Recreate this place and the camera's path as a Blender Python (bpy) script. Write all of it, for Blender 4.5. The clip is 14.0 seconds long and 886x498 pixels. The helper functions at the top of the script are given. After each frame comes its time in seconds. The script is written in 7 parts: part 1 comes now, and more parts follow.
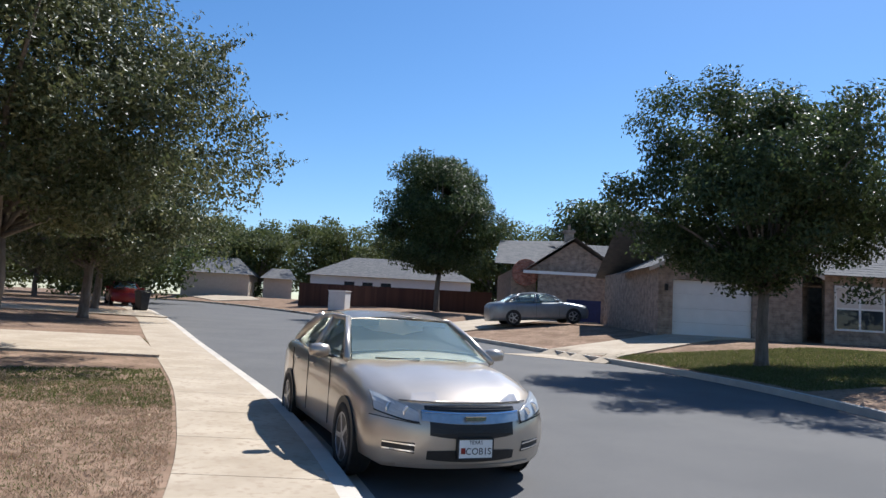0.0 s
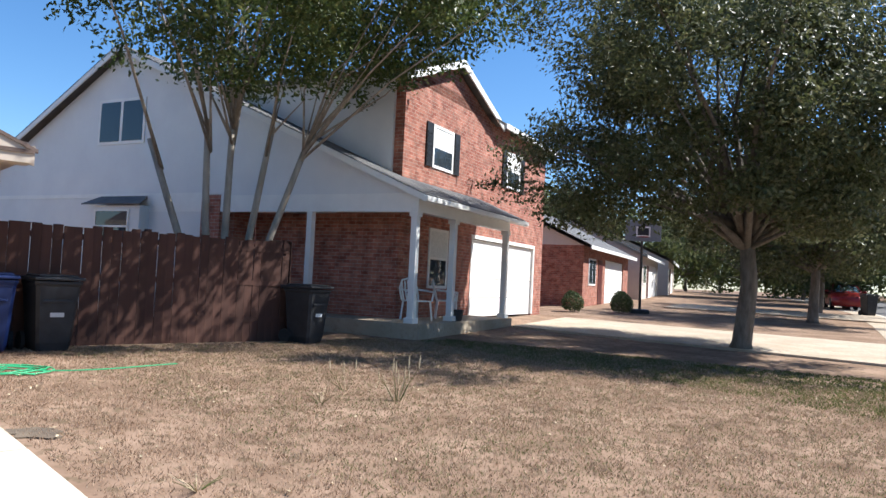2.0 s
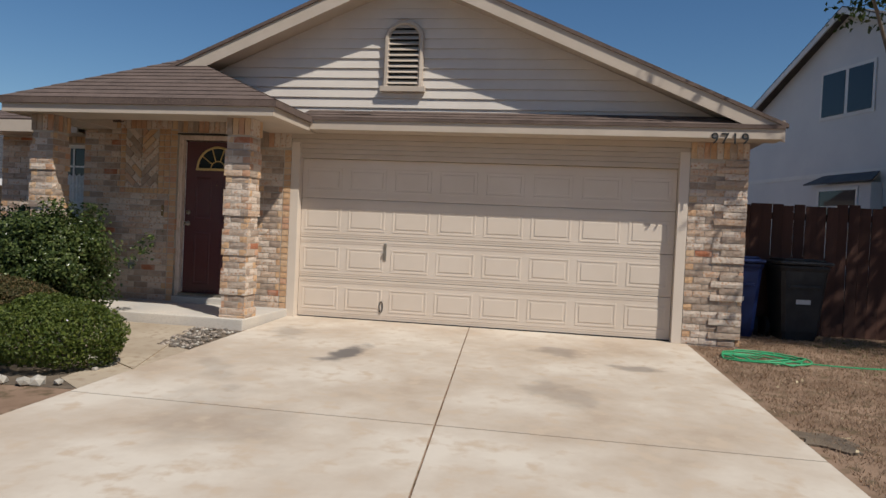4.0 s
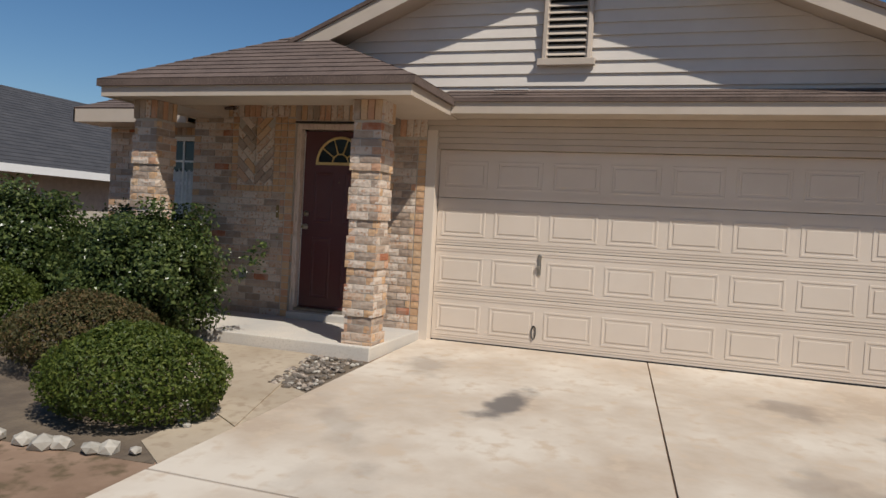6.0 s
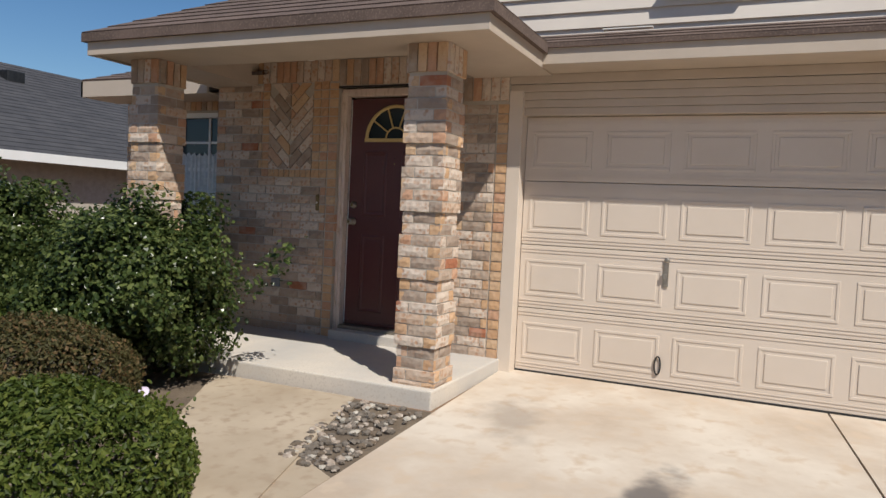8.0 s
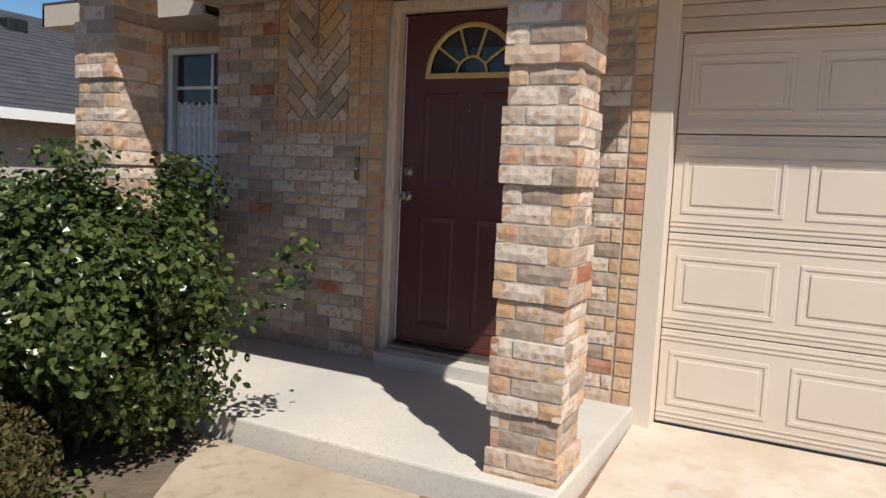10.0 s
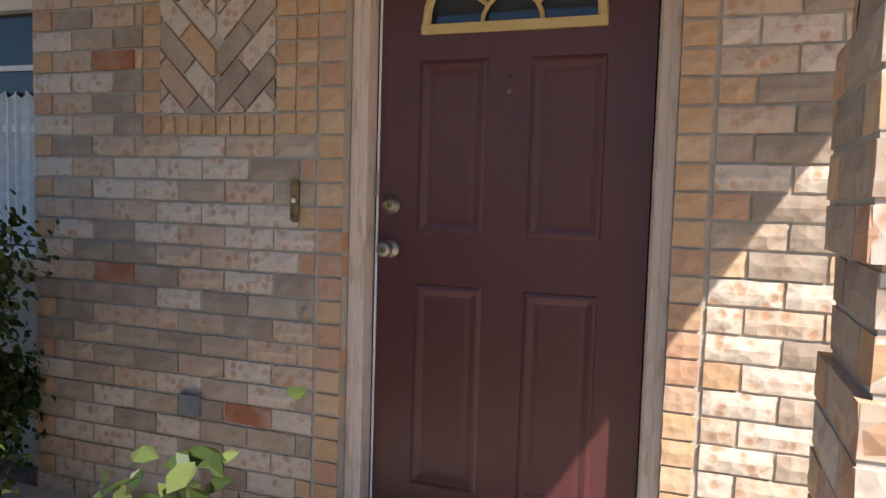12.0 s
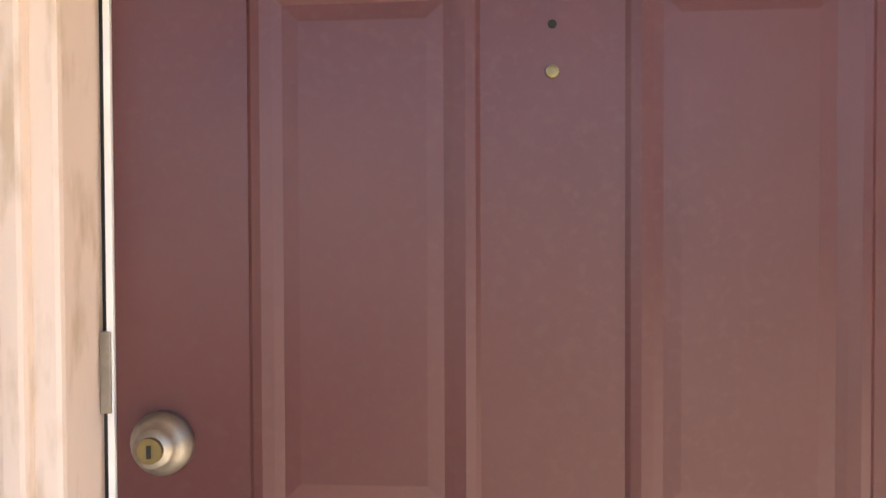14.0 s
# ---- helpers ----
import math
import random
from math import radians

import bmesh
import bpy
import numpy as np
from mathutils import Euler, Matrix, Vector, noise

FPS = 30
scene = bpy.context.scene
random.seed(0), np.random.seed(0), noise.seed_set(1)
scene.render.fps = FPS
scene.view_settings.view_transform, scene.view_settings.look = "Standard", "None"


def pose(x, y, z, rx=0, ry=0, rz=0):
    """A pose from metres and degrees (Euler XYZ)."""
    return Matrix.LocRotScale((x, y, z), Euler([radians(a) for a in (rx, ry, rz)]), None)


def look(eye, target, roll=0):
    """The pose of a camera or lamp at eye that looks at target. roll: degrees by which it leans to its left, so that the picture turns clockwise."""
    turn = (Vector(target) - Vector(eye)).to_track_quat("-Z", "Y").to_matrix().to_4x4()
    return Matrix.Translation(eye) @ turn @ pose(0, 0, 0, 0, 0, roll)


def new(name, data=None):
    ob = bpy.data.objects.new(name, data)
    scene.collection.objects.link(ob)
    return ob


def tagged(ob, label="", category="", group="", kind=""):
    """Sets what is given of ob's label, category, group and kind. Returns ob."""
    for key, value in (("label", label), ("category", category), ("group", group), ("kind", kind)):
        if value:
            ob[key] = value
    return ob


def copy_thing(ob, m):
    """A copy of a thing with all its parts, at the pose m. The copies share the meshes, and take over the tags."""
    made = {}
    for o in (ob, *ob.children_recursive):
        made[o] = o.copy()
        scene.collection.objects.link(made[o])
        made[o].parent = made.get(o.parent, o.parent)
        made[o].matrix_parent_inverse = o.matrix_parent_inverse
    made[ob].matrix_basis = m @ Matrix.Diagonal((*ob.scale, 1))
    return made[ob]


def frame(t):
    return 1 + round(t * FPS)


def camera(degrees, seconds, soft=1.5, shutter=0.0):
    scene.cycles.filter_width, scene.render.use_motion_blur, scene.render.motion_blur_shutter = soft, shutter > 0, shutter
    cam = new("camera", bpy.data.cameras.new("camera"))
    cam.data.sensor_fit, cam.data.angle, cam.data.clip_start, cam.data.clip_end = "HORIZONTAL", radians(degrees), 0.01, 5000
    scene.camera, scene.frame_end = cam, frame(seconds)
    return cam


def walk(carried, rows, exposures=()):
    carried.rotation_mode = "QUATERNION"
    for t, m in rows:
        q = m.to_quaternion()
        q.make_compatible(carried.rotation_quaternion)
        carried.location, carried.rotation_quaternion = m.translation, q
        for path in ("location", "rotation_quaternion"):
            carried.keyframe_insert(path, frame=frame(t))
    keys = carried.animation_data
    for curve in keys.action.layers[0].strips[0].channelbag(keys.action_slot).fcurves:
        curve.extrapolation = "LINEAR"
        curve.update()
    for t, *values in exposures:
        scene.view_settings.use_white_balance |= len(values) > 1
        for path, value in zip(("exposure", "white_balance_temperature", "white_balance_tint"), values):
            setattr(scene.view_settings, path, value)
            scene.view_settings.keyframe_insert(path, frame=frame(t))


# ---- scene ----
# path: seconds, x, y, z, yaw, pitch, roll
cam = camera(63.32, 14.0)
ROWS = [
    (0.0, 0.019, -0.436, 1.223, -4.11, 5.18, -3.11),
    (0.5, -0.111, -0.598, 1.288, 8.86, 5.22, -3.05),
    (1.0, -0.198, -0.442, 1.276, 23.22, 4.61, -2.82),
    (1.5, -0.560, -0.720, 1.280, 34.00, 3.44, -2.81),
    (2.0, -0.762, -0.740, 1.258, 48.05, 2.49, -2.81),
    (2.5, -0.980, -0.773, 1.228, 61.80, 1.50, -3.12),
    (3.0, -1.040, -0.870, 1.201, 76.05, 0.55, -3.12),
    (3.5, -1.535, -0.938, 1.190, 89.86, -0.67, -3.00),
    (4.0, -1.861, -1.051, 1.197, 99.80, -1.31, -2.64),
    (4.2, -1.991, -1.207, 1.209, 102.05, -1.44, -2.57),
    (6.5, -3.886, -2.077, 1.280, 109.44, -1.99, -3.20),
    (7.0, -4.335, -2.233, 1.282, 111.12, -2.11, -3.08),
    (7.5, -4.770, -2.468, 1.275, 112.35, -2.32, -2.94),
    (8.0, -5.227, -2.688, 1.276, 114.19, -2.84, -2.72),
    (8.2, -5.380, -2.822, 1.292, 114.51, -3.25, -2.67),
    (10.5, -7.419, -4.155, 1.304, 117.52, -5.98, -2.62),
    (11.0, -7.884, -4.515, 1.330, 117.07, -5.76, -2.77),
    (11.5, -8.152, -4.812, 1.332, 113.22, -4.97, -1.94),
    (12.0, -8.581, -5.107, 1.342, 109.73, -4.03, -1.68),
    (12.5, -9.063, -5.460, 1.354, 102.05, -3.07, -1.38),
    (13.1, -9.558, -5.590, 1.399, 97.36, -1.85, -1.05),
    (13.5, -9.844, -5.661, 1.450, 95.89, -1.53, -0.94),
    (14.0, -10.130, -5.763, 1.529, 94.05, -1.13, 0.22),
]
walk(cam, [(t, pose(x, y, z, 90 + pitch, roll, yaw)) for t, x, y, z, yaw, pitch, roll in ROWS],
     exposures=[(0.0, 0.68, 5950, 10), (1.0, 0.78, 5950, 10), (1.5, 0.95, 5950, 10), (2.0, 1.1, 6000, 10), (2.5, 0.82, 6150, 10), (3.0, 0.38, 6350, 10), (3.5, 0.0, 6500, 10), (4.2, -0.2, 6500, 10), (6.5, -0.15, 6450, 10), (8.2, 0.05, 6400, 10), (10.5, 0.3, 6350, 10), (11.5, 0.7, 6350, 10), (12.0, 1.12, 6400, 10), (12.5, 1.6, 6450, 10), (13.0, 1.85, 6700, 10), (13.5, 2.27, 6900, 10), (14.0, 2.85, 6900, 10)])

# ---- daylight ----
SUN = Vector((1.0, 1.3, 2.03)).normalized()
world = bpy.data.worlds.new("sky")
scene.world = world
world.use_nodes = True
wn = world.node_tree.nodes
sky = wn.new("ShaderNodeTexSky")
sky.sky_type = "NISHITA"
sky.sun_disc = False
sky.sun_elevation = math.asin(SUN.z)
sky.sun_rotation = math.atan2(SUN.x, SUN.y)
sky.altitude, sky.air_density, sky.dust_density, sky.ozone_density = 0, 1.0, 0.25, 4.0
wn["Background"].inputs["Strength"].default_value = 0.082
clear = wn.new("ShaderNodeHueSaturation")
clear.inputs["Saturation"].default_value = 1.17
world.node_tree.links.new(sky.outputs["Color"], clear.inputs["Color"])
world.node_tree.links.new(clear.outputs["Color"], wn["Background"].inputs["Color"])
sun_data = bpy.data.lights.new("sun", "SUN")
sun_data.energy, sun_data.angle, sun_data.color = 5.0, radians(0.55), (1.0, 0.95, 0.87)
sun = new("sun", sun_data)
sun.matrix_world = look(SUN * 60, (0, 0, 0))


# ---- materials ----
def mat(name, c1, c2=None, scale=8.0, rough=0.8, metal=0.0, bump=0.15, fine=60.0, c3=None, spread=0.0, coords="Object", stretch=(1, 1, 1), spec=0.4, dist=0.004, lo=0.35, hi=0.65):
    """Two scales of noise between base colours, with a fine bump. spread: how far the value differs from object to object."""
    m = bpy.data.materials.new(name)
    m.use_nodes = True
    nt = m.node_tree
    N, L = nt.nodes, nt.links
    b = N["Principled BSDF"]
    b.inputs["Roughness"].default_value, b.inputs["Metallic"].default_value = rough, metal
    b.inputs["Specular IOR Level"].default_value = spec
    tc = N.new("ShaderNodeTexCoord")
    mp = N.new("ShaderNodeMapping")
    mp.inputs["Scale"].default_value = stretch
    L.new(tc.outputs[coords], mp.inputs["Vector"])
    n1 = N.new("ShaderNodeTexNoise")
    n1.inputs["Scale"].default_value, n1.inputs["Detail"].default_value, n1.inputs["Roughness"].default_value = scale, 6.0, 0.6
    L.new(mp.outputs["Vector"], n1.inputs["Vector"])
    r1 = N.new("ShaderNodeValToRGB")
    r1.color_ramp.elements[0].position, r1.color_ramp.elements[1].position = lo, hi
    r1.color_ramp.elements[0].color, r1.color_ramp.elements[1].color = (*c1, 1), (*(c2 or c1), 1)
    L.new(n1.outputs["Fac"], r1.inputs["Fac"])
    col = r1.outputs["Color"]
    n2 = N.new("ShaderNodeTexNoise")
    n2.inputs["Scale"].default_value, n2.inputs["Detail"].default_value = fine, 4.0
    L.new(mp.outputs["Vector"], n2.inputs["Vector"])
    if c3:
        r2 = N.new("ShaderNodeValToRGB")
        r2.color_ramp.elements[0].position, r2.color_ramp.elements[1].position = 0.52, 0.68
        L.new(n2.outputs["Fac"], r2.inputs["Fac"])
        mx = N.new("ShaderNodeMixRGB")
        mx.inputs[2].default_value = (*c3, 1)
        L.new(r2.outputs["Color"], mx.inputs[0])
        L.new(col, mx.inputs[1])
        col = mx.outputs[0]
    if spread:
        oi = N.new("ShaderNodeObjectInfo")
        mr = N.new("ShaderNodeMapRange")
        mr.inputs[3].default_value, mr.inputs[4].default_value = 1 - spread, 1 + spread
        L.new(oi.outputs["Random"], mr.inputs[0])
        hs = N.new("ShaderNodeHueSaturation")
        L.new(mr.outputs[0], hs.inputs["Value"])
        L.new(col, hs.inputs["Color"])
        col = hs.outputs["Color"]
    L.new(col, b.inputs["Base Color"])
    if bump:
        bp = N.new("ShaderNodeBump")
        bp.inputs["Strength"].default_value, bp.inputs["Distance"].default_value = bump, dist
        L.new(n2.outputs["Fac"], bp.inputs["Height"])
        L.new(bp.outputs["Normal"], b.inputs["Normal"])
    return m


def brick_mat(name, base, wash, spot, dark, spotted):
    """Tumbled brick: five kinds of face, some plain, some pale with round clay spots, under a thin lime wash."""
    m = bpy.data.materials.new(name)
    m.use_nodes = True
    nt = m.node_tree
    N, L = nt.nodes, nt.links
    b = N["Principled BSDF"]
    b.inputs["Roughness"].default_value = 0.9
    b.inputs["Specular IOR Level"].default_value = 0.2
    tc, oi = N.new("ShaderNodeTexCoord"), N.new("ShaderNodeObjectInfo")
    geo = N.new("ShaderNodeNewGeometry")
    rnd = N.new("ShaderNodeMath")
    rnd.operation = "ADD"
    L.new(oi.outputs["Random"], rnd.inputs[0])
    L.new(geo.outputs["Random Per Island"], rnd.inputs[1])
    fr = N.new("ShaderNodeMath")
    fr.operation = "FRACT"
    L.new(rnd.outputs[0], fr.inputs[0])
    sc = N.new("ShaderNodeVectorMath")
    sc.operation = "SCALE"
    sc.inputs[0].default_value = (37.0, 53.0, 71.0)
    L.new(fr.outputs[0], sc.inputs["Scale"])
    add = N.new("ShaderNodeVectorMath")
    L.new(tc.outputs["Object"], add.inputs[0])
    L.new(sc.outputs["Vector"], add.inputs[1])

    def noise_ramp(scale, p0, p1):
        n = N.new("ShaderNodeTexNoise")
        n.inputs["Scale"].default_value, n.inputs["Detail"].default_value = scale, 5.0
        L.new(add.outputs["Vector"], n.inputs["Vector"])
        r = N.new("ShaderNodeValToRGB")
        r.color_ramp.elements[0].position, r.color_ramp.elements[1].position = p0, p1
        L.new(n.outputs["Fac"], r.inputs["Fac"])
        return r.outputs["Color"], n.outputs["Fac"]

    def mix(fac, a, c):
        x = N.new("ShaderNodeMixRGB")
        L.new(fac, x.inputs[0]) if not isinstance(fac, float) else None
        L.new(a, x.inputs[1])
        x.inputs[2].default_value = (*c, 1)
        return x.outputs[0]

    base_ramp, spot_ramp = N.new("ShaderNodeValToRGB"), N.new("ShaderNodeValToRGB")
    for ramp in (base_ramp, spot_ramp):
        ramp.color_ramp.interpolation = "CONSTANT"
        L.new(fr.outputs[0], ramp.inputs["Fac"])
    for i, (pos, c, k) in enumerate(zip((0.0, 0.22, 0.62, 0.82, 0.965), base, spotted)):
        for ramp, q in ((base_ramp, c), (spot_ramp, (k, k, k))):
            e = ramp.color_ramp.elements[0] if i == 0 else ramp.color_ramp.elements.new(pos) if i < 4 else ramp.color_ramp.elements[-1]
            e.position, e.color = pos, (*q, 1)
    f1, _ = noise_ramp(9.0, 0.45, 0.75)
    f2, h2 = noise_ramp(16.0, 0.42, 0.62)
    f3, h3 = noise_ramp(90.0, 0.55, 0.75)
    w1 = N.new("ShaderNodeMath")
    w1.operation = "MULTIPLY"
    w1.inputs[1].default_value = 0.45
    L.new(f1, w1.inputs[0])
    col = mix(w1.outputs[0], base_ramp.outputs["Color"], wash)
    vo = N.new("ShaderNodeTexVoronoi")
    vo.inputs["Scale"].default_value, vo.inputs["Randomness"].default_value = 25.0, 0.75
    vo.voronoi_dimensions = "2D"
    se, co = N.new("ShaderNodeSeparateXYZ"), N.new("ShaderNodeCombineXYZ")
    L.new(add.outputs["Vector"], se.inputs[0])
    L.new(se.outputs["Y"], co.inputs["X"])
    L.new(se.outputs["Z"], co.inputs["Y"])
    L.new(co.outputs[0], vo.inputs["Vector"])
    dim = N.new("ShaderNodeMapRange")
    dim.interpolation_type = "SMOOTHSTEP"
    dim.inputs[1].default_value, dim.inputs[2].default_value, dim.inputs[3].default_value, dim.inputs[4].default_value = 0.20, 0.46, 1.0, 0.0
    L.new(vo.outputs["Distance"], dim.inputs[0])
    sm, sk = N.new("ShaderNodeMath"), N.new("ShaderNodeMath")
    sm.operation = sk.operation = "MULTIPLY"
    L.new(dim.outputs[0], sm.inputs[0])
    L.new(f2, sm.inputs[1])
    L.new(sm.outputs[0], sk.inputs[0])
    L.new(spot_ramp.outputs["Color"], sk.inputs[1])
    col = mix(sk.outputs[0], col, spot)
    dm = N.new("ShaderNodeMath")
    dm.operation = "MULTIPLY"
    dm.inputs[1].default_value = 0.35
    L.new(f3, dm.inputs[0])
    col = mix(dm.outputs[0], col, dark)
    L.new(col, b.inputs["Base Color"])
    bp = N.new("ShaderNodeBump")
    bp.inputs["Strength"].default_value, bp.inputs["Distance"].default_value = 0.6, 0.006
    L.new(vo.outputs["Distance"], bp.inputs["Height"])
    L.new(bp.outputs["Normal"], b.inputs["Normal"])
    return m


def far_brick(name, c1, c2, mortar):
    """Brickwork of a wall that is only seen from afar: courses in the wall's own plane."""
    m = bpy.data.materials.new(name)
    m.use_nodes = True
    N, L = m.node_tree.nodes, m.node_tree.links
    b = N["Principled BSDF"]
    b.inputs["Roughness"].default_value = 0.9
    tc, sp, ad, cb = N.new("ShaderNodeTexCoord"), N.new("ShaderNodeSeparateXYZ"), N.new("ShaderNodeMath"), N.new("ShaderNodeCombineXYZ")
    L.new(tc.outputs["Object"], sp.inputs[0])
    L.new(sp.outputs["X"], ad.inputs[0])
    L.new(sp.outputs["Y"], ad.inputs[1])
    L.new(ad.outputs[0], cb.inputs["X"])
    L.new(sp.outputs["Z"], cb.inputs["Y"])
    br = N.new("ShaderNodeTexBrick")
    br.inputs["Scale"].default_value = 1.0
    br.inputs["Brick Width"].default_value, br.inputs["Row Height"].default_value, br.inputs["Mortar Size"].default_value = 0.203, 0.0813, 0.006
    br.inputs["Color1"].default_value, br.inputs["Color2"].default_value, br.inputs["Mortar"].default_value = (*c1, 1), (*c2, 1), (*mortar, 1)
    L.new(cb.outputs[0], br.inputs["Vector"])
    nz = N.new("ShaderNodeTexNoise")
    nz.inputs["Scale"].default_value, nz.inputs["Detail"].default_value = 4.0, 6.0
    L.new(tc.outputs["Object"], nz.inputs["Vector"])
    mr = N.new("ShaderNodeMapRange")
    mr.inputs[1].default_value, mr.inputs[2].default_value, mr.inputs[3].default_value, mr.inputs[4].default_value = 0.3, 0.7, 0.65, 1.35
    L.new(nz.outputs["Fac"], mr.inputs[0])
    hs = N.new("ShaderNodeHueSaturation")
    L.new(mr.outputs[0], hs.inputs["Value"])
    L.new(br.outputs["Color"], hs.inputs["Color"])
    L.new(hs.outputs["Color"], b.inputs["Base Color"])
    bp = N.new("ShaderNodeBump")
    bp.inputs["Strength"].default_value, bp.inputs["Distance"].default_value = 0.5, 0.006
    L.new(br.outputs["Fac"], bp.inputs["Height"])
    bp.invert = True
    L.new(bp.outputs["Normal"], b.inputs["Normal"])
    return m


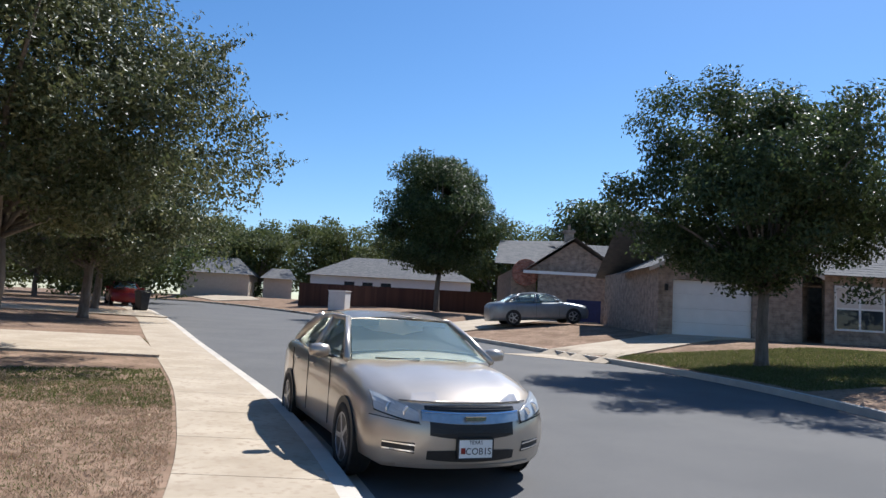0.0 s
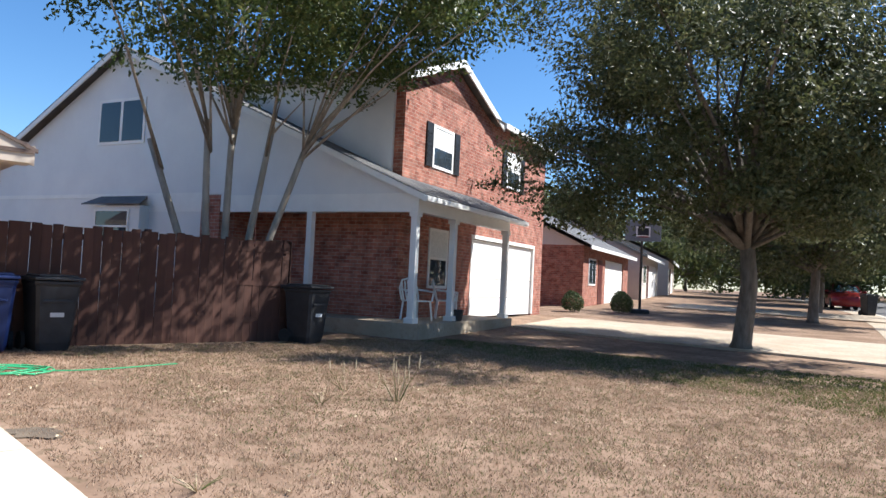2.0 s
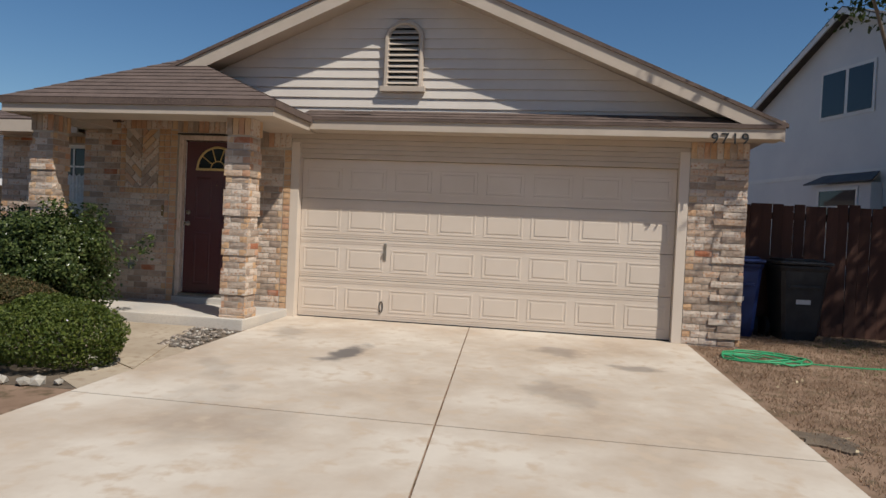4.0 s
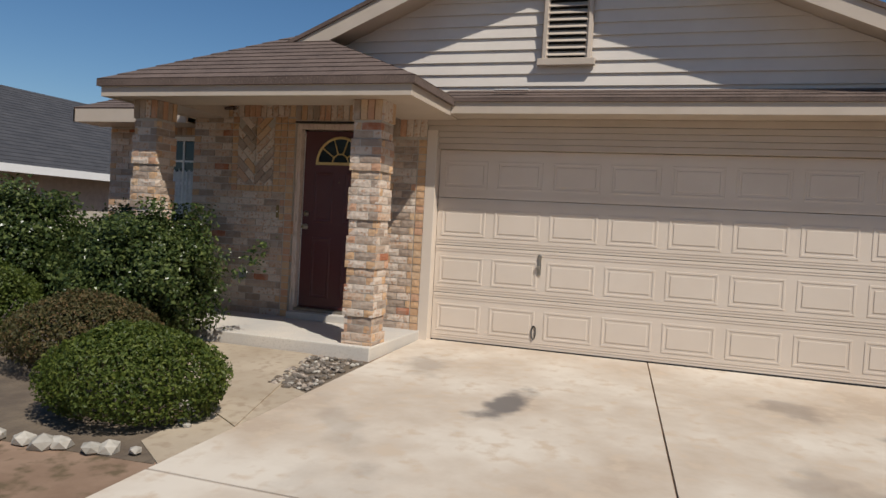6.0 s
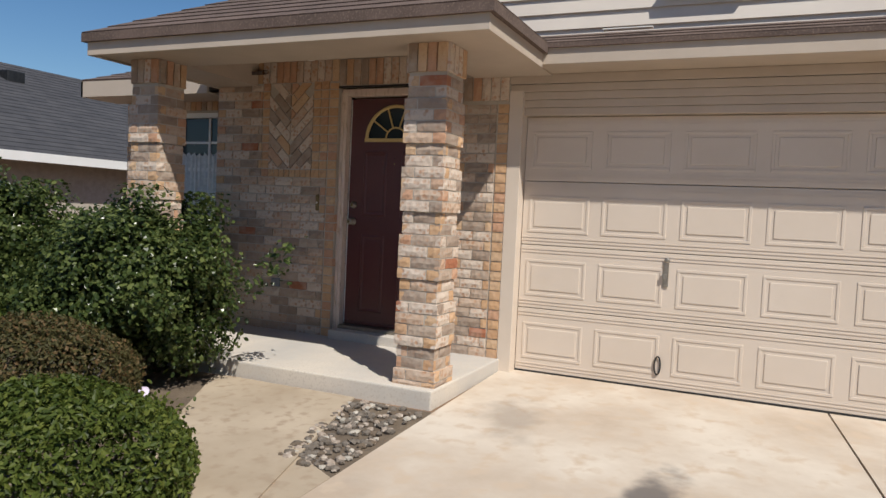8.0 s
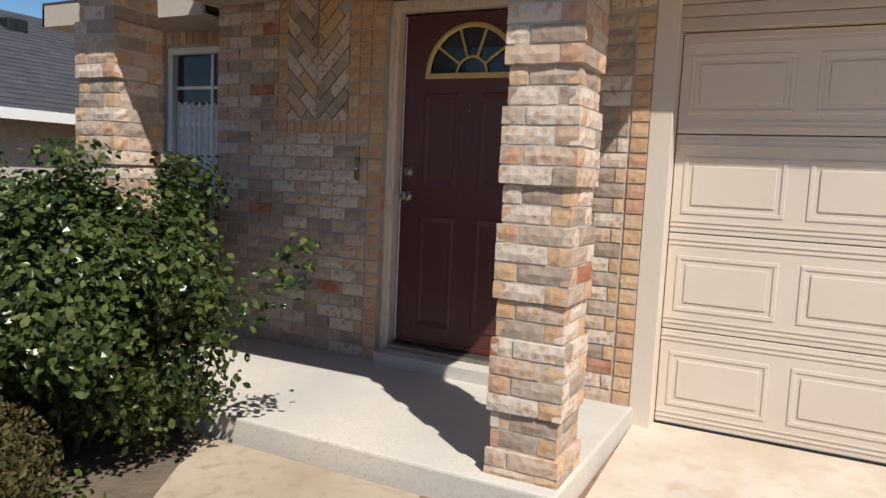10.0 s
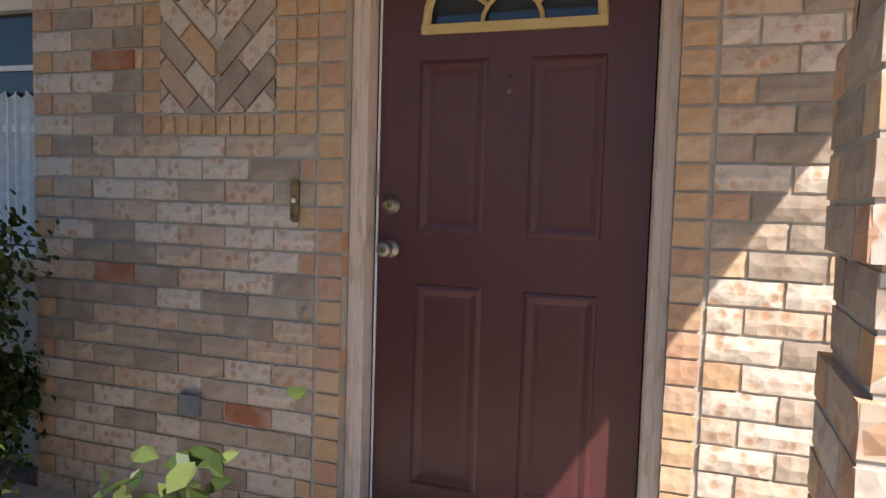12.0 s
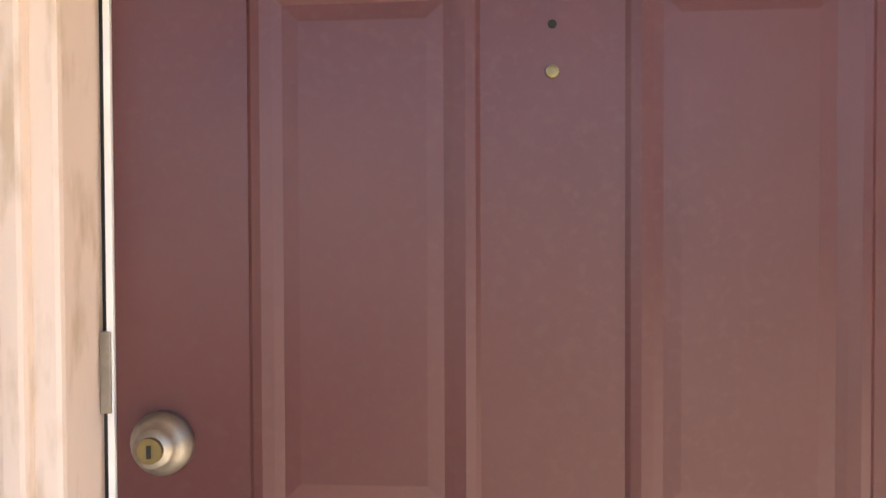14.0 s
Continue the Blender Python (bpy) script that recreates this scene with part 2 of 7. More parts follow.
M = {
    "asphalt": mat("asphalt", (0.088, 0.085, 0.084), (0.112, 0.107, 0.103), 0.5, 0.95, bump=0.5, fine=180, c3=(0.14, 0.134, 0.126)),
    "concrete": mat("pale_concrete", (0.43, 0.34, 0.255), (0.60, 0.53, 0.44), 0.8, 0.9, bump=0.2, fine=7, c3=(0.50, 0.40, 0.30), lo=0.36, hi=0.62),
    "walk": mat("walk_concrete", (0.345, 0.275, 0.195), (0.45, 0.37, 0.275), 1.2, 0.9, bump=0.2, fine=12, c3=(0.33, 0.255, 0.18)),
    "kerb": mat("kerb_concrete", (0.42, 0.38, 0.33), (0.55, 0.49, 0.41), 1.5, 0.9, bump=0.25, fine=60),
    "porch": mat("porch_concrete", (0.45, 0.43, 0.40), (0.60, 0.54, 0.46), 1.1, 0.85, bump=0.12, fine=60, c3=(0.5, 0.44, 0.37)),
    "lawn": mat("dry_lawn", (0.175, 0.112, 0.074), (0.30, 0.205, 0.143), 1.3, 1.0, bump=0.4, fine=9.0, c3=(0.135, 0.098, 0.06), dist=0.02, spec=0.1),
    "lawn_green": mat("green_lawn", (0.10, 0.125, 0.035), (0.17, 0.17, 0.06), 0.6, 1.0, bump=0.8, fine=25, c3=(0.2, 0.17, 0.08), dist=0.03, spec=0.1),
    "soil": mat("planting_soil", (0.10, 0.075, 0.055), (0.17, 0.13, 0.09), 3, 1.0, bump=0.8, fine=30, dist=0.02),
    "mortar": mat("mortar", (0.40, 0.35, 0.29), (0.49, 0.44, 0.37), 9, 0.95, bump=0.3, fine=120),
    "brick": brick_mat("tan_brick", ((0.32, 0.245, 0.19), (0.60, 0.50, 0.41), (0.52, 0.385, 0.285), (0.42, 0.325, 0.25), (0.36, 0.14, 0.075)), (0.60, 0.51, 0.42), (0.44, 0.23, 0.125), (0.20, 0.15, 0.11), (0.2, 0.75, 0.8, 0.4, 0.3)),
    "clay": brick_mat("plain_clay_brick", ((0.50, 0.31, 0.18), (0.55, 0.35, 0.20), (0.50, 0.29, 0.185), (0.58, 0.40, 0.25), (0.50, 0.33, 0.23)), (0.58, 0.42, 0.30), (0.45, 0.24, 0.12), (0.25, 0.16, 0.10), (0.3, 0.3, 0.4, 0.2, 0.3)),
    "red_brick": far_brick("red_brick", (0.235, 0.068, 0.042), (0.37, 0.155, 0.105), (0.33, 0.25, 0.20)),
    "tan_far_brick": far_brick("tan_far_brick", (0.25, 0.185, 0.14), (0.33, 0.25, 0.19), (0.30, 0.25, 0.21)),
    "trim": mat("tan_trim_paint", (0.455, 0.38, 0.305), (0.50, 0.42, 0.34), 3, 0.55, bump=0.06, fine=70),
    # trim paint lightened to hold bounced light; the streaks are wear
    "door_trim": mat("bounce_lit_door_frame_paint", (0.62, 0.49, 0.41), (0.68, 0.55, 0.46), 4, 0.55, bump=0.1, fine=35, c3=(0.50, 0.38, 0.28), stretch=(1, 1, 0.25)),
    "shingle_dark": mat("dark_grey_shingles", (0.042, 0.042, 0.047), (0.065, 0.064, 0.068), 3, 0.95, bump=0.4, fine=60),
    "siding": mat("lap_siding_paint", (0.58, 0.52, 0.46), (0.63, 0.57, 0.50), 2, 0.6, bump=0.08, fine=80),
    "garage": mat("garage_door_paint", (0.60, 0.51, 0.42), (0.64, 0.55, 0.46), 1.5, 0.5, bump=0.05, fine=120),
    "white": mat("white_paint", (0.74, 0.73, 0.70), (0.80, 0.79, 0.76), 2, 0.5, bump=0.05, fine=80),
    "white_siding": mat("white_siding_paint", (0.66, 0.66, 0.66), (0.72, 0.72, 0.71), 1, 0.6, bump=0.06, fine=60),
    "shingle": mat("brown_shingles", (0.085, 0.06, 0.05), (0.135, 0.095, 0.078), 3.5, 0.95, bump=0.5, fine=70, c3=(0.17, 0.125, 0.10)),
    "shingle_grey": mat("grey_shingles", (0.10, 0.10, 0.105), (0.15, 0.145, 0.14), 3, 0.95, bump=0.5, fine=70),
    "door": mat("maroon_door_paint", (0.080, 0.021, 0.021), (0.096, 0.028, 0.026), 2.5, 0.40, bump=0.015, fine=90, c3=(0.092, 0.029, 0.026), spec=0.5),
    # near-black for door seal, and painted shade inside seams, holes and wheel wells
    "gap": mat("shadow_gap_black", (0.015, 0.014, 0.013), (0.02, 0.018, 0.016), 5, 0.9),
    "nickel": mat("worn_nickel", (0.30, 0.27, 0.23), (0.42, 0.38, 0.32), 25, 0.48, metal=1.0, bump=0.05, fine=200),
    "brass": mat("aged_brass", (0.20, 0.145, 0.07), (0.34, 0.25, 0.12), 25, 0.42, metal=1.0, bump=0.1, fine=150),
    "bell_white": mat("bell_button", (0.75, 0.72, 0.66), (0.8, 0.77, 0.7), 20, 0.4),
    "dark_metal": mat("dark_metal", (0.03, 0.03, 0.03), (0.05, 0.05, 0.05), 12, 0.5, metal=0.6),
    "grey_plastic": mat("grey_plastic", (0.16, 0.17, 0.19), (0.2, 0.21, 0.23), 10, 0.6),
    "bin": mat("charcoal_bin_plastic", (0.018, 0.019, 0.021), (0.03, 0.031, 0.034), 6, 0.55, bump=0.05),
    "bin_blue": mat("blue_bin_plastic", (0.006, 0.018, 0.085), (0.010, 0.026, 0.11), 6, 0.5, bump=0.05),
    "bin_label": mat("bin_label", (0.5, 0.5, 0.5), (0.6, 0.6, 0.6), 30, 0.6),
    "fence": mat("brown_stained_fence", (0.060, 0.026, 0.018), (0.10, 0.045, 0.030), 3, 0.85, bump=0.4, fine=40, spread=0.2, stretch=(1, 1, 0.12)),
    "bark": mat("grey_bark", (0.11, 0.09, 0.07), (0.20, 0.17, 0.14), 9, 0.95, bump=0.8, fine=40, stretch=(1, 1, 0.3), dist=0.02),
    "pale_bark": mat("smooth_pale_bark", (0.24, 0.20, 0.16), (0.40, 0.35, 0.29), 6, 0.85, bump=0.3, fine=30, stretch=(1, 1, 0.3)),
    "gold_fan": mat("gold_window_trim", (0.50, 0.36, 0.14), (0.58, 0.43, 0.19), 10, 0.45),
    "stone": mat("pale_edging_stone", (0.33, 0.30, 0.25), (0.48, 0.44, 0.38), 8, 0.95, bump=0.5, fine=40, spread=0.15),
    "pebble": mat("mixed_pebbles", (0.22, 0.17, 0.13), (0.50, 0.43, 0.36), 14, 0.9, bump=0.3),
    "hose": mat("green_hose_rubber", (0.03, 0.30, 0.12), (0.05, 0.36, 0.16), 9, 0.45),
    "tyre": mat("tyre_rubber", (0.018, 0.018, 0.018), (0.028, 0.027, 0.026), 20, 0.8),
    "alloy": mat("alloy_rim", (0.42, 0.42, 0.43), (0.5, 0.5, 0.5), 20, 0.35, metal=0.9),
    "chrome": mat("chrome", (0.78, 0.78, 0.78), (0.82, 0.82, 0.82), 20, 0.12, metal=1.0, bump=0),
    "black_plastic": mat("black_plastic", (0.014, 0.014, 0.015), (0.02, 0.02, 0.021), 20, 0.45),
    "curtain": mat("white_lace", (0.6, 0.6, 0.58), (0.75, 0.75, 0.72), 25, 0.9, bump=0.4),
    "red_paint": mat("red_car_paint", (0.22, 0.015, 0.012), (0.26, 0.02, 0.015), 5, 0.3),
    "grey_paint": mat("silver_grey_paint", (0.24, 0.26, 0.28), (0.28, 0.30, 0.32), 5, 0.3, metal=0.4),
    "petal": mat("lilac_petals", (0.62, 0.52, 0.66), (0.75, 0.68, 0.78), 30, 0.7, bump=0),
    "twig": mat("dry_grass_straw", (0.36, 0.28, 0.17), (0.5, 0.41, 0.27), 20, 0.95, bump=0),
}
paint = mat("champagne_car_paint", (0.46, 0.395, 0.32), (0.49, 0.42, 0.345), 3, 0.30, metal=0.5, bump=0.0, spec=0.5)
paint.node_tree.nodes["Principled BSDF"].inputs["Coat Weight"].default_value = 0.6
paint.node_tree.nodes["Principled BSDF"].inputs["Coat Roughness"].default_value = 0.05
M["paint"] = paint


def stain(material, spots):
    """Dark oil marks with ragged edges at given places on a slab: (x, y, rx, ry, strength)."""
    nt = material.node_tree
    N, L = nt.nodes, nt.links
    b = N["Principled BSDF"]
    col = b.inputs["Base Color"].links[0].from_socket
    geo = N.new("ShaderNodeNewGeometry")
    nz = N.new("ShaderNodeTexNoise")
    nz.inputs["Scale"].default_value, nz.inputs["Detail"].default_value = 3.0, 6.0
    L.new(geo.outputs["Position"], nz.inputs["Vector"])
    for x, y, rx, ry, ang, k in spots:
        mp = N.new("ShaderNodeMapping")
        mp.vector_type = "TEXTURE"
        mp.inputs["Location"].default_value = (x, y, 0)
        mp.inputs["Rotation"].default_value = (0, 0, radians(ang))
        mp.inputs["Scale"].default_value = (rx, ry, 100)
        L.new(geo.outputs["Position"], mp.inputs["Vector"])
        ln = N.new("ShaderNodeVectorMath")
        ln.operation = "LENGTH"
        L.new(mp.outputs["Vector"], ln.inputs[0])
        sm = N.new("ShaderNodeMath")
        sm.operation = "MULTIPLY_ADD"
        sm.inputs[1].default_value, sm.inputs[2].default_value = 2.6, -1.3
        L.new(nz.outputs["Fac"], sm.inputs[0])
        ad = N.new("ShaderNodeMath")
        L.new(ln.outputs["Value"], ad.inputs[0])
        L.new(sm.outputs[0], ad.inputs[1])
        mr = N.new("ShaderNodeMapRange")
        mr.interpolation_type = "SMOOTHSTEP"
        mr.inputs[1].default_value, mr.inputs[2].default_value, mr.inputs[3].default_value, mr.inputs[4].default_value = 0.35, 1.1, k, 0.0
        L.new(ad.outputs[0], mr.inputs[0])
        mx = N.new("ShaderNodeMixRGB")
        mx.inputs[2].default_value = (0.13, 0.115, 0.105, 1)
        L.new(mr.outputs[0], mx.inputs[0])
        L.new(col, mx.inputs[1])
        col = mx.outputs[0]
    L.new(col, b.inputs["Base Color"])


stain(M["concrete"], [(-8.55, -3.10, 0.60, 0.16, -10, 0.9), (-9.5, -1.05, 0.35, 0.3, 10, 0.4), (-8.9, -0.35, 0.28, 0.16, 80, 0.5), (-7.6, -1.1, 0.5, 0.3, 30, 0.28), (-9.6, -4.1, 0.5, 0.25, 10, 0.3), (-6.2, -3.2, 0.9, 0.5, 40, 0.15), (-7.5, -3.9, 0.7, 0.15, 35, 0.2)])


def leaf_mat(name, c1, c2, c3, gloss=0.45):
    m = bpy.data.materials.new(name)
    m.use_nodes = True
    N, L = m.node_tree.nodes, m.node_tree.links
    b = N["Principled BSDF"]
    geo = N.new("ShaderNodeNewGeometry")
    r = N.new("ShaderNodeValToRGB")
    r.color_ramp.elements[0].color, r.color_ramp.elements[1].color = (*c1, 1), (*c3, 1)
    r.color_ramp.elements.new(0.6).color = (*c2, 1)
    L.new(geo.outputs["Random Per Island"], r.inputs["Fac"])
    L.new(r.outputs["Color"], b.inputs["Base Color"])
    b.inputs["Roughness"].default_value = gloss
    b.inputs["Specular IOR Level"].default_value = 0.3
    b.inputs["Transmission Weight"].default_value = 0.0
    tr = N.new("ShaderNodeBsdfTranslucent")
    L.new(r.outputs["Color"], tr.inputs["Color"])
    mx = N.new("ShaderNodeMixShader")
    mx.inputs[0].default_value = 0.36
    L.new(b.outputs["BSDF"], mx.inputs[1])
    L.new(tr.outputs["BSDF"], mx.inputs[2])
    L.new(mx.outputs["Shader"], N["Material Output"].inputs["Surface"])
    return m


M["oak_leaf"] = leaf_mat("live_oak_leaves", (0.050, 0.062, 0.022), (0.098, 0.110, 0.044), (0.20, 0.195, 0.095), 0.42)
M["crape_leaf"] = leaf_mat("crape_myrtle_leaves", (0.045, 0.070, 0.018), (0.085, 0.118, 0.032), (0.17, 0.18, 0.06), 0.45)
M["ash_leaf"] = leaf_mat("ash_leaves", (0.032, 0.052, 0.018), (0.062, 0.088, 0.030), (0.12, 0.145, 0.055), 0.42)
M["far_leaf"] = leaf_mat("distant_leaves", (0.06, 0.075, 0.024), (0.105, 0.125, 0.04), (0.17, 0.18, 0.065), 0.7)
M["holly_leaf"] = leaf_mat("glossy_shrub_leaves", (0.030, 0.048, 0.014), (0.065, 0.092, 0.026), (0.16, 0.19, 0.06), 0.26)
M["box_leaf"] = leaf_mat("clipped_shrub_leaves", (0.040, 0.062, 0.010), (0.085, 0.115, 0.020), (0.15, 0.175, 0.035), 0.5)
M["brown_leaf"] = leaf_mat("rusty_shrub_leaves", (0.05, 0.05, 0.018), (0.095, 0.085, 0.030), (0.18, 0.11, 0.05), 0.6)
M["grass_blade"] = leaf_mat("dry_grass_blades", (0.255, 0.168, 0.11), (0.36, 0.25, 0.17), (0.48, 0.36, 0.25), 0.95)
M["green_blade"] = leaf_mat("green_grass_blades", (0.075, 0.092, 0.026), (0.13, 0.14, 0.045), (0.21, 0.195, 0.085), 0.9)


def glass_mat(name, tint, rough=0.03, alpha=0.25):
    m = bpy.data.materials.new(name)
    m.use_nodes = True
    b = m.node_tree.nodes["Principled BSDF"]
    b.inputs["Base Color"].default_value = (*tint, 1)
    b.inputs["Roughness"].default_value = rough
    b.inputs["Transmission Weight"].default_value = alpha
    b.inputs["IOR"].default_value = 1.5
    return m


M["glass"] = glass_mat("window_glass", (0.03, 0.04, 0.05), 0.03, 0.0)
M["car_glass"] = glass_mat("car_glass", (0.55, 0.75, 0.72), 0.02, 0.85)
M["lamp_glass"] = glass_mat("headlamp_glass", (0.75, 0.78, 0.8), 0.06, 0.55)


# ---- mesh helpers ----
def finish(ob_name, bm, material, smooth=False):
    me = bpy.data.meshes.new(ob_name)
    bmesh.ops.recalc_face_normals(bm, faces=bm.faces)
    bm.to_mesh(me)
    bm.free()
    me.materials.append(M[material] if isinstance(material, str) else material)
    if smooth:
        me.polygons.foreach_set("use_smooth", [True] * len(me.polygons))
    return me


def part(name, bm, material, parent, label="", smooth=False):
    ob = new(name, finish(name, bm, material, smooth))
    ob.parent = parent
    return tagged(ob, label)


def thing(name, label, category, m=None, group="", kind=""):
    ob = new(name)
    ob.empty_display_size = 0.1
    if m is not None:
        ob.matrix_world = m
    return tagged(ob, label, category, group, kind)


def solid(name, bm, material, label, category, m=None, group="", kind="", smooth=False):
    ob = new(name, finish(name, bm, material, smooth))
    if m is not None:
        ob.matrix_world = m
    return tagged(ob, label, category, group, kind)


def B():
    return bmesh.new()


def box(bm, x0, x1, y0, y1, z0, z1, bevel=0.0, m=None):
    t = Matrix.Translation(((x0 + x1) / 2, (y0 + y1) / 2, (z0 + z1) / 2)) @ Matrix.Diagonal((abs(x1 - x0), abs(y1 - y0), abs(z1 - z0), 1))
    r = bmesh.ops.create_cube(bm, size=1.0, matrix=(m @ t) if m is not None else t)
    if bevel:
        es = list({e for v in r["verts"] for e in v.link_edges})
        bmesh.ops.bevel(bm, geom=es, offset=bevel, segments=2, affect="EDGES", profile=0.6)
    return bm


def boxes(*rows, bevel=0.0):
    bm = B()
    for r in rows:
        box(bm, *r, bevel=bevel)
    return bm


def poly(bm, pts, depth=None):
    """A flat face, or a slab when depth (a vector) is given."""
    vs = [bm.verts.new(p) for p in pts]
    f = bm.faces.new(vs)
    if depth is not None:
        d = Vector(depth)
        us = [bm.verts.new(Vector(p) + d) for p in pts]
        bm.faces.new(us[::-1])
        n = len(vs)
        for i in range(n):
            bm.faces.new((vs[i], vs[(i + 1) % n], us[(i + 1) % n], us[i]))
    return bm


def tube(bm, pts, radii, n=8, cap=True):
    pts = [Vector(p) for p in pts]
    rings = []
    for i, p in enumerate(pts):
        d = (pts[min(i + 1, len(pts) - 1)] - pts[max(i - 1, 0)]).normalized()
        a = d.orthogonal().normalized() if i == 0 else (rings_a - d * rings_a.dot(d)).normalized()
        rings_a = a
        b = d.cross(a)
        r = radii[i] if hasattr(radii, "__len__") else radii
        rings.append([bm.verts.new(p + a * r * math.cos(k * math.tau / n) + b * r * math.sin(k * math.tau / n)) for k in range(n)])
    for r0, r1 in zip(rings, rings[1:]):
        for k in range(n):
            bm.faces.new((r0[k], r0[(k + 1) % n], r1[(k + 1) % n], r1[k]))
    if cap:
        bm.faces.new(rings[0][::-1])
        bm.faces.new(rings[-1])
    return bm


def lathe(bm, prof, n=20, m=None):
    """A turned shape: prof of (radius, height)."""
    rings = []
    for r, z in prof:
        ring = []
        for k in range(n):
            p = Vector((r * math.cos(k * math.tau / n), r * math.sin(k * math.tau / n), z))
            ring.append(bm.verts.new(m @ p if m is not None else p))
        rings.append(ring)
    for r0, r1 in zip(rings, rings[1:]):
        for k in range(n):
            bm.faces.new((r0[k], r0[(k + 1) % n], r1[(k + 1) % n], r1[k]))
    bm.faces.new(rings[0][::-1])
    bm.faces.new(rings[-1])
    return bm


def pydata(name, verts, faces, material, smooth=False):
    me = bpy.data.meshes.new(name)
    me.from_pydata([tuple(v) for v in verts], [], [tuple(f) for f in faces])
    me.materials.append(M[material] if isinstance(material, str) else material)
    if smooth:
        me.polygons.foreach_set("use_smooth", [True] * len(me.polygons))
    return me


# ---- lie of the land ----
_ky = np.array([-400, -60, -12, -5, 0, 5.6, 7, 10.3, 14, 21.7, 28.6, 40, 60, 90, 140, 400.0])
_kx = np.array([1.5, 1.5, 1.4, 1.2, 0.85, -0.2, -0.6, -1.6, -3.0, -5.9, -8.4, -13.0, -24.0, -48.0, -95.0, -345.0])
_ey = np.array([-400, 11, 14, 17.2, 19.9, 21.6, 30, 40, 53, 63, 90, 140, 400.0])
_ex = np.array([8.6, 8.5, 8.4, 7.9, 7.0, 6.2, 2.9, -1.0, -7.0, -13.0, -36.0, -83.0, -333.0])


def kerb_w(y):
    return float(np.mean([np.interp(y + d, _ky, _kx) for d in (-1.2, -0.4, 0.4, 1.2)]))


def kerb_e(y):
    return float(np.mean([np.interp(y + d, _ey, _ex) for d in (-1.5, -0.5, 0.5, 1.5)]))


def road_z(y):
    return -0.30 + 0.022 * min(max(0.0, y - 6), 64)


def land(x, y):
    """Height of the open ground."""
    u, v, r = kerb_w(y) - x, x - kerb_e(y), road_z(y)
    if u > 0:
        return r + 0.13 + 0.0148 * min(u, 12)
    if v > 0:
        return r + 0.13 + 0.105 * min(v, 6)
    return r - 0.04


ys = [-400, -150, -60, -30, -18, -12] + [-9 + 0.5 * i for i in range(96)] + [40 + 2 * i for i in range(26)] + [96, 110, 140, 200, 400]
us = [0.0, 0.02, 0.6, 1.0, 1.7, 2.2, 3, 4, 5, 6, 7, 8, 9, 10, 11, 12, 13, 15, 18, 22, 28, 40, 70, 150, 600, 2500]
verts, faces = [], []
for y in ys:
    k, e = kerb_w(y), kerb_e(y)
    row = [k - u for u in us[::-1]] + [k + 0.05 + (e - k - 0.1) * i / 6 for i in range(7)] + [e + u for u in us]
    for x in row:
        verts.append((x, y, land(x, y)))
w = len(us) * 2 + 7
faces = [(j * w + i, j * w + i + 1, (j + 1) * w + i + 1, (j + 1) * w + i) for j in range(len(ys) - 1) for i in range(w - 1)]
ground = new("ground", pydata("ground", verts, faces, "lawn"))
tagged(ground, "dry brown lawn with thin green patches", "ground", kind="structure")


def strip(name, yy, edges, material, label, category, thick=0.0):
    """A paved strip along the street: edges(y) gives the x of both sides, with its height."""
    bm = B()
    prev = None
    for y in yy:
        x0, x1, z = edges(y)
        cur = [bm.verts.new((x0, y, z)), bm.verts.new((x1, y, z))]
        if thick:
            cur += [bm.verts.new((x1, y, z - thick)), bm.verts.new((x0, y, z - thick))]
        if prev:
            for i in range(len(cur) if thick else 1):
                j = (i + 1) % len(cur)
                bm.faces.new((prev[i], prev[j], cur[j], cur[i]))
        prev = cur
    return solid(name, bm, material, label, category, kind="structure")


street = [-400, -100, -40, -20] + [-12 + 0.6 * i for i in range(110)] + [56 + 3 * i for i in range(14)] + [110, 150, 400]
strip("road", street, lambda y: (kerb_w(y) - 0.02, kerb_e(y) + 0.02, road_z(y)), "asphalt", "grey asphalt residential street", "road")
strip("kerb_west", street, lambda y: (kerb_w(y) - 0.17, kerb_w(y), road_z(y) + 0.145), "kerb", "pale concrete kerb along the street", "kerb", 0.3)
strip("gutter_west", street, lambda y: (kerb_w(y), kerb_w(y) + 0.22, road_z(y) + 0.006), "kerb", "concrete gutter beside the kerb", "gutter", 0.1)
strip("kerb_east", street, lambda y: (kerb_e(y), kerb_e(y) + 0.17, road_z(y) + 0.145), "kerb", "pale concrete kerb across the street", "kerb", 0.3)


def slab(name, y0, y1, side, w0, w1, material, label):
    """One pavement slab between two joints."""
    bm = B()
    n = 3
    top, bot = [], []
    for i in range(n + 1):
        y = y0 + (y1 - y0) * i / n
        for s in (w0, w1):
            x = kerb_w(y) - s if side == "w" else kerb_e(y) + s
            top.append(bm.verts.new((x, y, road_z(y) + 0.155 + 0.003 * s)))
            bot.append(bm.verts.new((x, y, road_z(y))))
    for i in range(n):
        a = 2 * i
        bm.faces.new((top[a], top[a + 1], top[a + 3], top[a + 2]))
        bm.faces.new((top[a], top[a + 2], bot[a + 2], bot[a]))
        bm.faces.new((top[a + 1], top[a + 3], bot[a + 3], bot[a + 1]))
    for a in (0, 2 * n):
        bm.faces.new((top[a], top[a + 1], bot[a + 1], bot[a]))
    return finish(name, bm, material)


pavement = thing("pavement_west", "sandy concrete pavement in jointed slabs", "pavement", kind="structure")
y = -14.0
while y < 60:
    y1 = y + (1.5 if y < 30 else 3.0)
    ob = new("slab", slab("slab", y, y1 - 0.012, "w", 0.175, 1.42, "walk", ""))
    ob.parent = pavement
    y = y1


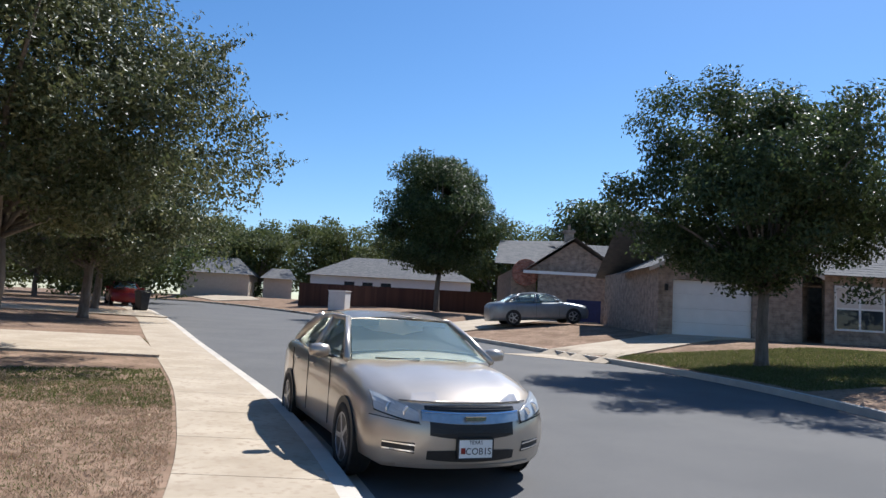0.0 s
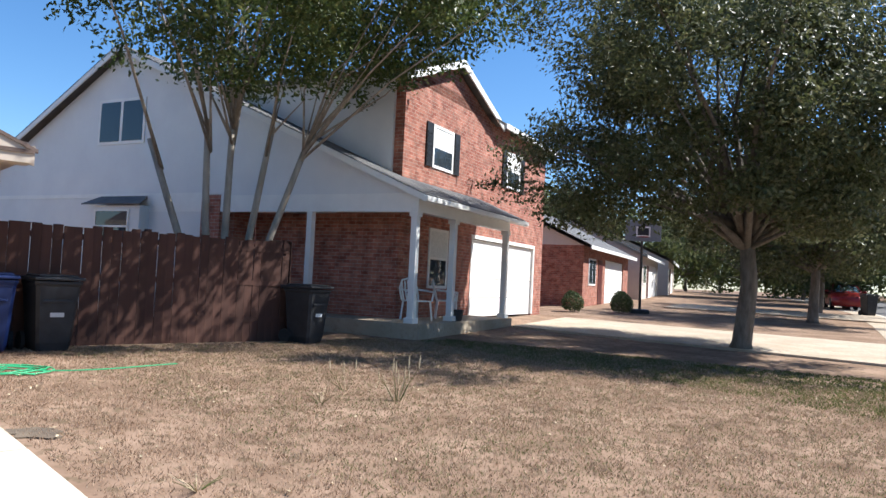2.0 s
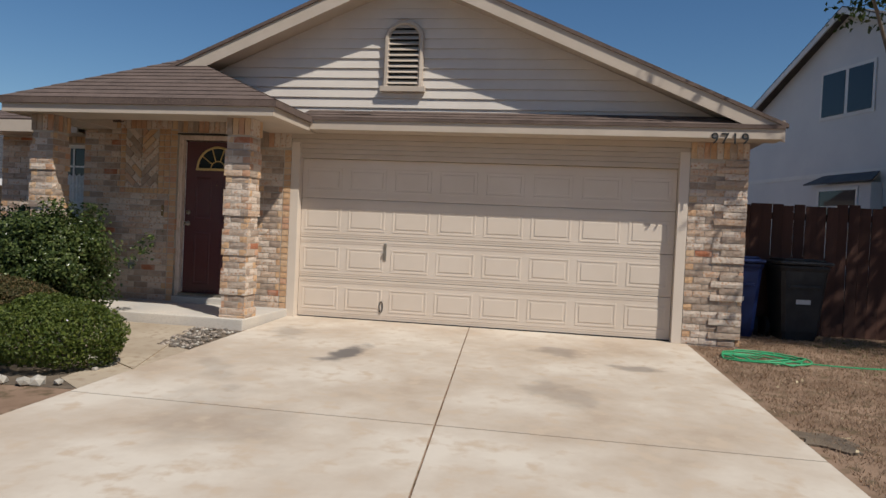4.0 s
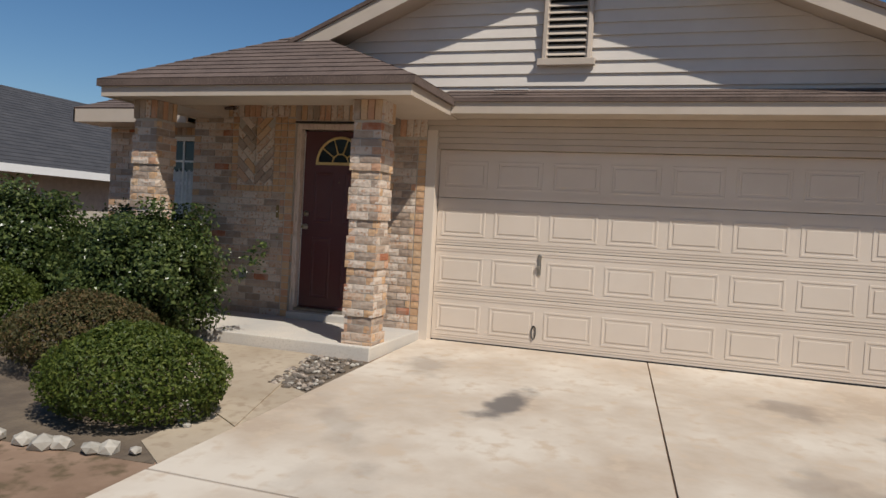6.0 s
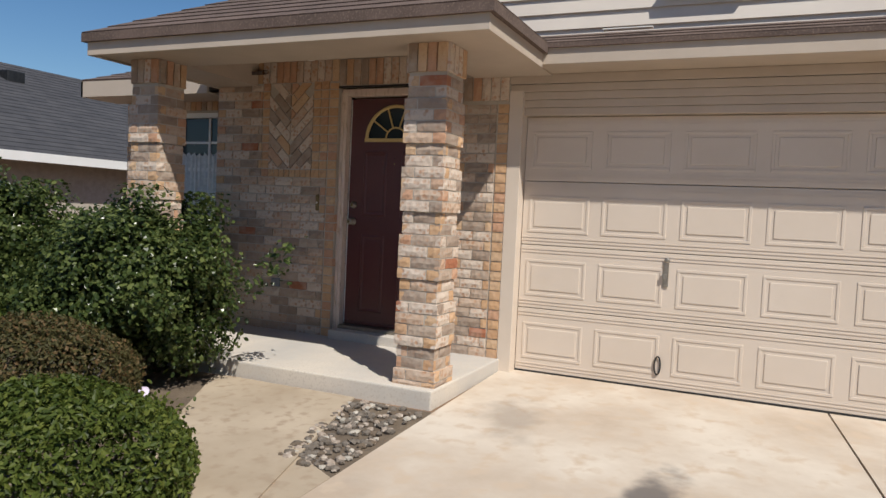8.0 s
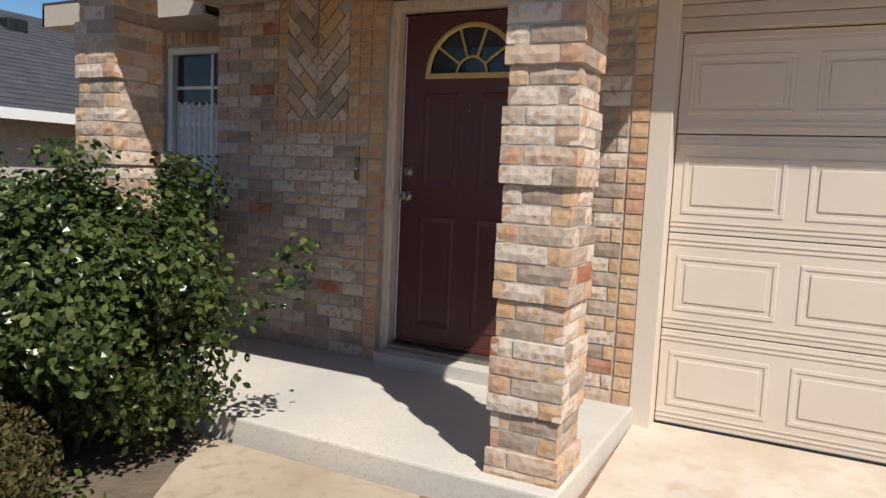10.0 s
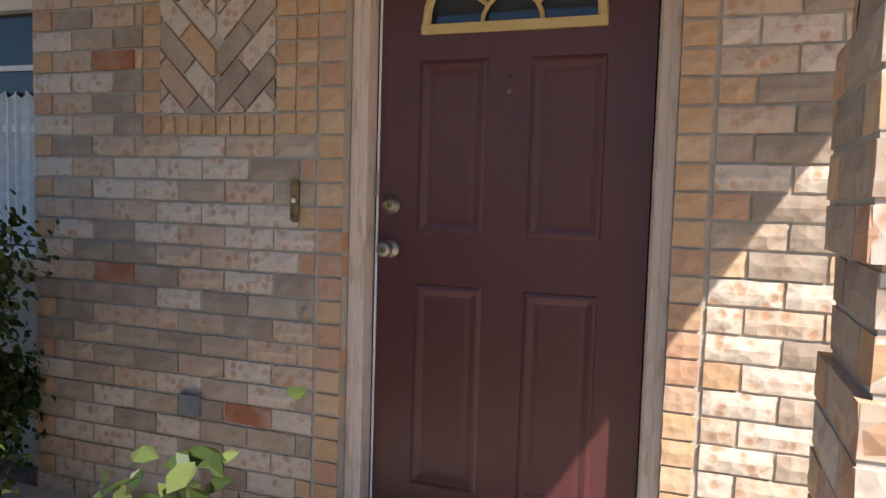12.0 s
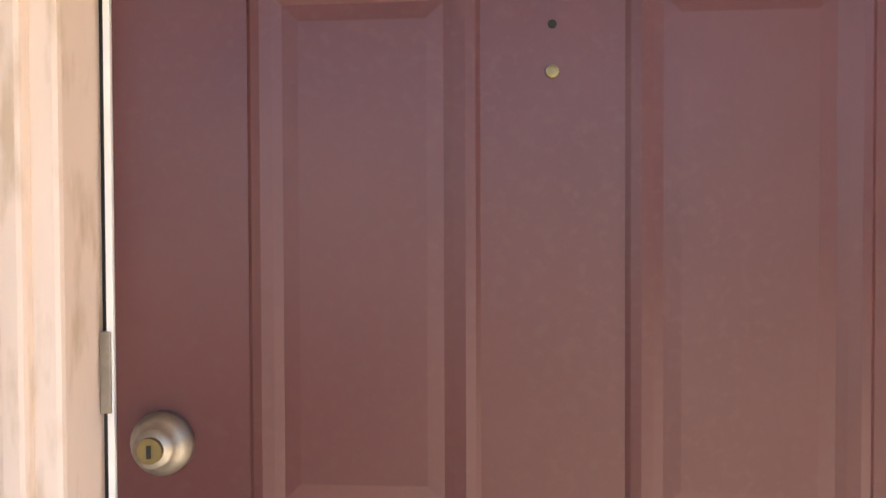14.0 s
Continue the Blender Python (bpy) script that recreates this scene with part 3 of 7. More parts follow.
def flat(name, pts, material, label, category, lift=0.03, thick=0.12, cells=6, kind="structure"):
    """A slab that follows the land: pts are four corners in order, subdivided."""
    bm = B()
    p = [Vector((q[0], q[1], 0)) for q in pts]
    grid = []
    for j in range(cells + 1):
        row = []
        for i in range(cells + 1):
            a, b = p[0].lerp(p[1], i / cells), p[3].lerp(p[2], i / cells)
            q = a.lerp(b, j / cells)
            row.append(bm.verts.new((q.x, q.y, land(q.x, q.y) + lift)))
        grid.append(row)
    top = [bm.faces.new((grid[j][i], grid[j][i + 1], grid[j + 1][i + 1], grid[j + 1][i])) for j in range(cells) for i in range(cells)]
    r = bmesh.ops.extrude_face_region(bm, geom=top)
    bmesh.ops.translate(bm, vec=(0, 0, -thick), verts=[v for v in r["geom"] if isinstance(v, bmesh.types.BMVert)])
    return solid(name, bm, material, label, category, kind=kind)


def roof_face(bm, e0, e1, r0, r1, courses, thick=0.007):
    """Stepped shingle courses between an eave and a ridge line, as one closed sheet."""
    e0, e1, r0, r1 = (Vector(p) for p in (e0, e1, r0, r1))
    n = (e1 - e0).cross(r0 - e0)
    n = (n if n.length > 1e-6 else (e1 - e0).cross(r1 - e0)).normalized()
    if n.z < 0:
        n = -n
    rows = [(0.0, -0.02)]
    for i in range(courses):
        rows += [(i / courses, thick * 1.6), ((i + 1) / courses, thick * 0.5)]
    rows.append((1.0, -0.02))
    prev = first = None
    for a, up in rows:
        p, q = e0.lerp(r0, a) + n * up, e1.lerp(r1, a) + n * up
        cur = [bm.verts.new(p), bm.verts.new(q)]
        if prev:
            bm.faces.new((prev[0], prev[1], cur[1], cur[0]))
        first, prev = first or cur, cur
    bm.faces.new((prev[0], prev[1], first[1], first[0]))
    bmesh.ops.remove_doubles(bm, verts=bm.verts[:], dist=0.0005)
    return bm


# ---- bricks: a few shared meshes, each piece an object ----
_brick_data = {}


def brick_mesh(length, height, depth, material, variant):
    key = (round(length, 3), round(height, 3), round(depth, 3), material, variant)
    if key in _brick_data:
        return _brick_data[key]
    rng = random.Random(str(key))
    bm = B()
    nx, nz = (4, 2) if length > 0.12 else (2, 2)
    v = [[bm.verts.new((0, -length / 2 + length * i / nx + (rng.uniform(-0.002, 0.002)), height * j / nz + rng.uniform(-0.0015, 0.0015))) for i in range(nx + 1)] for j in range(nz + 1)]
    for j in range(nz + 1):
        for i in range(nx + 1):
            edge = i in (0, nx) or j in (0, nz)
            v[j][i].co.x = -0.004 + rng.uniform(-0.0015, 0.001) if edge else rng.uniform(-0.003, 0.004)
    for j in range(nz):
        for i in range(nx):
            bm.faces.new((v[j][i], v[j][i + 1], v[j + 1][i + 1], v[j + 1][i]))
    rim = [v[0][i] for i in range(nx + 1)] + [v[j][nx] for j in range(1, nz + 1)] + [v[nz][i] for i in range(nx - 1, -1, -1)] + [v[j][0] for j in range(nz - 1, 0, -1)]
    back = [bm.verts.new((-depth, q.co.y, q.co.z)) for q in rim]
    for i in range(len(rim)):
        k = (i + 1) % len(rim)
        bm.faces.new((rim[i], rim[k], back[k], back[i]))
    _brick_data[key] = finish("brick", bm, material)
    return _brick_data[key]


COURSE, PITCH, JOINT = 0.0795, 0.201, 0.0095


def lay(parent, m, y, z, length, height=COURSE - JOINT, depth=0.03, material="brick", turn=0.0):
    ob = new("brick", brick_mesh(length, height, depth, material, random.randrange(4)))
    ob.parent = parent
    ob.matrix_local = m @ pose(0, y, z, turn, 0, 0)
    return ob


def brickwork(parent, m, width, z0, z1, holes=(), proud=None, seed=1, header_ends=(False, False), material="brick"):
    """Running bond on the plane x = 0 of m, from y = 0 to width. holes: (y0, y1, z0, z1) left out."""
    random.seed(seed)
    row = 0
    z = z0
    while z + COURSE * 0.6 < z1:
        h = min(COURSE, z1 - z) - JOINT
        out = proud(row) if proud else 0.0
        lo, hi = 0.0, width
        if header_ends[0]:
            lay(parent, m @ pose(0.002 + out, 0, 0), 0.045, z, 0.088, h, depth=0.11, material="clay")
            lo = 0.10
        if header_ends[1]:
            lay(parent, m @ pose(0.002 + out, 0, 0), width - 0.045, z, 0.088, h, depth=0.11, material="clay")
            hi = width - 0.10
        y = lo - (PITCH / 2 if row % 2 else 0.0)
        while y < hi - 0.02:
            a, b = max(y, lo), min(y + PITCH, hi)
            y += PITCH
            if b - a < 0.03:
                continue
            zc = z + h / 2
            segs = [(a, b)]
            for (h0, h1, g0, g1) in holes:
                if g0 - 0.02 < zc < g1 + 0.02:
                    segs = [s for q in segs for s in ((q[0], min(q[1], h0)), (max(q[0], h1), q[1])) if s[1] - s[0] > 0.03]
            for s0, s1 in segs:
                lay(parent, m @ pose(out + random.uniform(-0.002, 0.003), 0, 0), (s0 + s1) / 2, z, s1 - s0 - JOINT, h, material=material if s1 - s0 > 0.12 else random.choice(("clay", material)))
        z += COURSE
        row += 1


def soldiers(parent, m, width, z0, height=0.195, seed=3):
    random.seed(seed)
    n = max(1, round(width / 0.075))
    for i in range(n):
        lay(parent, m @ pose(0.004, 0, 0), (i + 0.5) * width / n, z0, width / n - JOINT, height, material=random.choice(("brick", "clay")))


# ---- the house: shell ----
BX, DX = -10.72, -10.85                     # brick face, door plane
GY0, GY1, GTOP = -4.55, 0.27, 2.28          # garage opening
DY0, DY1, DZ0, DZ1 = -6.16, -5.25, 0.23, 2.27
PZ = 0.115                                  # porch floor
EX, EY0, EY1 = BX, -7.6, 1.0                # front wall ends

# core walls, set behind the brick
wall_f = B()
for r in ((BX - 0.25, BX - 0.011, EY0, DY0 - 0.07, -0.2, 2.62), (BX - 0.25, BX - 0.011, DY0 - 0.07, DY1 + 0.07, DZ1 + 0.09, 2.62), (BX - 0.25, BX - 0.011, DY1 + 0.07, GY0 - 0.07, -0.2, 2.62),
          (BX - 0.25, BX - 0.011, GY0 - 0.07, GY1 + 0.07, GTOP + 0.05, 2.5), (BX - 0.25, BX - 0.011, GY1 + 0.07, EY1 - 0.018, -0.2, 2.62), (BX - 0.25, BX - 0.011, DY0 - 0.07, DY1 + 0.07, -0.2, DZ0 - 0.06)):
    box(wall_f, *r)
wall_front = solid("wall_front", wall_f, "mortar", "tan brick front wall with pale mortar joints", "wall", kind="structure")
wall_side = solid("wall_side", boxes((-22, BX - 0.25, EY1 - 0.24, EY1 - 0.018, -0.3, 2.5)), "brick", "tan brick side wall", "wall", kind="structure")
solid("wall_back", boxes((-22.2, -22, -9.2, 1.0, -0.3, 2.5)), "siding", "plain rear wall of the house", "wall", kind="structure")
wall_left = solid("wall_left", boxes((-22, -11.15, -9.19, -8.95, -0.3, 2.5)), "brick", "tan brick gable-end wall", "wall", kind="structure")
WX = -11.08                                  # window wall
WY0, WY1, WZ0, WZ1 = -8.53, -7.66, 1.0, 2.21
wall_bed = solid("wall_window", boxes((WX - 0.22, WX - 0.018, -9.19, WY0, -0.2, 2.5), (WX - 0.22, WX - 0.018, WY1, EY0 + 0.2, -0.2, 2.5), (WX - 0.22, WX - 0.018, WY0, WY1, -0.2, WZ0), (WX - 0.22, WX - 0.018, WY0, WY1, WZ1, 2.5)), "mortar", "recessed tan brick wall with a window", "wall", kind="structure")
solid("wall_return", boxes((WX, BX - 0.25, EY0, EY0 + 0.2, -0.2, 2.5)), "brick", "short brick return beside the entry", "wall", kind="structure")
solid("ceiling_garage", boxes((-22, BX - 0.25, -9, 0.8, 2.42, 2.5)), "white", "plain plasterboard ceiling", "ceiling", kind="structure")

# gable with lap boards
GA_Y, GA_Z, SL = -3.13, 4.45, 0.436
gable = solid("wall_gable", poly(B(), [(BX - 0.06, -7.6, 2.55), (BX - 0.06, 1.1, 2.55), (BX - 0.06, GA_Y, GA_Z - 0.12)], depth=(-0.15, 0, 0)), "siding", "pale painted gable above the garage", "wall", kind="structure")
z = 2.62
while z < 4.2:
    z1 = z + 0.135
    a0, a1 = GA_Y - (GA_Z - 0.13 - z) / SL, GA_Y + (GA_Z - 0.13 - z) / SL
    b0, b1 = GA_Y - (GA_Z - 0.13 - z1) / SL, GA_Y + (GA_Z - 0.13 - z1) / SL
    if b1 - b0 > 0.1:
        part("lap_board", poly(B(), [(BX - 0.022, a0, z), (BX - 0.022, a1, z), (BX - 0.045, b1, z1), (BX - 0.045, b0, z1)], depth=(-0.014, 0, 0)), "siding", gable)
    z += 0.125

# main roof: ridge runs back from the gable
RX = -10.40                                   # rake line
roof = thing("roof", "brown asphalt shingle roof", "roof", kind="structure")
bm = B()
over = 0.28
roof_face(bm, (RX, 1.0 + over, GA_Z - SL * (1.28 - GA_Y) + 0.03), (-22.5, 1.0 + over, GA_Z - SL * (1.28 - GA_Y) + 0.03), (RX, GA_Y, GA_Z + 0.03), (-22.5, GA_Y, GA_Z + 0.03), 30)
part("slope", bm, "shingle", roof)
bm = B()
roof_face(bm, (RX, -7.55, GA_Z - SL * (-7.55 * -1 + GA_Y) + 0.03), (-22.5, -7.55, GA_Z - SL * (7.55 + GA_Y) + 0.03), (RX, GA_Y, GA_Z + 0.03), (-22.5, GA_Y, GA_Z + 0.03), 30)
part("slope", bm, "shingle", roof)
for s in (1, -1):
    y_end = 1.28 if s > 0 else -7.56
    zt, zb = GA_Z + 0.015, GA_Z + 0.015 - SL * abs(y_end - GA_Y)
    part("rake_board", poly(B(), [(RX + 0.012, GA_Y, zt), (RX + 0.012, y_end, zb), (RX + 0.012, y_end, zb - 0.17), (RX + 0.012, GA_Y, zt - 0.185)], depth=(-0.03, 0, 0)), "trim", roof, "tan painted rake board")
    part("rake_cap", poly(B(), [(RX + 0.035, GA_Y, zt + 0.035), (RX + 0.035, y_end + 0.03 * s, zb + 0.03), (RX + 0.035, y_end + 0.03 * s, zb - 0.012), (RX + 0.035, GA_Y, zt - 0.01)], depth=(-0.06, 0, 0)), "shingle", roof)
    part("soffit", poly(B(), [(RX, GA_Y, zt - 0.15), (RX, y_end, zb - 0.13), (BX - 0.06, y_end, zb - 0.13), (BX - 0.06, GA_Y, zt - 0.15)], depth=(0, 0, 0.015)), "trim", roof)
part("eave_fascia", boxes((-22.5, RX, 1.25, 1.28, 2.48, 2.62)), "trim", roof)
part("eave_soffit", boxes((-22.5, RX, 0.98, 1.25, 2.48, 2.50)), "trim", roof)

# pent roof over the garage door
FX = -10.37
pent = thing("pent_roof", "narrow shingled pent roof with tan fascia", "roof", kind="structure")
bm = B()
roof_face(bm, (FX + 0.02, -4.4, 2.545), (FX + 0.02, 1.26, 2.545), (BX - 0.03, -4.4, 2.70), (BX - 0.03, 1.26, 2.70), 3)
part("slope", bm, "shingle", pent)
part("drip_edge", boxes((FX - 0.01, FX + 0.028, -4.4, 1.27, 2.515, 2.548)), "shingle", pent)
part("fascia", boxes((FX - 0.02, FX + 0.006, -4.42, 1.26, 2.40, 2.52), bevel=0.003), "trim", pent, "tan painted fascia board")
part("soffit", boxes((BX, FX - 0.02, -4.42, 1.25, 2.402, 2.416)), "trim", pent)
part("flashing_scrap", boxes((FX - 0.16, FX - 0.10, -3.85, -3.5, 2.655, 2.662)), "white", pent, "pale strip of flashing")
# house number
for i, ch in enumerate("9719"):
    cu = bpy.data.curves.new("house_number", "FONT")
    cu.body, cu.size, cu.extrude, cu.align_x = ch, 0.18, 0.006, "CENTER"
    cu.materials.append(M["dark_metal"])
    ob = new("house_number", cu)
    ob.matrix_world = pose(FX + 0.014, 0.53 + 0.108 * i, 2.335, 90, 0, 90)
    tagged(ob, "dark metal house number digit %s on the fascia" % ch, "house number", group="house number")

# porch hip roof
PX, PY0, PY1, PEZ = -9.25, -7.60, -4.25, 2.52
AP = (-10.75, -6.1, 3.36)
porch_roof = thing("porch_roof", "hipped brown shingle roof over the entry", "roof", kind="structure")
for e0, e1, r0, r1, n in (((PX + 0.03, PY0 - 0.03, PEZ + 0.02), (PX + 0.03, PY1 + 0.03, PEZ + 0.02), AP, AP, 12),
                          ((PX + 0.03, PY1 + 0.03, PEZ + 0.02), (-10.9, PY1 + 0.03, PEZ + 0.02), AP, (-11.2, -6.1, 3.36), 12),
                          ((PX + 0.03, PY0 - 0.03, PEZ + 0.02), (-12.5, PY0 - 0.03, PEZ + 0.02), AP, (-12.5, -6.1, 3.36), 12)):
    bm = B()
    roof_face(bm, e0, e1, r0, r1, n)
    part("slope", bm, "shingle", porch_roof)
part("drip_edge", boxes((PX - 0.005, PX + 0.034, PY0 - 0.035, PY1 + 0.035, PEZ - 0.045, PEZ + 0.022), (-10.39, PX - 0.005, PY1 - 0.005, PY1 + 0.035, PEZ - 0.045, PEZ + 0.022), (-11.4, PX - 0.005, PY0 - 0.035, PY0 + 0.005, PEZ - 0.045, PEZ + 0.022)), "shingle", porch_roof)
part("fascia", boxes((PX - 0.025, PX + 0.004, PY0, PY1, 2.375, PEZ - 0.04), bevel=0.003), "trim", porch_roof, "tan painted fascia board")
part("fascia", boxes((-10.36, PX - 0.025, PY1 - 0.03, PY1 - 0.002, 2.375, PEZ - 0.04), bevel=0.003), "trim", porch_roof)
part("fascia", boxes((-11.4, PX - 0.025, PY0, PY0 + 0.028, 2.375, PEZ - 0.04), bevel=0.003), "trim", porch_roof)
part("soffit", boxes((-9.83, PX - 0.03, PY0 + 0.03, PY1 - 0.03, 2.388, 2.41), (BX + 0.004, -9.83, -4.93, PY1 - 0.03, 2.388, 2.41), (BX + 0.004, -9.83, PY0 + 0.03, -7.12, 2.388, 2.41)), "trim", porch_roof, "plain tan painted soffit round the porch")
part("ceiling_board", boxes((BX + 0.004, -9.83, -7.12, -4.93, 2.60, 2.615)), "trim", porch_roof, "raised tan porch ceiling")
part("ceiling_edge", boxes((-9.83, -9.812, -7.12, -4.93, 2.41, 2.615), (BX + 0.004, -9.83, -4.93, -4.912, 2.41, 2.60), (BX + 0.004, -9.83, -7.138, -7.12, 2.41, 2.60)), "trim", porch_roof)
lamp = thing("porch_light", "small dome light on the porch ceiling", "ceiling light", pose(-10.40, -6.33, 2.60))
part("base", lathe(B(), [(0.10, 0), (0.105, -0.012), (0.09, -0.022)], 20), "nickel", lamp)
part("dome", lathe(B(), [(0.085, -0.02), (0.075, -0.05), (0.045, -0.07), (0.01, -0.077)], 20), "white", lamp, "frosted glass dome", smooth=True)

# left wing roof
wing = thing("wing_roof", "brown shingle roof over the bedroom end", "roof", kind="structure")
bm = B()
roof_face(bm, (-10.62, -9.36, 2.49), (-10.62, -7.0, 2.49), (-16.3, -9.36, 4.4), (-16.3, -7.0, 4.4), 30)
part("slope", bm, "shingle", wing)
part("rake_board", poly(B(), [(-10.62, -9.36, 2.48), (-16.3, -9.36, 4.39), (-16.3, -9.36, 4.24), (-10.62, -9.36, 2.32)], depth=(0, 0.025, 0)), "trim", wing)
part("fascia", boxes((-10.65, -10.62, -9.36, -7.65, 2.32, 2.48)), "trim", wing)
part("soffit", boxes((-11.1, -10.65, -9.36, -7.65, 2.32, 2.335)), "trim", wing)
part("gable_wall", poly(B(), [(-11.2, -9.15, 2.4), (-22, -9.15, 2.4), (-16.3, -9.15, 4.3)], depth=(0, 0.1, 0)), "siding", wing)

# porch slab, driveway, walk
porch = solid("porch_slab", boxes((BX - 0.02, -9.43, -7.9, -4.60, -0.25, PZ), bevel=0.012), "porch", "grey weathered concrete porch slab", "porch", kind="structure")
solid("door_step", boxes((BX - 0.14, BX + 0.10, DY0 - 0.02, DY1 + 0.06, PZ - 0.02, DZ0 - 0.035), bevel=0.008), "porch", "worn concrete step under the door", "step", kind="structure")
drive = thing("driveway", "pale concrete driveway in large slabs with dark oil stains", "driveway", kind="structure")


def joint(x):
    return -2.18 + 0.085 * (x + 10.5)


for xa, xb in ((-10.84, -6.42), (-6.40, -3.4), (-3.38, -0.2)):
    for ya, yb in ((-4.60, -2.0), (-2.0, 0.40)):
        x_end = xb if xb < -1 else kerb_w((ya + yb) / 2) - 1.43
        ob = flat("slab", [(xa, ya + 0.03 * (xa + 10.84) if ya < -4 else joint(xa) + 0.007), (x_end, ya + 0.03 * (x_end + 10.84) if ya < -4 else joint(x_end) + 0.007), (x_end, yb + 0.03 * (x_end + 10.84) if yb > 0 else joint(x_end) - 0.007), (xa, yb + 0.03 * (xa + 10.84) if yb > 0 else joint(xa) - 0.007)], "concrete", "", "", lift=0.012, cells=4)
        for k in ("label", "category", "kind"):
            if k in ob:
                del ob[k]
        ob.parent = drive
walk_path = flat("front_walk", [(-9.39, -6.35), (-9.39, -5.15), (-7.2, -4.49), (-7.9, -5.5)], "walk", "pale concrete path to the porch", "path", lift=0.02)
flat("walk_apron", [(-8.42, -5.0), (-8.14, -4.525), (-6.5, -4.475), (-6.75, -4.80)], "walk", "concrete corner between path and driveway", "path", lift=0.010)
gravel_bed = flat("gravel_bed", [(-9.39, -5.15), (-9.39, -4.55), (-8.15, -4.53), (-8.3, -4.86)], "soil", "small bed of dark gravel", "planting bed", lift=0.006)
bed = flat("planting_bed", [(-9.41, -9.6), (-9.39, -6.3), (-6.5, -4.50), (-6.2, -8.6)], "soil", "mulched bed round the shrubs", "planting bed", lift=0.004)

# ---- brick faces ----
FRONT = pose(BX, 0, 0)
PY, PB, PT, PH = -6.735, 1.62, 2.40, 0.24        # slant panel: centre, foot, head, half width
brickwork(wall_front, pose(BX, EY0, 0), DY0 - 0.07 - EY0, PZ, 2.40, holes=((PY - PH - 0.085 - EY0, PY + PH + 0.085 - EY0, PB - 0.06, PT + 0.03), (PY + PH + 0.08 - EY0, DY0 - 0.16 - EY0, PB - 0.06, PT + 0.03)), seed=11, header_ends=(False, True))
brickwork(wall_front, pose(BX, DY1 + 0.07, 0), GY0 - 0.07 - DY1 - 0.07, PZ, 2.20, seed=12, header_ends=(True, True))
brickwork(wall_front, pose(BX, GY1 + 0.07, 0), EY1 - GY1 - 0.07, 0.02, 2.20, seed=13)
soldiers(wall_front, pose(BX, EY0, 0), DY0 - 0.07 - EY0, 2.41, 0.19, 21)
soldiers(wall_front, pose(BX, DY0 - 0.07, 0), DY1 - DY0 + 0.14, 2.37, 0.225, 26)
soldiers(wall_front, pose(BX, DY1 + 0.07, 0), GY0 - 0.07 - DY1 - 0.07, 2.205, 0.19, 22)
soldiers(wall_front, pose(BX, GY1 + 0.07, 0), EY1 - GY1 - 0.07, 2.205, 0.19, 23)
# quoins at the outer corner
random.seed(5)
for k in range(5):
    for c in range(4):
        lay(wall_front, pose(BX + 0.022, 0, 0), EY1 - 0.135 - (0.0 if c % 2 else 0.05), 0.02 + (k * 5.6 + 1 + c) * COURSE, 0.26 if c % 2 else 0.36, depth=0.045)
# panel of bricks laid aslant that meet in a V, framed by headers
def clip(pts, axis, limit, sign):
    """The part of a polygon in the wall's plane on one side of a line."""
    out = []
    for p, q in zip(pts, pts[1:] + pts[:1]):
        dp, dq = sign * (p[axis] - limit), sign * (q[axis] - limit)
        if dp >= 0:
            out.append(p)
        if dp * dq < 0:
            k = dp / (dp - dq)
            out.append((p[0] + (q[0] - p[0]) * k, p[1] + (q[1] - p[1]) * k))
    return out


rp = random.Random(6)
for s in (-1, 1):
    for i in range(-5, 14):
        for j in range(-2, 3):
            # u runs up and out along the slope, w across it
            u0, w0 = j * PITCH + (PITCH / 2 if i % 2 else 0), i * COURSE
            quad = []
            for u, w_ in ((u0, w0), (u0 + PITCH - JOINT, w0), (u0 + PITCH - JOINT, w0 + COURSE - JOINT), (u0, w0 + COURSE - JOINT)):
                quad.append((s * (u - w_) * 0.7071, PB + (u + w_) * 0.7071))
            q = clip(clip(clip(clip(quad, 0, 0.005 * s, s), 0, s * PH, -s), 1, PB, 1), 1, PT, -1)
            if len(q) > 2 and max(p[0] for p in q) - min(p[0] for p in q) > 0.02 and max(p[1] for p in q) - min(p[1] for p in q) > 0.02:
                x = BX + rp.uniform(-0.001, 0.004)
                part("brick", poly(B(), [(x, PY + p[0], p[1]) for p in q], depth=(-0.03, 0, 0)), rp.choice(("brick", "brick", "brick", "clay")), wall_front)
random.seed(6)
n = 8
for i in range(n):
    lay(wall_front, pose(BX + 0.002, 0, 0), PY - PH + (i + 0.5) * 2 * PH / n, PB - 0.075, 2 * PH / n - JOINT, 0.066, material="clay")
z = PB - 0.075
while z < PT - 0.02:
    for yy in (PY - PH - 0.042, PY + PH + 0.042, PY + PH + 0.042 + 0.083):
        if yy < DY0 - 0.19:
            lay(wall_front, pose(BX + 0.002, 0, 0), yy, z, 0.074, 0.069, material="clay")
    z += COURSE

# window wall bricks
brickwork(wall_bed, pose(WX, -9.19, 0), WY0 + 9.19, 0.9, 2.3, seed=14)
soldiers(wall_bed, pose(WX, WY0 - 0.05, 0), WY1 - WY0 + 0.08, WZ1 + 0.02, 0.16, 24)


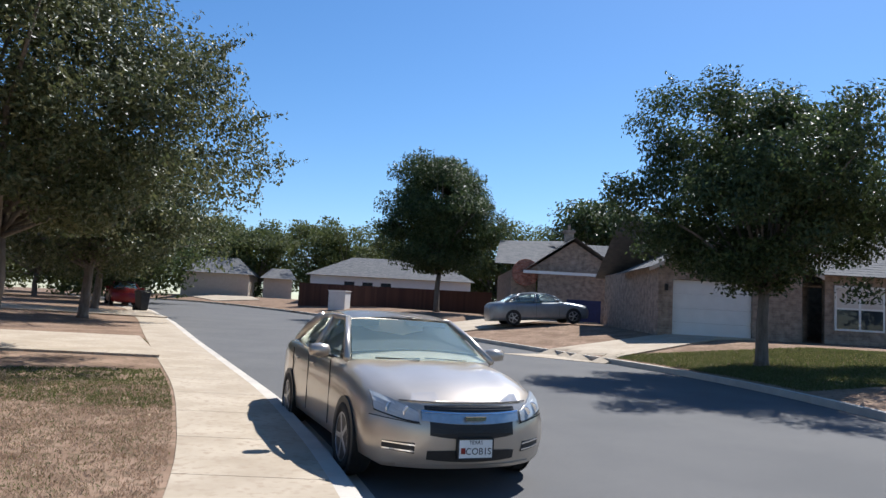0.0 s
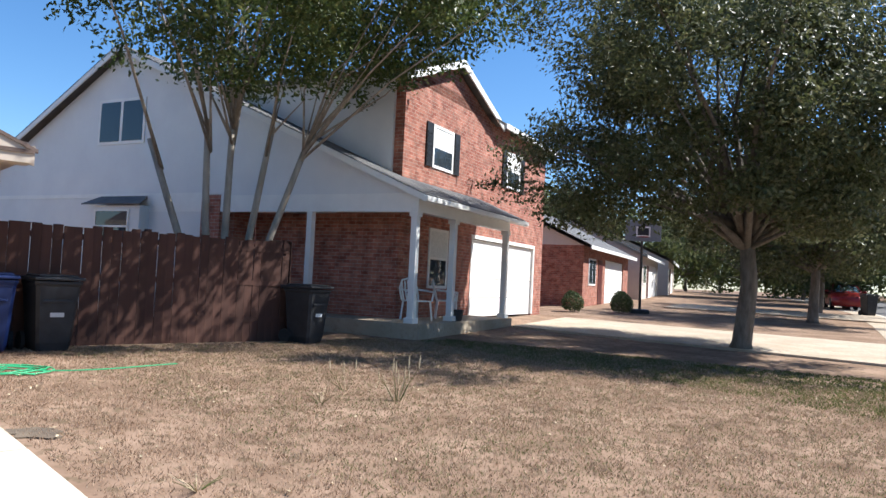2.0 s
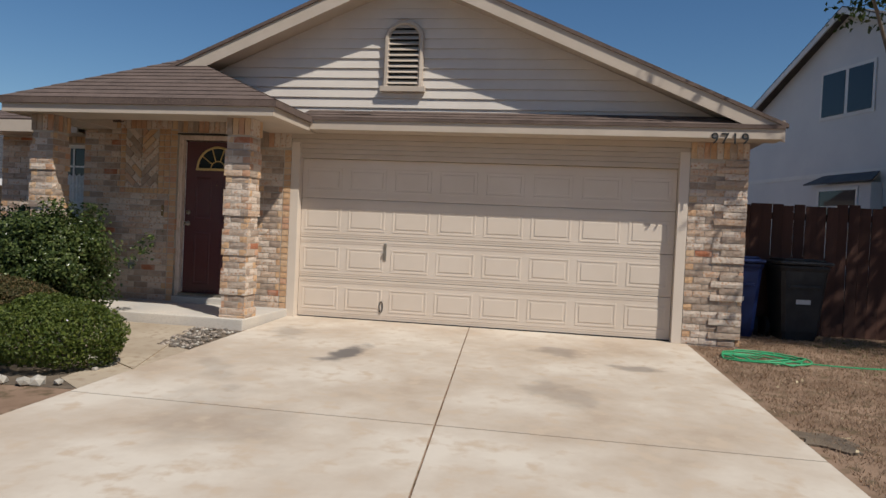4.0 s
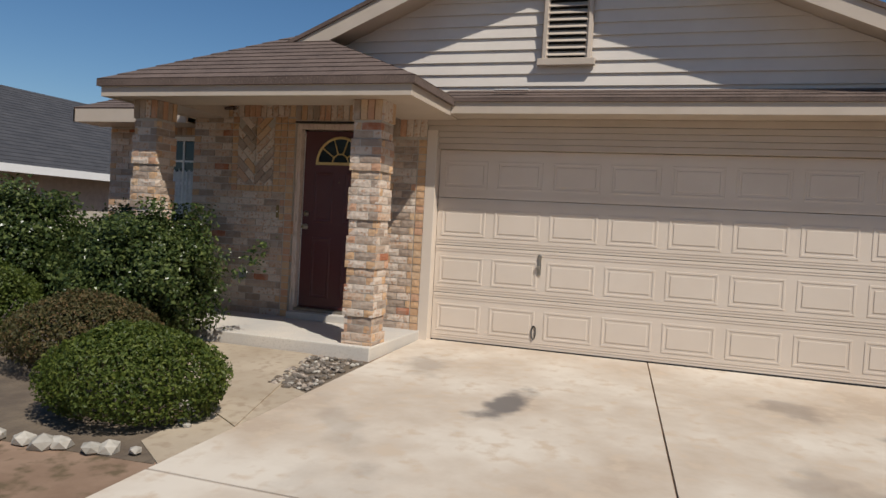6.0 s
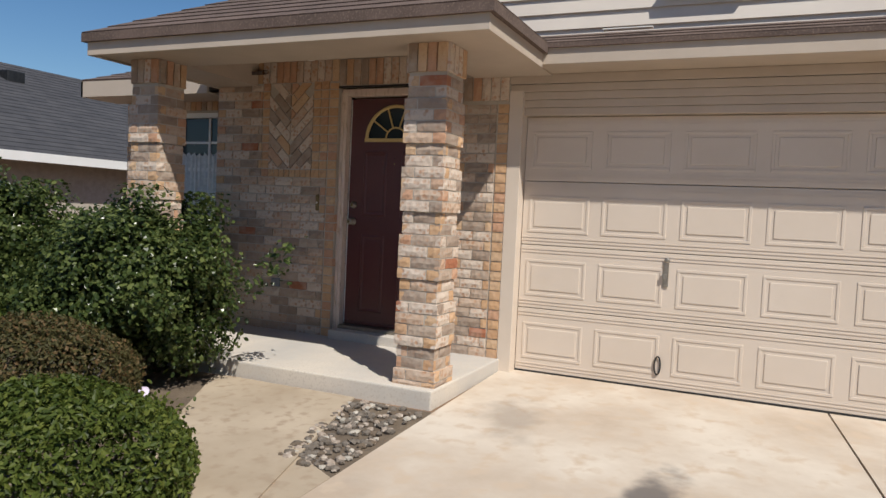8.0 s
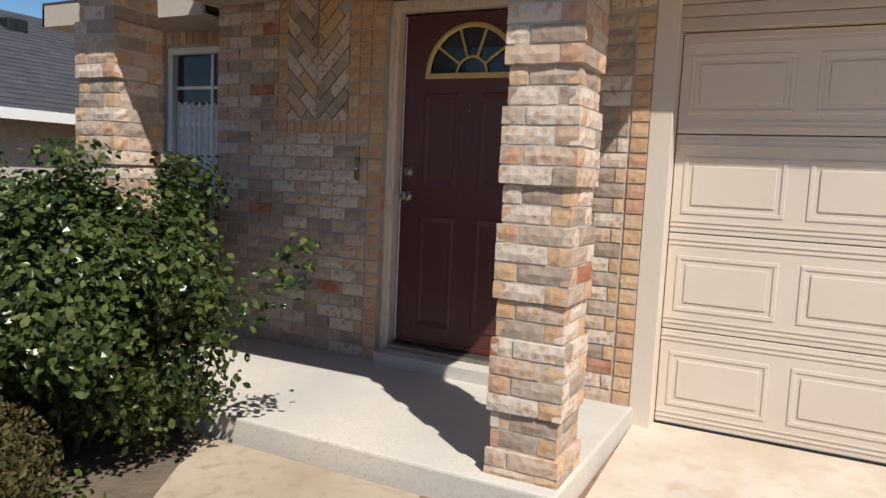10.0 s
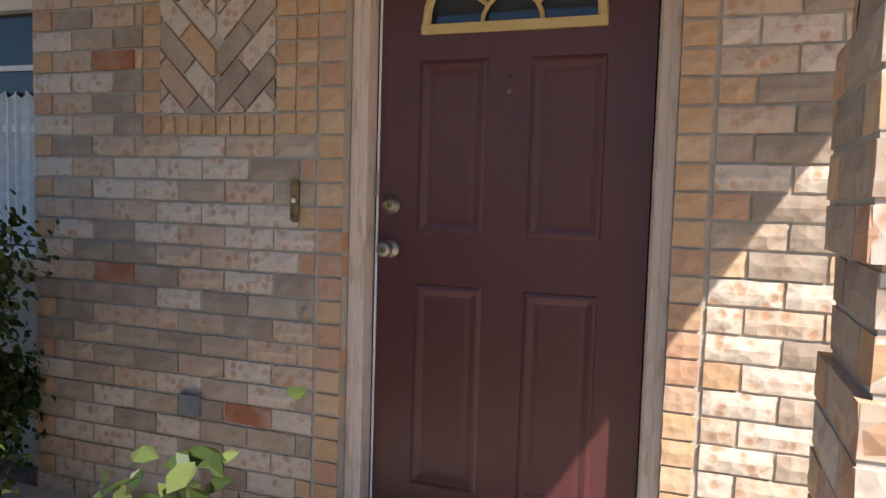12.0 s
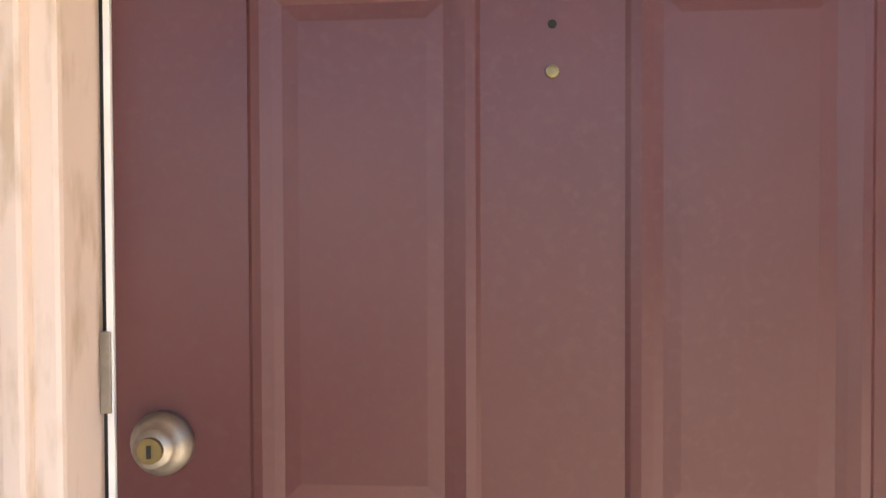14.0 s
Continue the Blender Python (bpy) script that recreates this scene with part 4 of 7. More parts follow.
def pillar(x, y, seed):
    """Square brick pillar: four proud courses, then two set back, up to a soldier course."""
    p = thing("brick_pillar", "square tan brick pillar with banded courses on the porch", "pillar", pose(x, y, PZ), group="porch pillars")
    h, step, course = 0.143, 0.015, 0.0752
    core = boxes((-h + 0.007, h - 0.007, -h + 0.007, h - 0.007, 0, 2.27))
    for k in range(4):
        m = pose(0, 0, 0, 0, 0, 90 * k) @ pose(h, -h, 0)
        random.seed(seed * 10 + k)
        z, row = -0.036, 0
        while z < 2.06:
            out = 0.0 if row % 6 in (2, 3) else step
            if k == 0 and (row == 0 or row % 6 == 4):
                last = min(z + course * (2 if row == 0 else 4), 2.08)
                box(core, -h - step + 0.007, h + step - 0.007, -h - step + 0.007, h + step - 0.007, max(z, 0) + 0.004, last - 0.014)
            header = 0.083 if (row + k) % 2 else 0.203
            w = 2 * h
            lens = [(-out, header), (header, w + out)] if k % 2 == 0 else [(-out, w - header), (w - header, w + out)]
            for s0, s1 in lens:
                lo = max(z, 0.0)
                lay(p, m @ pose(out + random.uniform(-0.002, 0.002), 0, 0), (s0 + s1) / 2, lo, s1 - s0 - JOINT * 0.9, z + course - JOINT - lo, depth=0.04, material="brick" if s1 - s0 > 0.15 else random.choice(("clay", "brick", "clay")))
            z += course
            row += 1
        soldiers(p, m @ pose(step, 0, 0), 2 * h, 2.085, 0.185, seed + k)
    part("core", core, "mortar", p)
    return p


pillar(-9.658, -4.772, 1)
pillar(-9.658, -7.27, 2)

# ---- garage door ----
gd = thing("garage_door", "cream sectional garage door with raised panels", "garage door")
SECT = 0.515
for s in range(4):
    bm = B()
    z0 = 0.03 + s * SECT
    box(bm, DX - 0.045, DX, GY0 + 0.05, GY1 - 0.05, z0, z0 + SECT - 0.006, bevel=0.004)
    pitch = (GY1 - GY0 - 0.10) / 8
    for k in range(8):
        y0 = GY0 + 0.05 + pitch * k + 0.05
        y1 = y0 + pitch - 0.10
        a, b = z0 + 0.10, z0 + SECT - 0.12
        for q in ((y0, y1, a, a + 0.022), (y0, y1, b - 0.022, b), (y0, y0 + 0.022, a + 0.022, b - 0.022), (y1 - 0.022, y1, a + 0.022, b - 0.022)):
            box(bm, DX - 0.004, DX + 0.0045, *q, bevel=0.003)
        box(bm, DX - 0.004, DX + 0.0055, y0 + 0.045, y1 - 0.045, a + 0.045, b - 0.045, bevel=0.006)
    for q in (0.035, 0.06, SECT - 0.035, SECT - 0.06):
        box(bm, DX - 0.004, DX + 0.004, GY0 + 0.05, GY1 - 0.05, z0 + q - 0.004, z0 + q + 0.004)
    part("section", bm, "garage", gd)
part("bottom_seal", boxes((DX - 0.04, DX + 0.006, GY0 + 0.05, GY1 - 0.05, 0.012, 0.03)), "black_plastic", gd)
hd = part("handle", boxes((DX, DX + 0.012, -3.37, -3.33, 0.80, 0.98), (DX + 0.01, DX + 0.03, -3.375, -3.34, 0.86, 0.90), bevel=0.004), "nickel", gd, "worn metal lock handle")
part("lock", lathe(B(), [(0.022, 0), (0.022, 0.012), (0.012, 0.016)], 14, pose(DX, -3.345, 1.0, 0, 90, 0)), "nickel", gd)
bm = B()
tube(bm, [(DX + 0.012, -3.37 + 0.022 * math.cos(a), 0.20 + 0.07 * math.sin(a)) for a in [math.tau * i / 14 for i in range(15)]], 0.006, 6)
part("pull_loop", bm, "dark_metal", gd)
gtrim = thing("garage_frame", "tan painted frame round the garage door", "door frame", kind="structure")
part("jamb", boxes((DX - 0.05, BX - 0.005, GY0 - 0.068, GY0 + 0.045, 0.012, GTOP), bevel=0.004), "garage", gtrim)
part("jamb", boxes((DX - 0.05, BX - 0.005, GY1 - 0.045, GY1 + 0.068, 0.012, GTOP), bevel=0.004), "garage", gtrim)
for i, (zz, xx) in enumerate(((2.09, -0.06), (2.15, -0.045), (2.21, -0.03), (2.27, -0.015), (2.33, 0.0))):
    part("head_board", boxes((DX - 0.05, BX + xx, GY0 - 0.066 if i else GY0 + 0.046, GY1 + 0.066 if i else GY1 - 0.046, zz, zz + 0.057 if i < 4 else 2.40), bevel=0.003), "trim", gtrim)

# ---- front door ----
fd = thing("front_door", "closed maroon panelled front door with a fan window", "door")
cy = (DY0 + DY1) / 2
bm = B()
fz = DZ0 + 1.68                                # fan window sill
box(bm, DX - 0.045, DX, DY0 + 0.004, DY1 - 0.004, DZ0 + 0.004, fz)
box(bm, DX - 0.045, DX, DY0 + 0.004, cy - 0.29, fz, DZ1 - 0.004)
box(bm, DX - 0.045, DX, cy + 0.29, DY1 - 0.004, fz, DZ1 - 0.004)
n = 16
arc = [(cy + 0.29 * math.cos(math.pi * i / n), fz + 0.285 * math.sin(math.pi * i / n)) for i in range(n + 1)]
for (ya, za), (yb, zb) in zip(arc, arc[1:]):
    poly(bm, [(DX, ya, za), (DX, yb, zb), (DX, yb, DZ1 - 0.004), (DX, ya, DZ1 - 0.004)], depth=(-0.045, 0, 0))
leaf = part("door_leaf", bm, "door", fd)


def door_panel(y0, y1, z0, z1):
    """Pressed panel: a soft raised moulding round a shallow field."""
    bm = B()
    rings = []
    for d, x in ((0.0, -0.001), (0.006, 0.004), (0.016, 0.0065), (0.028, 0.004), (0.038, 0.0012), (0.055, 0.003)):
        rings.append([bm.verts.new((DX + x, y, z)) for y, z in ((y0 + d, z0 + d), (y1 - d, z0 + d), (y1 - d, z1 - d), (y0 + d, z1 - d))])
    for r0, r1 in zip(rings, rings[1:]):
        for k in range(4):
            bm.faces.new((r0[k], r0[(k + 1) % 4], r1[(k + 1) % 4], r1[k]))
    bm.faces.new(rings[-1])
    return part("panel", bm, "door", fd)


for s in (-1, 1):
    a, b = (cy - 0.31, cy - 0.07) if s < 0 else (cy + 0.07, cy + 0.31)
    door_panel(a, b, DZ0 + 0.12, DZ0 + 0.82)
    door_panel(a, b, DZ0 + 0.99, DZ0 + 1.57)
fan = part("fan_window", poly(B(), [(DX - 0.02, y, z) for y, z in arc], depth=(-0.01, 0, 0)), "glass", fd, "half-round fan window")
bm = B()
tube(bm, [(DX + 0.004, y, z) for y, z in arc], 0.016, 6)
box(bm, DX - 0.012, DX + 0.016, cy - 0.305, cy + 0.305, fz - 0.028, fz + 0.004, bevel=0.004)
for a in (36, 72, 108, 144):
    c, s = math.cos(radians(a)), math.sin(radians(a))
    tube(bm, [(DX - 0.004, cy + 0.10 * c, fz + 0.10 * s), (DX - 0.004, cy + 0.28 * c, fz + 0.275 * s)], 0.008, 6)
tube(bm, [(DX - 0.004, cy + 0.10 * math.cos(math.pi * i / 10), fz + 0.10 * math.sin(math.pi * i / 10)) for i in range(11)], 0.008, 6)
part("muntins", bm, "gold_fan", fan, "gold-toned window bars")


def rose(z, knob):
    prof = [(0.033, 0.0), (0.033, 0.008), (0.026, 0.016)]
    base = part("knob" if knob else "deadbolt", lathe(B(), prof + ([(0.014, 0.02), (0.013, 0.035), (0.024, 0.045), (0.028, 0.06), (0.022, 0.074), (0.012, 0.077)] if knob else [(0.020, 0.022), (0.019, 0.030)]), 24, pose(DX, -6.105, z, 0, 90, 0)), "nickel", fd, "worn nickel door knob" if knob else "round nickel deadbolt", smooth=True)
    x = DX + (0.078 if knob else 0.031)
    part("key_face", lathe(B(), [(0.0135, 0), (0.013, 0.004)], 18, pose(x - 0.001, -6.105, z, 0, 90, 0)), "brass", base)
    part("keyhole", boxes((x + 0.002, x + 0.0045, -6.107, -6.103, z - 0.007, z + 0.006)), "gap", base)


rose(1.315, False)
rose(1.165, True)
part("peephole", lathe(B(), [(0.007, 0), (0.0065, 0.003), (0.003, 0.0035)], 16, pose(DX, cy, 1.69, 0, 90, 0)), "brass", fd)
part("nail_hole", lathe(B(), [(0.0045, 0), (0.004, 0.0015)], 10, pose(DX, cy, 1.737, 0, 90, 0)), "gap", fd)
part("sweep", boxes((DX - 0.03, DX + 0.012, DY0 + 0.01, DY1 - 0.01, DZ0 + 0.002, DZ0 + 0.03), bevel=0.004), "door", fd)

frame_d = thing("door_frame", "tan painted wooden frame with worn edges", "door frame", kind="structure")
for s, y in ((-1, DY0), (1, DY1)):
    a, b = (y - 0.068, y - 0.012) if s < 0 else (y + 0.012, y + 0.068)
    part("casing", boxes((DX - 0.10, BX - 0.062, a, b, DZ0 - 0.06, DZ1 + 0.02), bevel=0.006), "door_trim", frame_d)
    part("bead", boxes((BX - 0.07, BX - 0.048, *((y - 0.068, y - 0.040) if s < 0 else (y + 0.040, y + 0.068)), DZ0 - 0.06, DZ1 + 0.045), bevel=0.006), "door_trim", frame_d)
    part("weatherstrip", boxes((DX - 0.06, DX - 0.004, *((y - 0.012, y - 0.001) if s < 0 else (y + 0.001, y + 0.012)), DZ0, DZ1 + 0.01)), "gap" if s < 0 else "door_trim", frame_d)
part("latch_strip", boxes((DX - 0.03, DX + 0.003, DY0 - 0.004, DY0 + 0.003, DZ0 + 0.01, DZ1 - 0.01)), "white", frame_d, "thin pale metal edge of the door")
part("strike_plate", boxes((DX - 0.02, DX + 0.006, DY0 - 0.010, DY0 + 0.001, 1.345, 1.43), bevel=0.001), "nickel", frame_d)
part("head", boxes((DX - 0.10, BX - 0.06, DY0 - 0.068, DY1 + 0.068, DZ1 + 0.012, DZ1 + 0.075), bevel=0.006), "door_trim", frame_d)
part("lintel", boxes((BX - 0.02, BX - 0.004, DY0 - 0.15, DY1 + 0.10, DZ1 + 0.078, DZ1 + 0.092)), "dark_metal", frame_d, "rusty steel lintel edge")
part("threshold", boxes((DX - 0.06, BX - 0.02, DY0, DY1, DZ0 - 0.035, DZ0 - 0.002), bevel=0.006), "nickel", frame_d, "scuffed metal threshold")

bell = thing("doorbell", "slim aged brass doorbell plate on the brick", "doorbell", pose(BX + 0.004, -6.405, 1.32))
part("plate", boxes((0, 0.010, -0.017, 0.017, -0.052, 0.052), bevel=0.004), "brass", bell)
part("plate_end", lathe(B(), [(0.017, 0), (0.016, 0.008)], 16, pose(0.001, 0, 0.058, 0, 90, 0)), "brass", bell)
part("plate_end", lathe(B(), [(0.017, 0), (0.016, 0.008)], 16, pose(0.001, 0, -0.058, 0, 90, 0)), "brass", bell)
part("button", lathe(B(), [(0.0085, 0), (0.008, 0.005), (0.004, 0.007)], 16, pose(0.010, 0, 0.0, 0, 90, 0)), "bell_white", bell, smooth=True)
outlet = thing("outdoor_outlet", "grey weatherproof outlet cover on the brick", "outlet", pose(BX + 0.004, -6.83, 0.56))
part("cover", boxes((0, 0.02, -0.045, 0.045, -0.04, 0.04), bevel=0.005), "grey_plastic", outlet)
part("hinge", boxes((0.004, 0.026, -0.04, 0.04, 0.03, 0.042), bevel=0.003), "grey_plastic", outlet)

# bedroom window
win = thing("window_1", "white gridded window with a lace half-curtain", "window", kind="structure")
part("window_frame", boxes((WX - 0.12, WX - 0.04, WY0, WY0 + 0.05, WZ0, WZ1), (WX - 0.12, WX - 0.04, WY1 - 0.05, WY1, WZ0, WZ1), (WX - 0.12, WX - 0.04, WY0 + 0.05, WY1 - 0.05, WZ0, WZ0 + 0.05), (WX - 0.12, WX - 0.04, WY0 + 0.05, WY1 - 0.05, WZ1 - 0.05, WZ1)), "white", win)
part("pane", boxes((WX - 0.105, WX - 0.1, WY0 + 0.05, WY1 - 0.05, WZ0 + 0.05, WZ1 - 0.05)), "glass", win)
part("muntins", boxes((WX - 0.10, WX - 0.085, (WY0 + WY1) / 2 - 0.012, (WY0 + WY1) / 2 + 0.012, WZ0 + 0.05, WZ1 - 0.05), (WX - 0.099, WX - 0.086, WY0 + 0.05, WY1 - 0.05, 1.89, 1.915), (WX - 0.099, WX - 0.086, WY0 + 0.05, WY1 - 0.05, 1.60, 1.635)), "white", win)
bm = B()
prev = None
for i in range(41):
    y = WY0 + 0.06 + (WY1 - WY0 - 0.12) * i / 40
    x = WX - 0.086 + 0.012 * math.sin(i * 1.9)
    top = 1.78 + 0.02 * math.sin(i * 1.57)
    cur = (bm.verts.new((x, y, WZ0 + 0.06)), bm.verts.new((x, y, top)))
    if prev:
        bm.faces.new((prev[0], cur[0], cur[1], prev[1]))
    prev = cur
part("curtain", bm, "curtain", win, "gathered white lace half-curtain")
part("window_sill", boxes((WX - 0.05, WX + 0.03, WY0 - 0.04, WY1 + 0.04, WZ0 - 0.06, WZ0 - 0.005), bevel=0.006), "brick", win)
# gable vent: tall slatted opening with a round head
vent = thing("gable_vent", "arched slatted gable vent with a tan frame", "vent", pose(BX - 0.02, -3.18, 2.99))
vw, vh = 0.22, 0.62
arch = [(vw * math.cos(math.pi * i / 12), vh + vw * 0.9 * math.sin(math.pi * i / 12)) for i in range(13)]
outline = [(vw, 0.0)] + arch + [(-vw, 0.0)]
bm = B()
tube(bm, [(0.03, y, z) for y, z in outline], 0.035, 6)
box(bm, 0.0, 0.07, -vw - 0.07, vw + 0.07, -0.05, 0.02, bevel=0.006)
part("vent_frame", bm, "trim", vent)
part("backing", poly(B(), [(0.004, y, z) for y, z in outline], depth=(-0.01, 0, 0)), "gap", vent)
for i in range(11):
    z = 0.06 + i * 0.07
    half = vw - 0.01 if z < vh else max(0.03, vw * math.sqrt(max(0.01, 1 - ((z - vh) / (vw * 0.9)) ** 2)) - 0.015)
    part("slat", poly(B(), [(0.055, -half, z - 0.015), (0.055, half, z - 0.015), (0.012, half, z + 0.03), (0.012, -half, z + 0.03)], depth=(0, 0, 0.008)), "trim", vent)


# ---- plants ----
def leaves(rng, pts, nrm, size, aspect=0.5, droop=0.0, oval=False):
    """Folded leaf blades at pts, facing about nrm. Returns vertices and faces."""
    n = len(pts)
    a = rng.normal(size=(n, 3))
    d = nrm + 0.75 * a
    d /= np.linalg.norm(d, axis=1)[:, None] + 1e-9
    t = np.cross(d, rng.normal(size=(n, 3)))
    t /= np.linalg.norm(t, axis=1)[:, None] + 1e-9
    t[:, 2] -= droop
    b = np.cross(d, t)
    s = size * rng.uniform(0.65, 1.35, n)[:, None]
    if oval:
        v = np.empty((n, 6, 3))
        for i, (u, w, h) in enumerate(((-0.5, 0, 0), (-0.18, 0.5, 0.08), (0.22, 0.46, 0.09), (0.5, 0, -0.03), (0.22, -0.46, 0.09), (-0.18, -0.5, 0.08))):
            v[:, i] = pts + t * s * u + b * s * aspect * w + d * s * h
        return v.reshape(-1, 3), np.arange(n * 6).reshape(n, 6)
    v = np.empty((n, 4, 3))
    v[:, 0] = pts - t * s * 0.5
    v[:, 1] = pts + b * s * aspect * 0.5 + d * s * 0.10
    v[:, 2] = pts + t * s * 0.5
    v[:, 3] = pts - b * s * aspect * 0.5 + d * s * 0.10
    f = np.arange(n * 4).reshape(n, 4)
    return v.reshape(-1, 3), f


def crown_points(rng, n, centre, radii, clumps, clump_r, floor=-9):
    """Leaf places in clumps that fill an uneven ellipsoid, denser towards its skin."""
    c = rng.normal(size=(clumps, 3))
    c /= np.linalg.norm(c, axis=1)[:, None]
    rad = rng.uniform(0.25, 1.0, clumps) ** 0.45
    wob = 1 + 0.16 * np.sin(3.1 * c[:, 0] + 5.3 * c[:, 2]) + 0.14 * np.sin(4.7 * c[:, 1] - 2.2 * c[:, 2] + 1.0) + rng.normal(0, 0.06, clumps)
    cc = np.array(centre) + c * np.array(radii) * (rad * wob)[:, None]
    cc[:, 2] = np.maximum(cc[:, 2], floor + rng.uniform(0, 0.5, clumps))
    k = rng.integers(0, clumps, n)
    off = np.clip(rng.normal(size=(n, 3)), -1.5, 1.5) * clump_r * np.array([1, 1, 0.7])
    pts = cc[k] + off
    nrm = (pts - np.array(centre)) / np.array(radii) ** 1.0
    nrm /= np.linalg.norm(nrm, axis=1)[:, None] + 1e-9
    nrm[:, 2] += 0.5
    return pts, nrm, cc


def tree(name_label, x, y, crown_z, radii, trunk_r, fork_z, n, leaf, size, seed, bark="bark", stems=1, spread=0.35, clumps=170, clump_r=0.42, offset=(0, 0), group="", floor=1.6, twigs=0, shoot_len=0.9, leans=()):
    rng = np.random.default_rng(seed)
    z0 = land(x, y) - 0.05
    t = thing("tree", name_label, "tree", pose(x, y, z0), group=group)
    centre = np.array([offset[0], offset[1], crown_z])
    pts, nrm, cc = crown_points(rng, n, centre, radii, clumps, clump_r, floor)
    bm = B()
    tops = []
    for s in range(stems):
        a = math.tau * s / max(stems, 1) + 0.5
        lean = spread if stems > 1 else 0.04
        base = Vector((0.12 * math.cos(a), 0.12 * math.sin(a), 0)) if stems > 1 else Vector((0, 0, 0))
        top = Vector((offset[0] * 0.6 + lean * fork_z * math.cos(a), offset[1] * 0.6 + lean * fork_z * math.sin(a), fork_z * (1 + 0.12 * math.sin(s * 2.3))))
        if leans:
            bx, by, tx, ty, tz = leans[s]
            base, top = Vector((bx, by, 0)), Vector((tx, ty, tz))
        mid = base.lerp(top, 0.5) + Vector((rng.normal(0, 0.05), rng.normal(0, 0.05), 0.1))
        tube(bm, [base, base.lerp(mid, 0.15), mid, top], [trunk_r * 1.35, trunk_r, trunk_r * 0.85, trunk_r * 0.7], 10)
        tops.append(top)
    trunk = part("trunk", bm, bark, t, smooth=True)
    order = rng.permutation(len(cc))[:44]
    for i, q in enumerate(order):
        p = Vector(cc[q])
        top = min(tops, key=lambda w: (w - p).length)
        start = top * rng.uniform(0.82, 1.0)
        mid = start.lerp(p, 0.5) + Vector((rng.normal(0, 0.2), rng.normal(0, 0.2), rng.uniform(0.05, 0.4)))
        bm = B() if i % 11 == 0 else bm
        r = trunk_r * rng.uniform(0.25, 0.5)
        tube(bm, [start, start.lerp(mid, 0.5), mid, p], [r, r * 0.75, r * 0.5, r * 0.15], 6)
        if i % 11 == 10 or i == len(order) - 1:
            part("limb", bm, bark, t, smooth=True)
    v, f = leaves(rng, pts, nrm, size)
    if twigs:
        # loose shoots that stand out from the crown
        k = rng.integers(0, len(cc), twigs)
        d = cc[k] - centre
        d /= np.linalg.norm(d, axis=1)[:, None]
        d[:, 2] += 0.35
        q = (cc[k] + d * clump_r * 1.1)[:, None, :] + d[:, None, :] * np.linspace(0, shoot_len, 22)[None, :, None] * rng.uniform(0.4, 1.0, (twigs, 1, 1)) + rng.normal(0, 0.05, (twigs, 22, 3))
        q = q.reshape(-1, 3)
        v2, f2 = leaves(rng, q, np.repeat(d, 22, axis=0), size)
        f = np.vstack([f, f2 + len(v)])
        v = np.vstack([v, v2])
    ob = new("crown", pydata("crown", v, f, leaf))
    ob.parent = t
    return t


def shrub(label, x, y, z, radii, n, leaf, size, seed, clumps=0, clump_r=0.1, extra=None):
    """Clipped (clumps = 0) or loose shrub."""
    rng = np.random.default_rng(seed)
    t = thing("shrub", label, "shrub", pose(x, y, land(x, y)), group="shrubs by the porch")
    if clumps:
        pts, nrm, cc = crown_points(rng, n, (0, 0, z), radii, clumps, clump_r, 0.12)
    else:
        c = rng.normal(size=(n, 3))
        c /= np.linalg.norm(c, axis=1)[:, None]
        c[:, 2] = np.where(c[:, 2] < -0.75, -c[:, 2], c[:, 2])
        wob = 1 + 0.05 * np.sin(5 * c[:, 0] + 2) + 0.05 * np.sin(6 * c[:, 1] + 3 * c[:, 2])
        pts = np.array((0, 0, z)) + c * np.array(radii) * (wob * rng.uniform(0.80, 1.03, n))[:, None]
        nrm = c.copy()
    pts[:, 2] = np.maximum(pts[:, 2], 0.03)
    if extra is not None:
        pts, nrm = np.vstack([pts, extra]), np.vstack([nrm, np.tile([0.5, 0.3, 0.8], (len(extra), 1))])
    v, f = leaves(rng, pts, nrm, size, 0.55, oval=leaf == "holly_leaf")
    ob = new("foliage", pydata("foliage", v, f, leaf))
    ob.parent = t
    for k in range(9):
        a = math.tau * k / 9
        bm = tube(B(), [(0.08 * math.cos(a), 0.08 * math.sin(a), -0.03), (radii[0] * 0.35 * math.cos(a), radii[1] * 0.35 * math.sin(a), z * 0.6), (radii[0] * 0.7 * math.cos(a + 0.3), radii[1] * 0.7 * math.sin(a + 0.3), z * 1.2)], [0.014, 0.01, 0.004], 5)
        part("stem", bm, "bark", t)
    return t


shrub("round clipped green shrub by the driveway", -7.16, -5.2, 0.26, (0.56, 0.60, 0.30), 18000, "box_leaf", 0.030, 1)
shrub("low clipped shrub with rusty tips", -7.95, -6.4, 0.29, (0.60, 0.62, 0.31), 12000, "brown_leaf", 0.030, 2)
shrub("low clipped green shrub in the bed", -8.1, -7.75, 0.36, (0.55, 0.60, 0.42), 9000, "box_leaf", 0.032, 3)
# the tall shrub has one green shoot that leans over the porch
rng = np.random.default_rng(9)
q = np.array([[0.0, 0.70, 0.45], [-0.08, 0.82, 0.60], [-0.18, 0.94, 0.74], [-0.26, 1.04, 0.88], [-0.32, 1.10, 0.98]])
shoot = q[rng.integers(0, 5, 190)] + rng.normal(0, 0.05, (190, 3))
shrub("tall loose glossy-leaved shrub against the porch", -8.98, -6.78, 0.70, (0.60, 0.76, 0.60), 46000, "holly_leaf", 0.040, 4, clumps=200, clump_r=0.10, extra=shoot)
shrub("tall loose glossy-leaved shrub in the bed", -8.9, -8.35, 0.78, (0.6, 0.85, 0.72), 34000, "holly_leaf", 0.043, 5, clumps=170, clump_r=0.11)
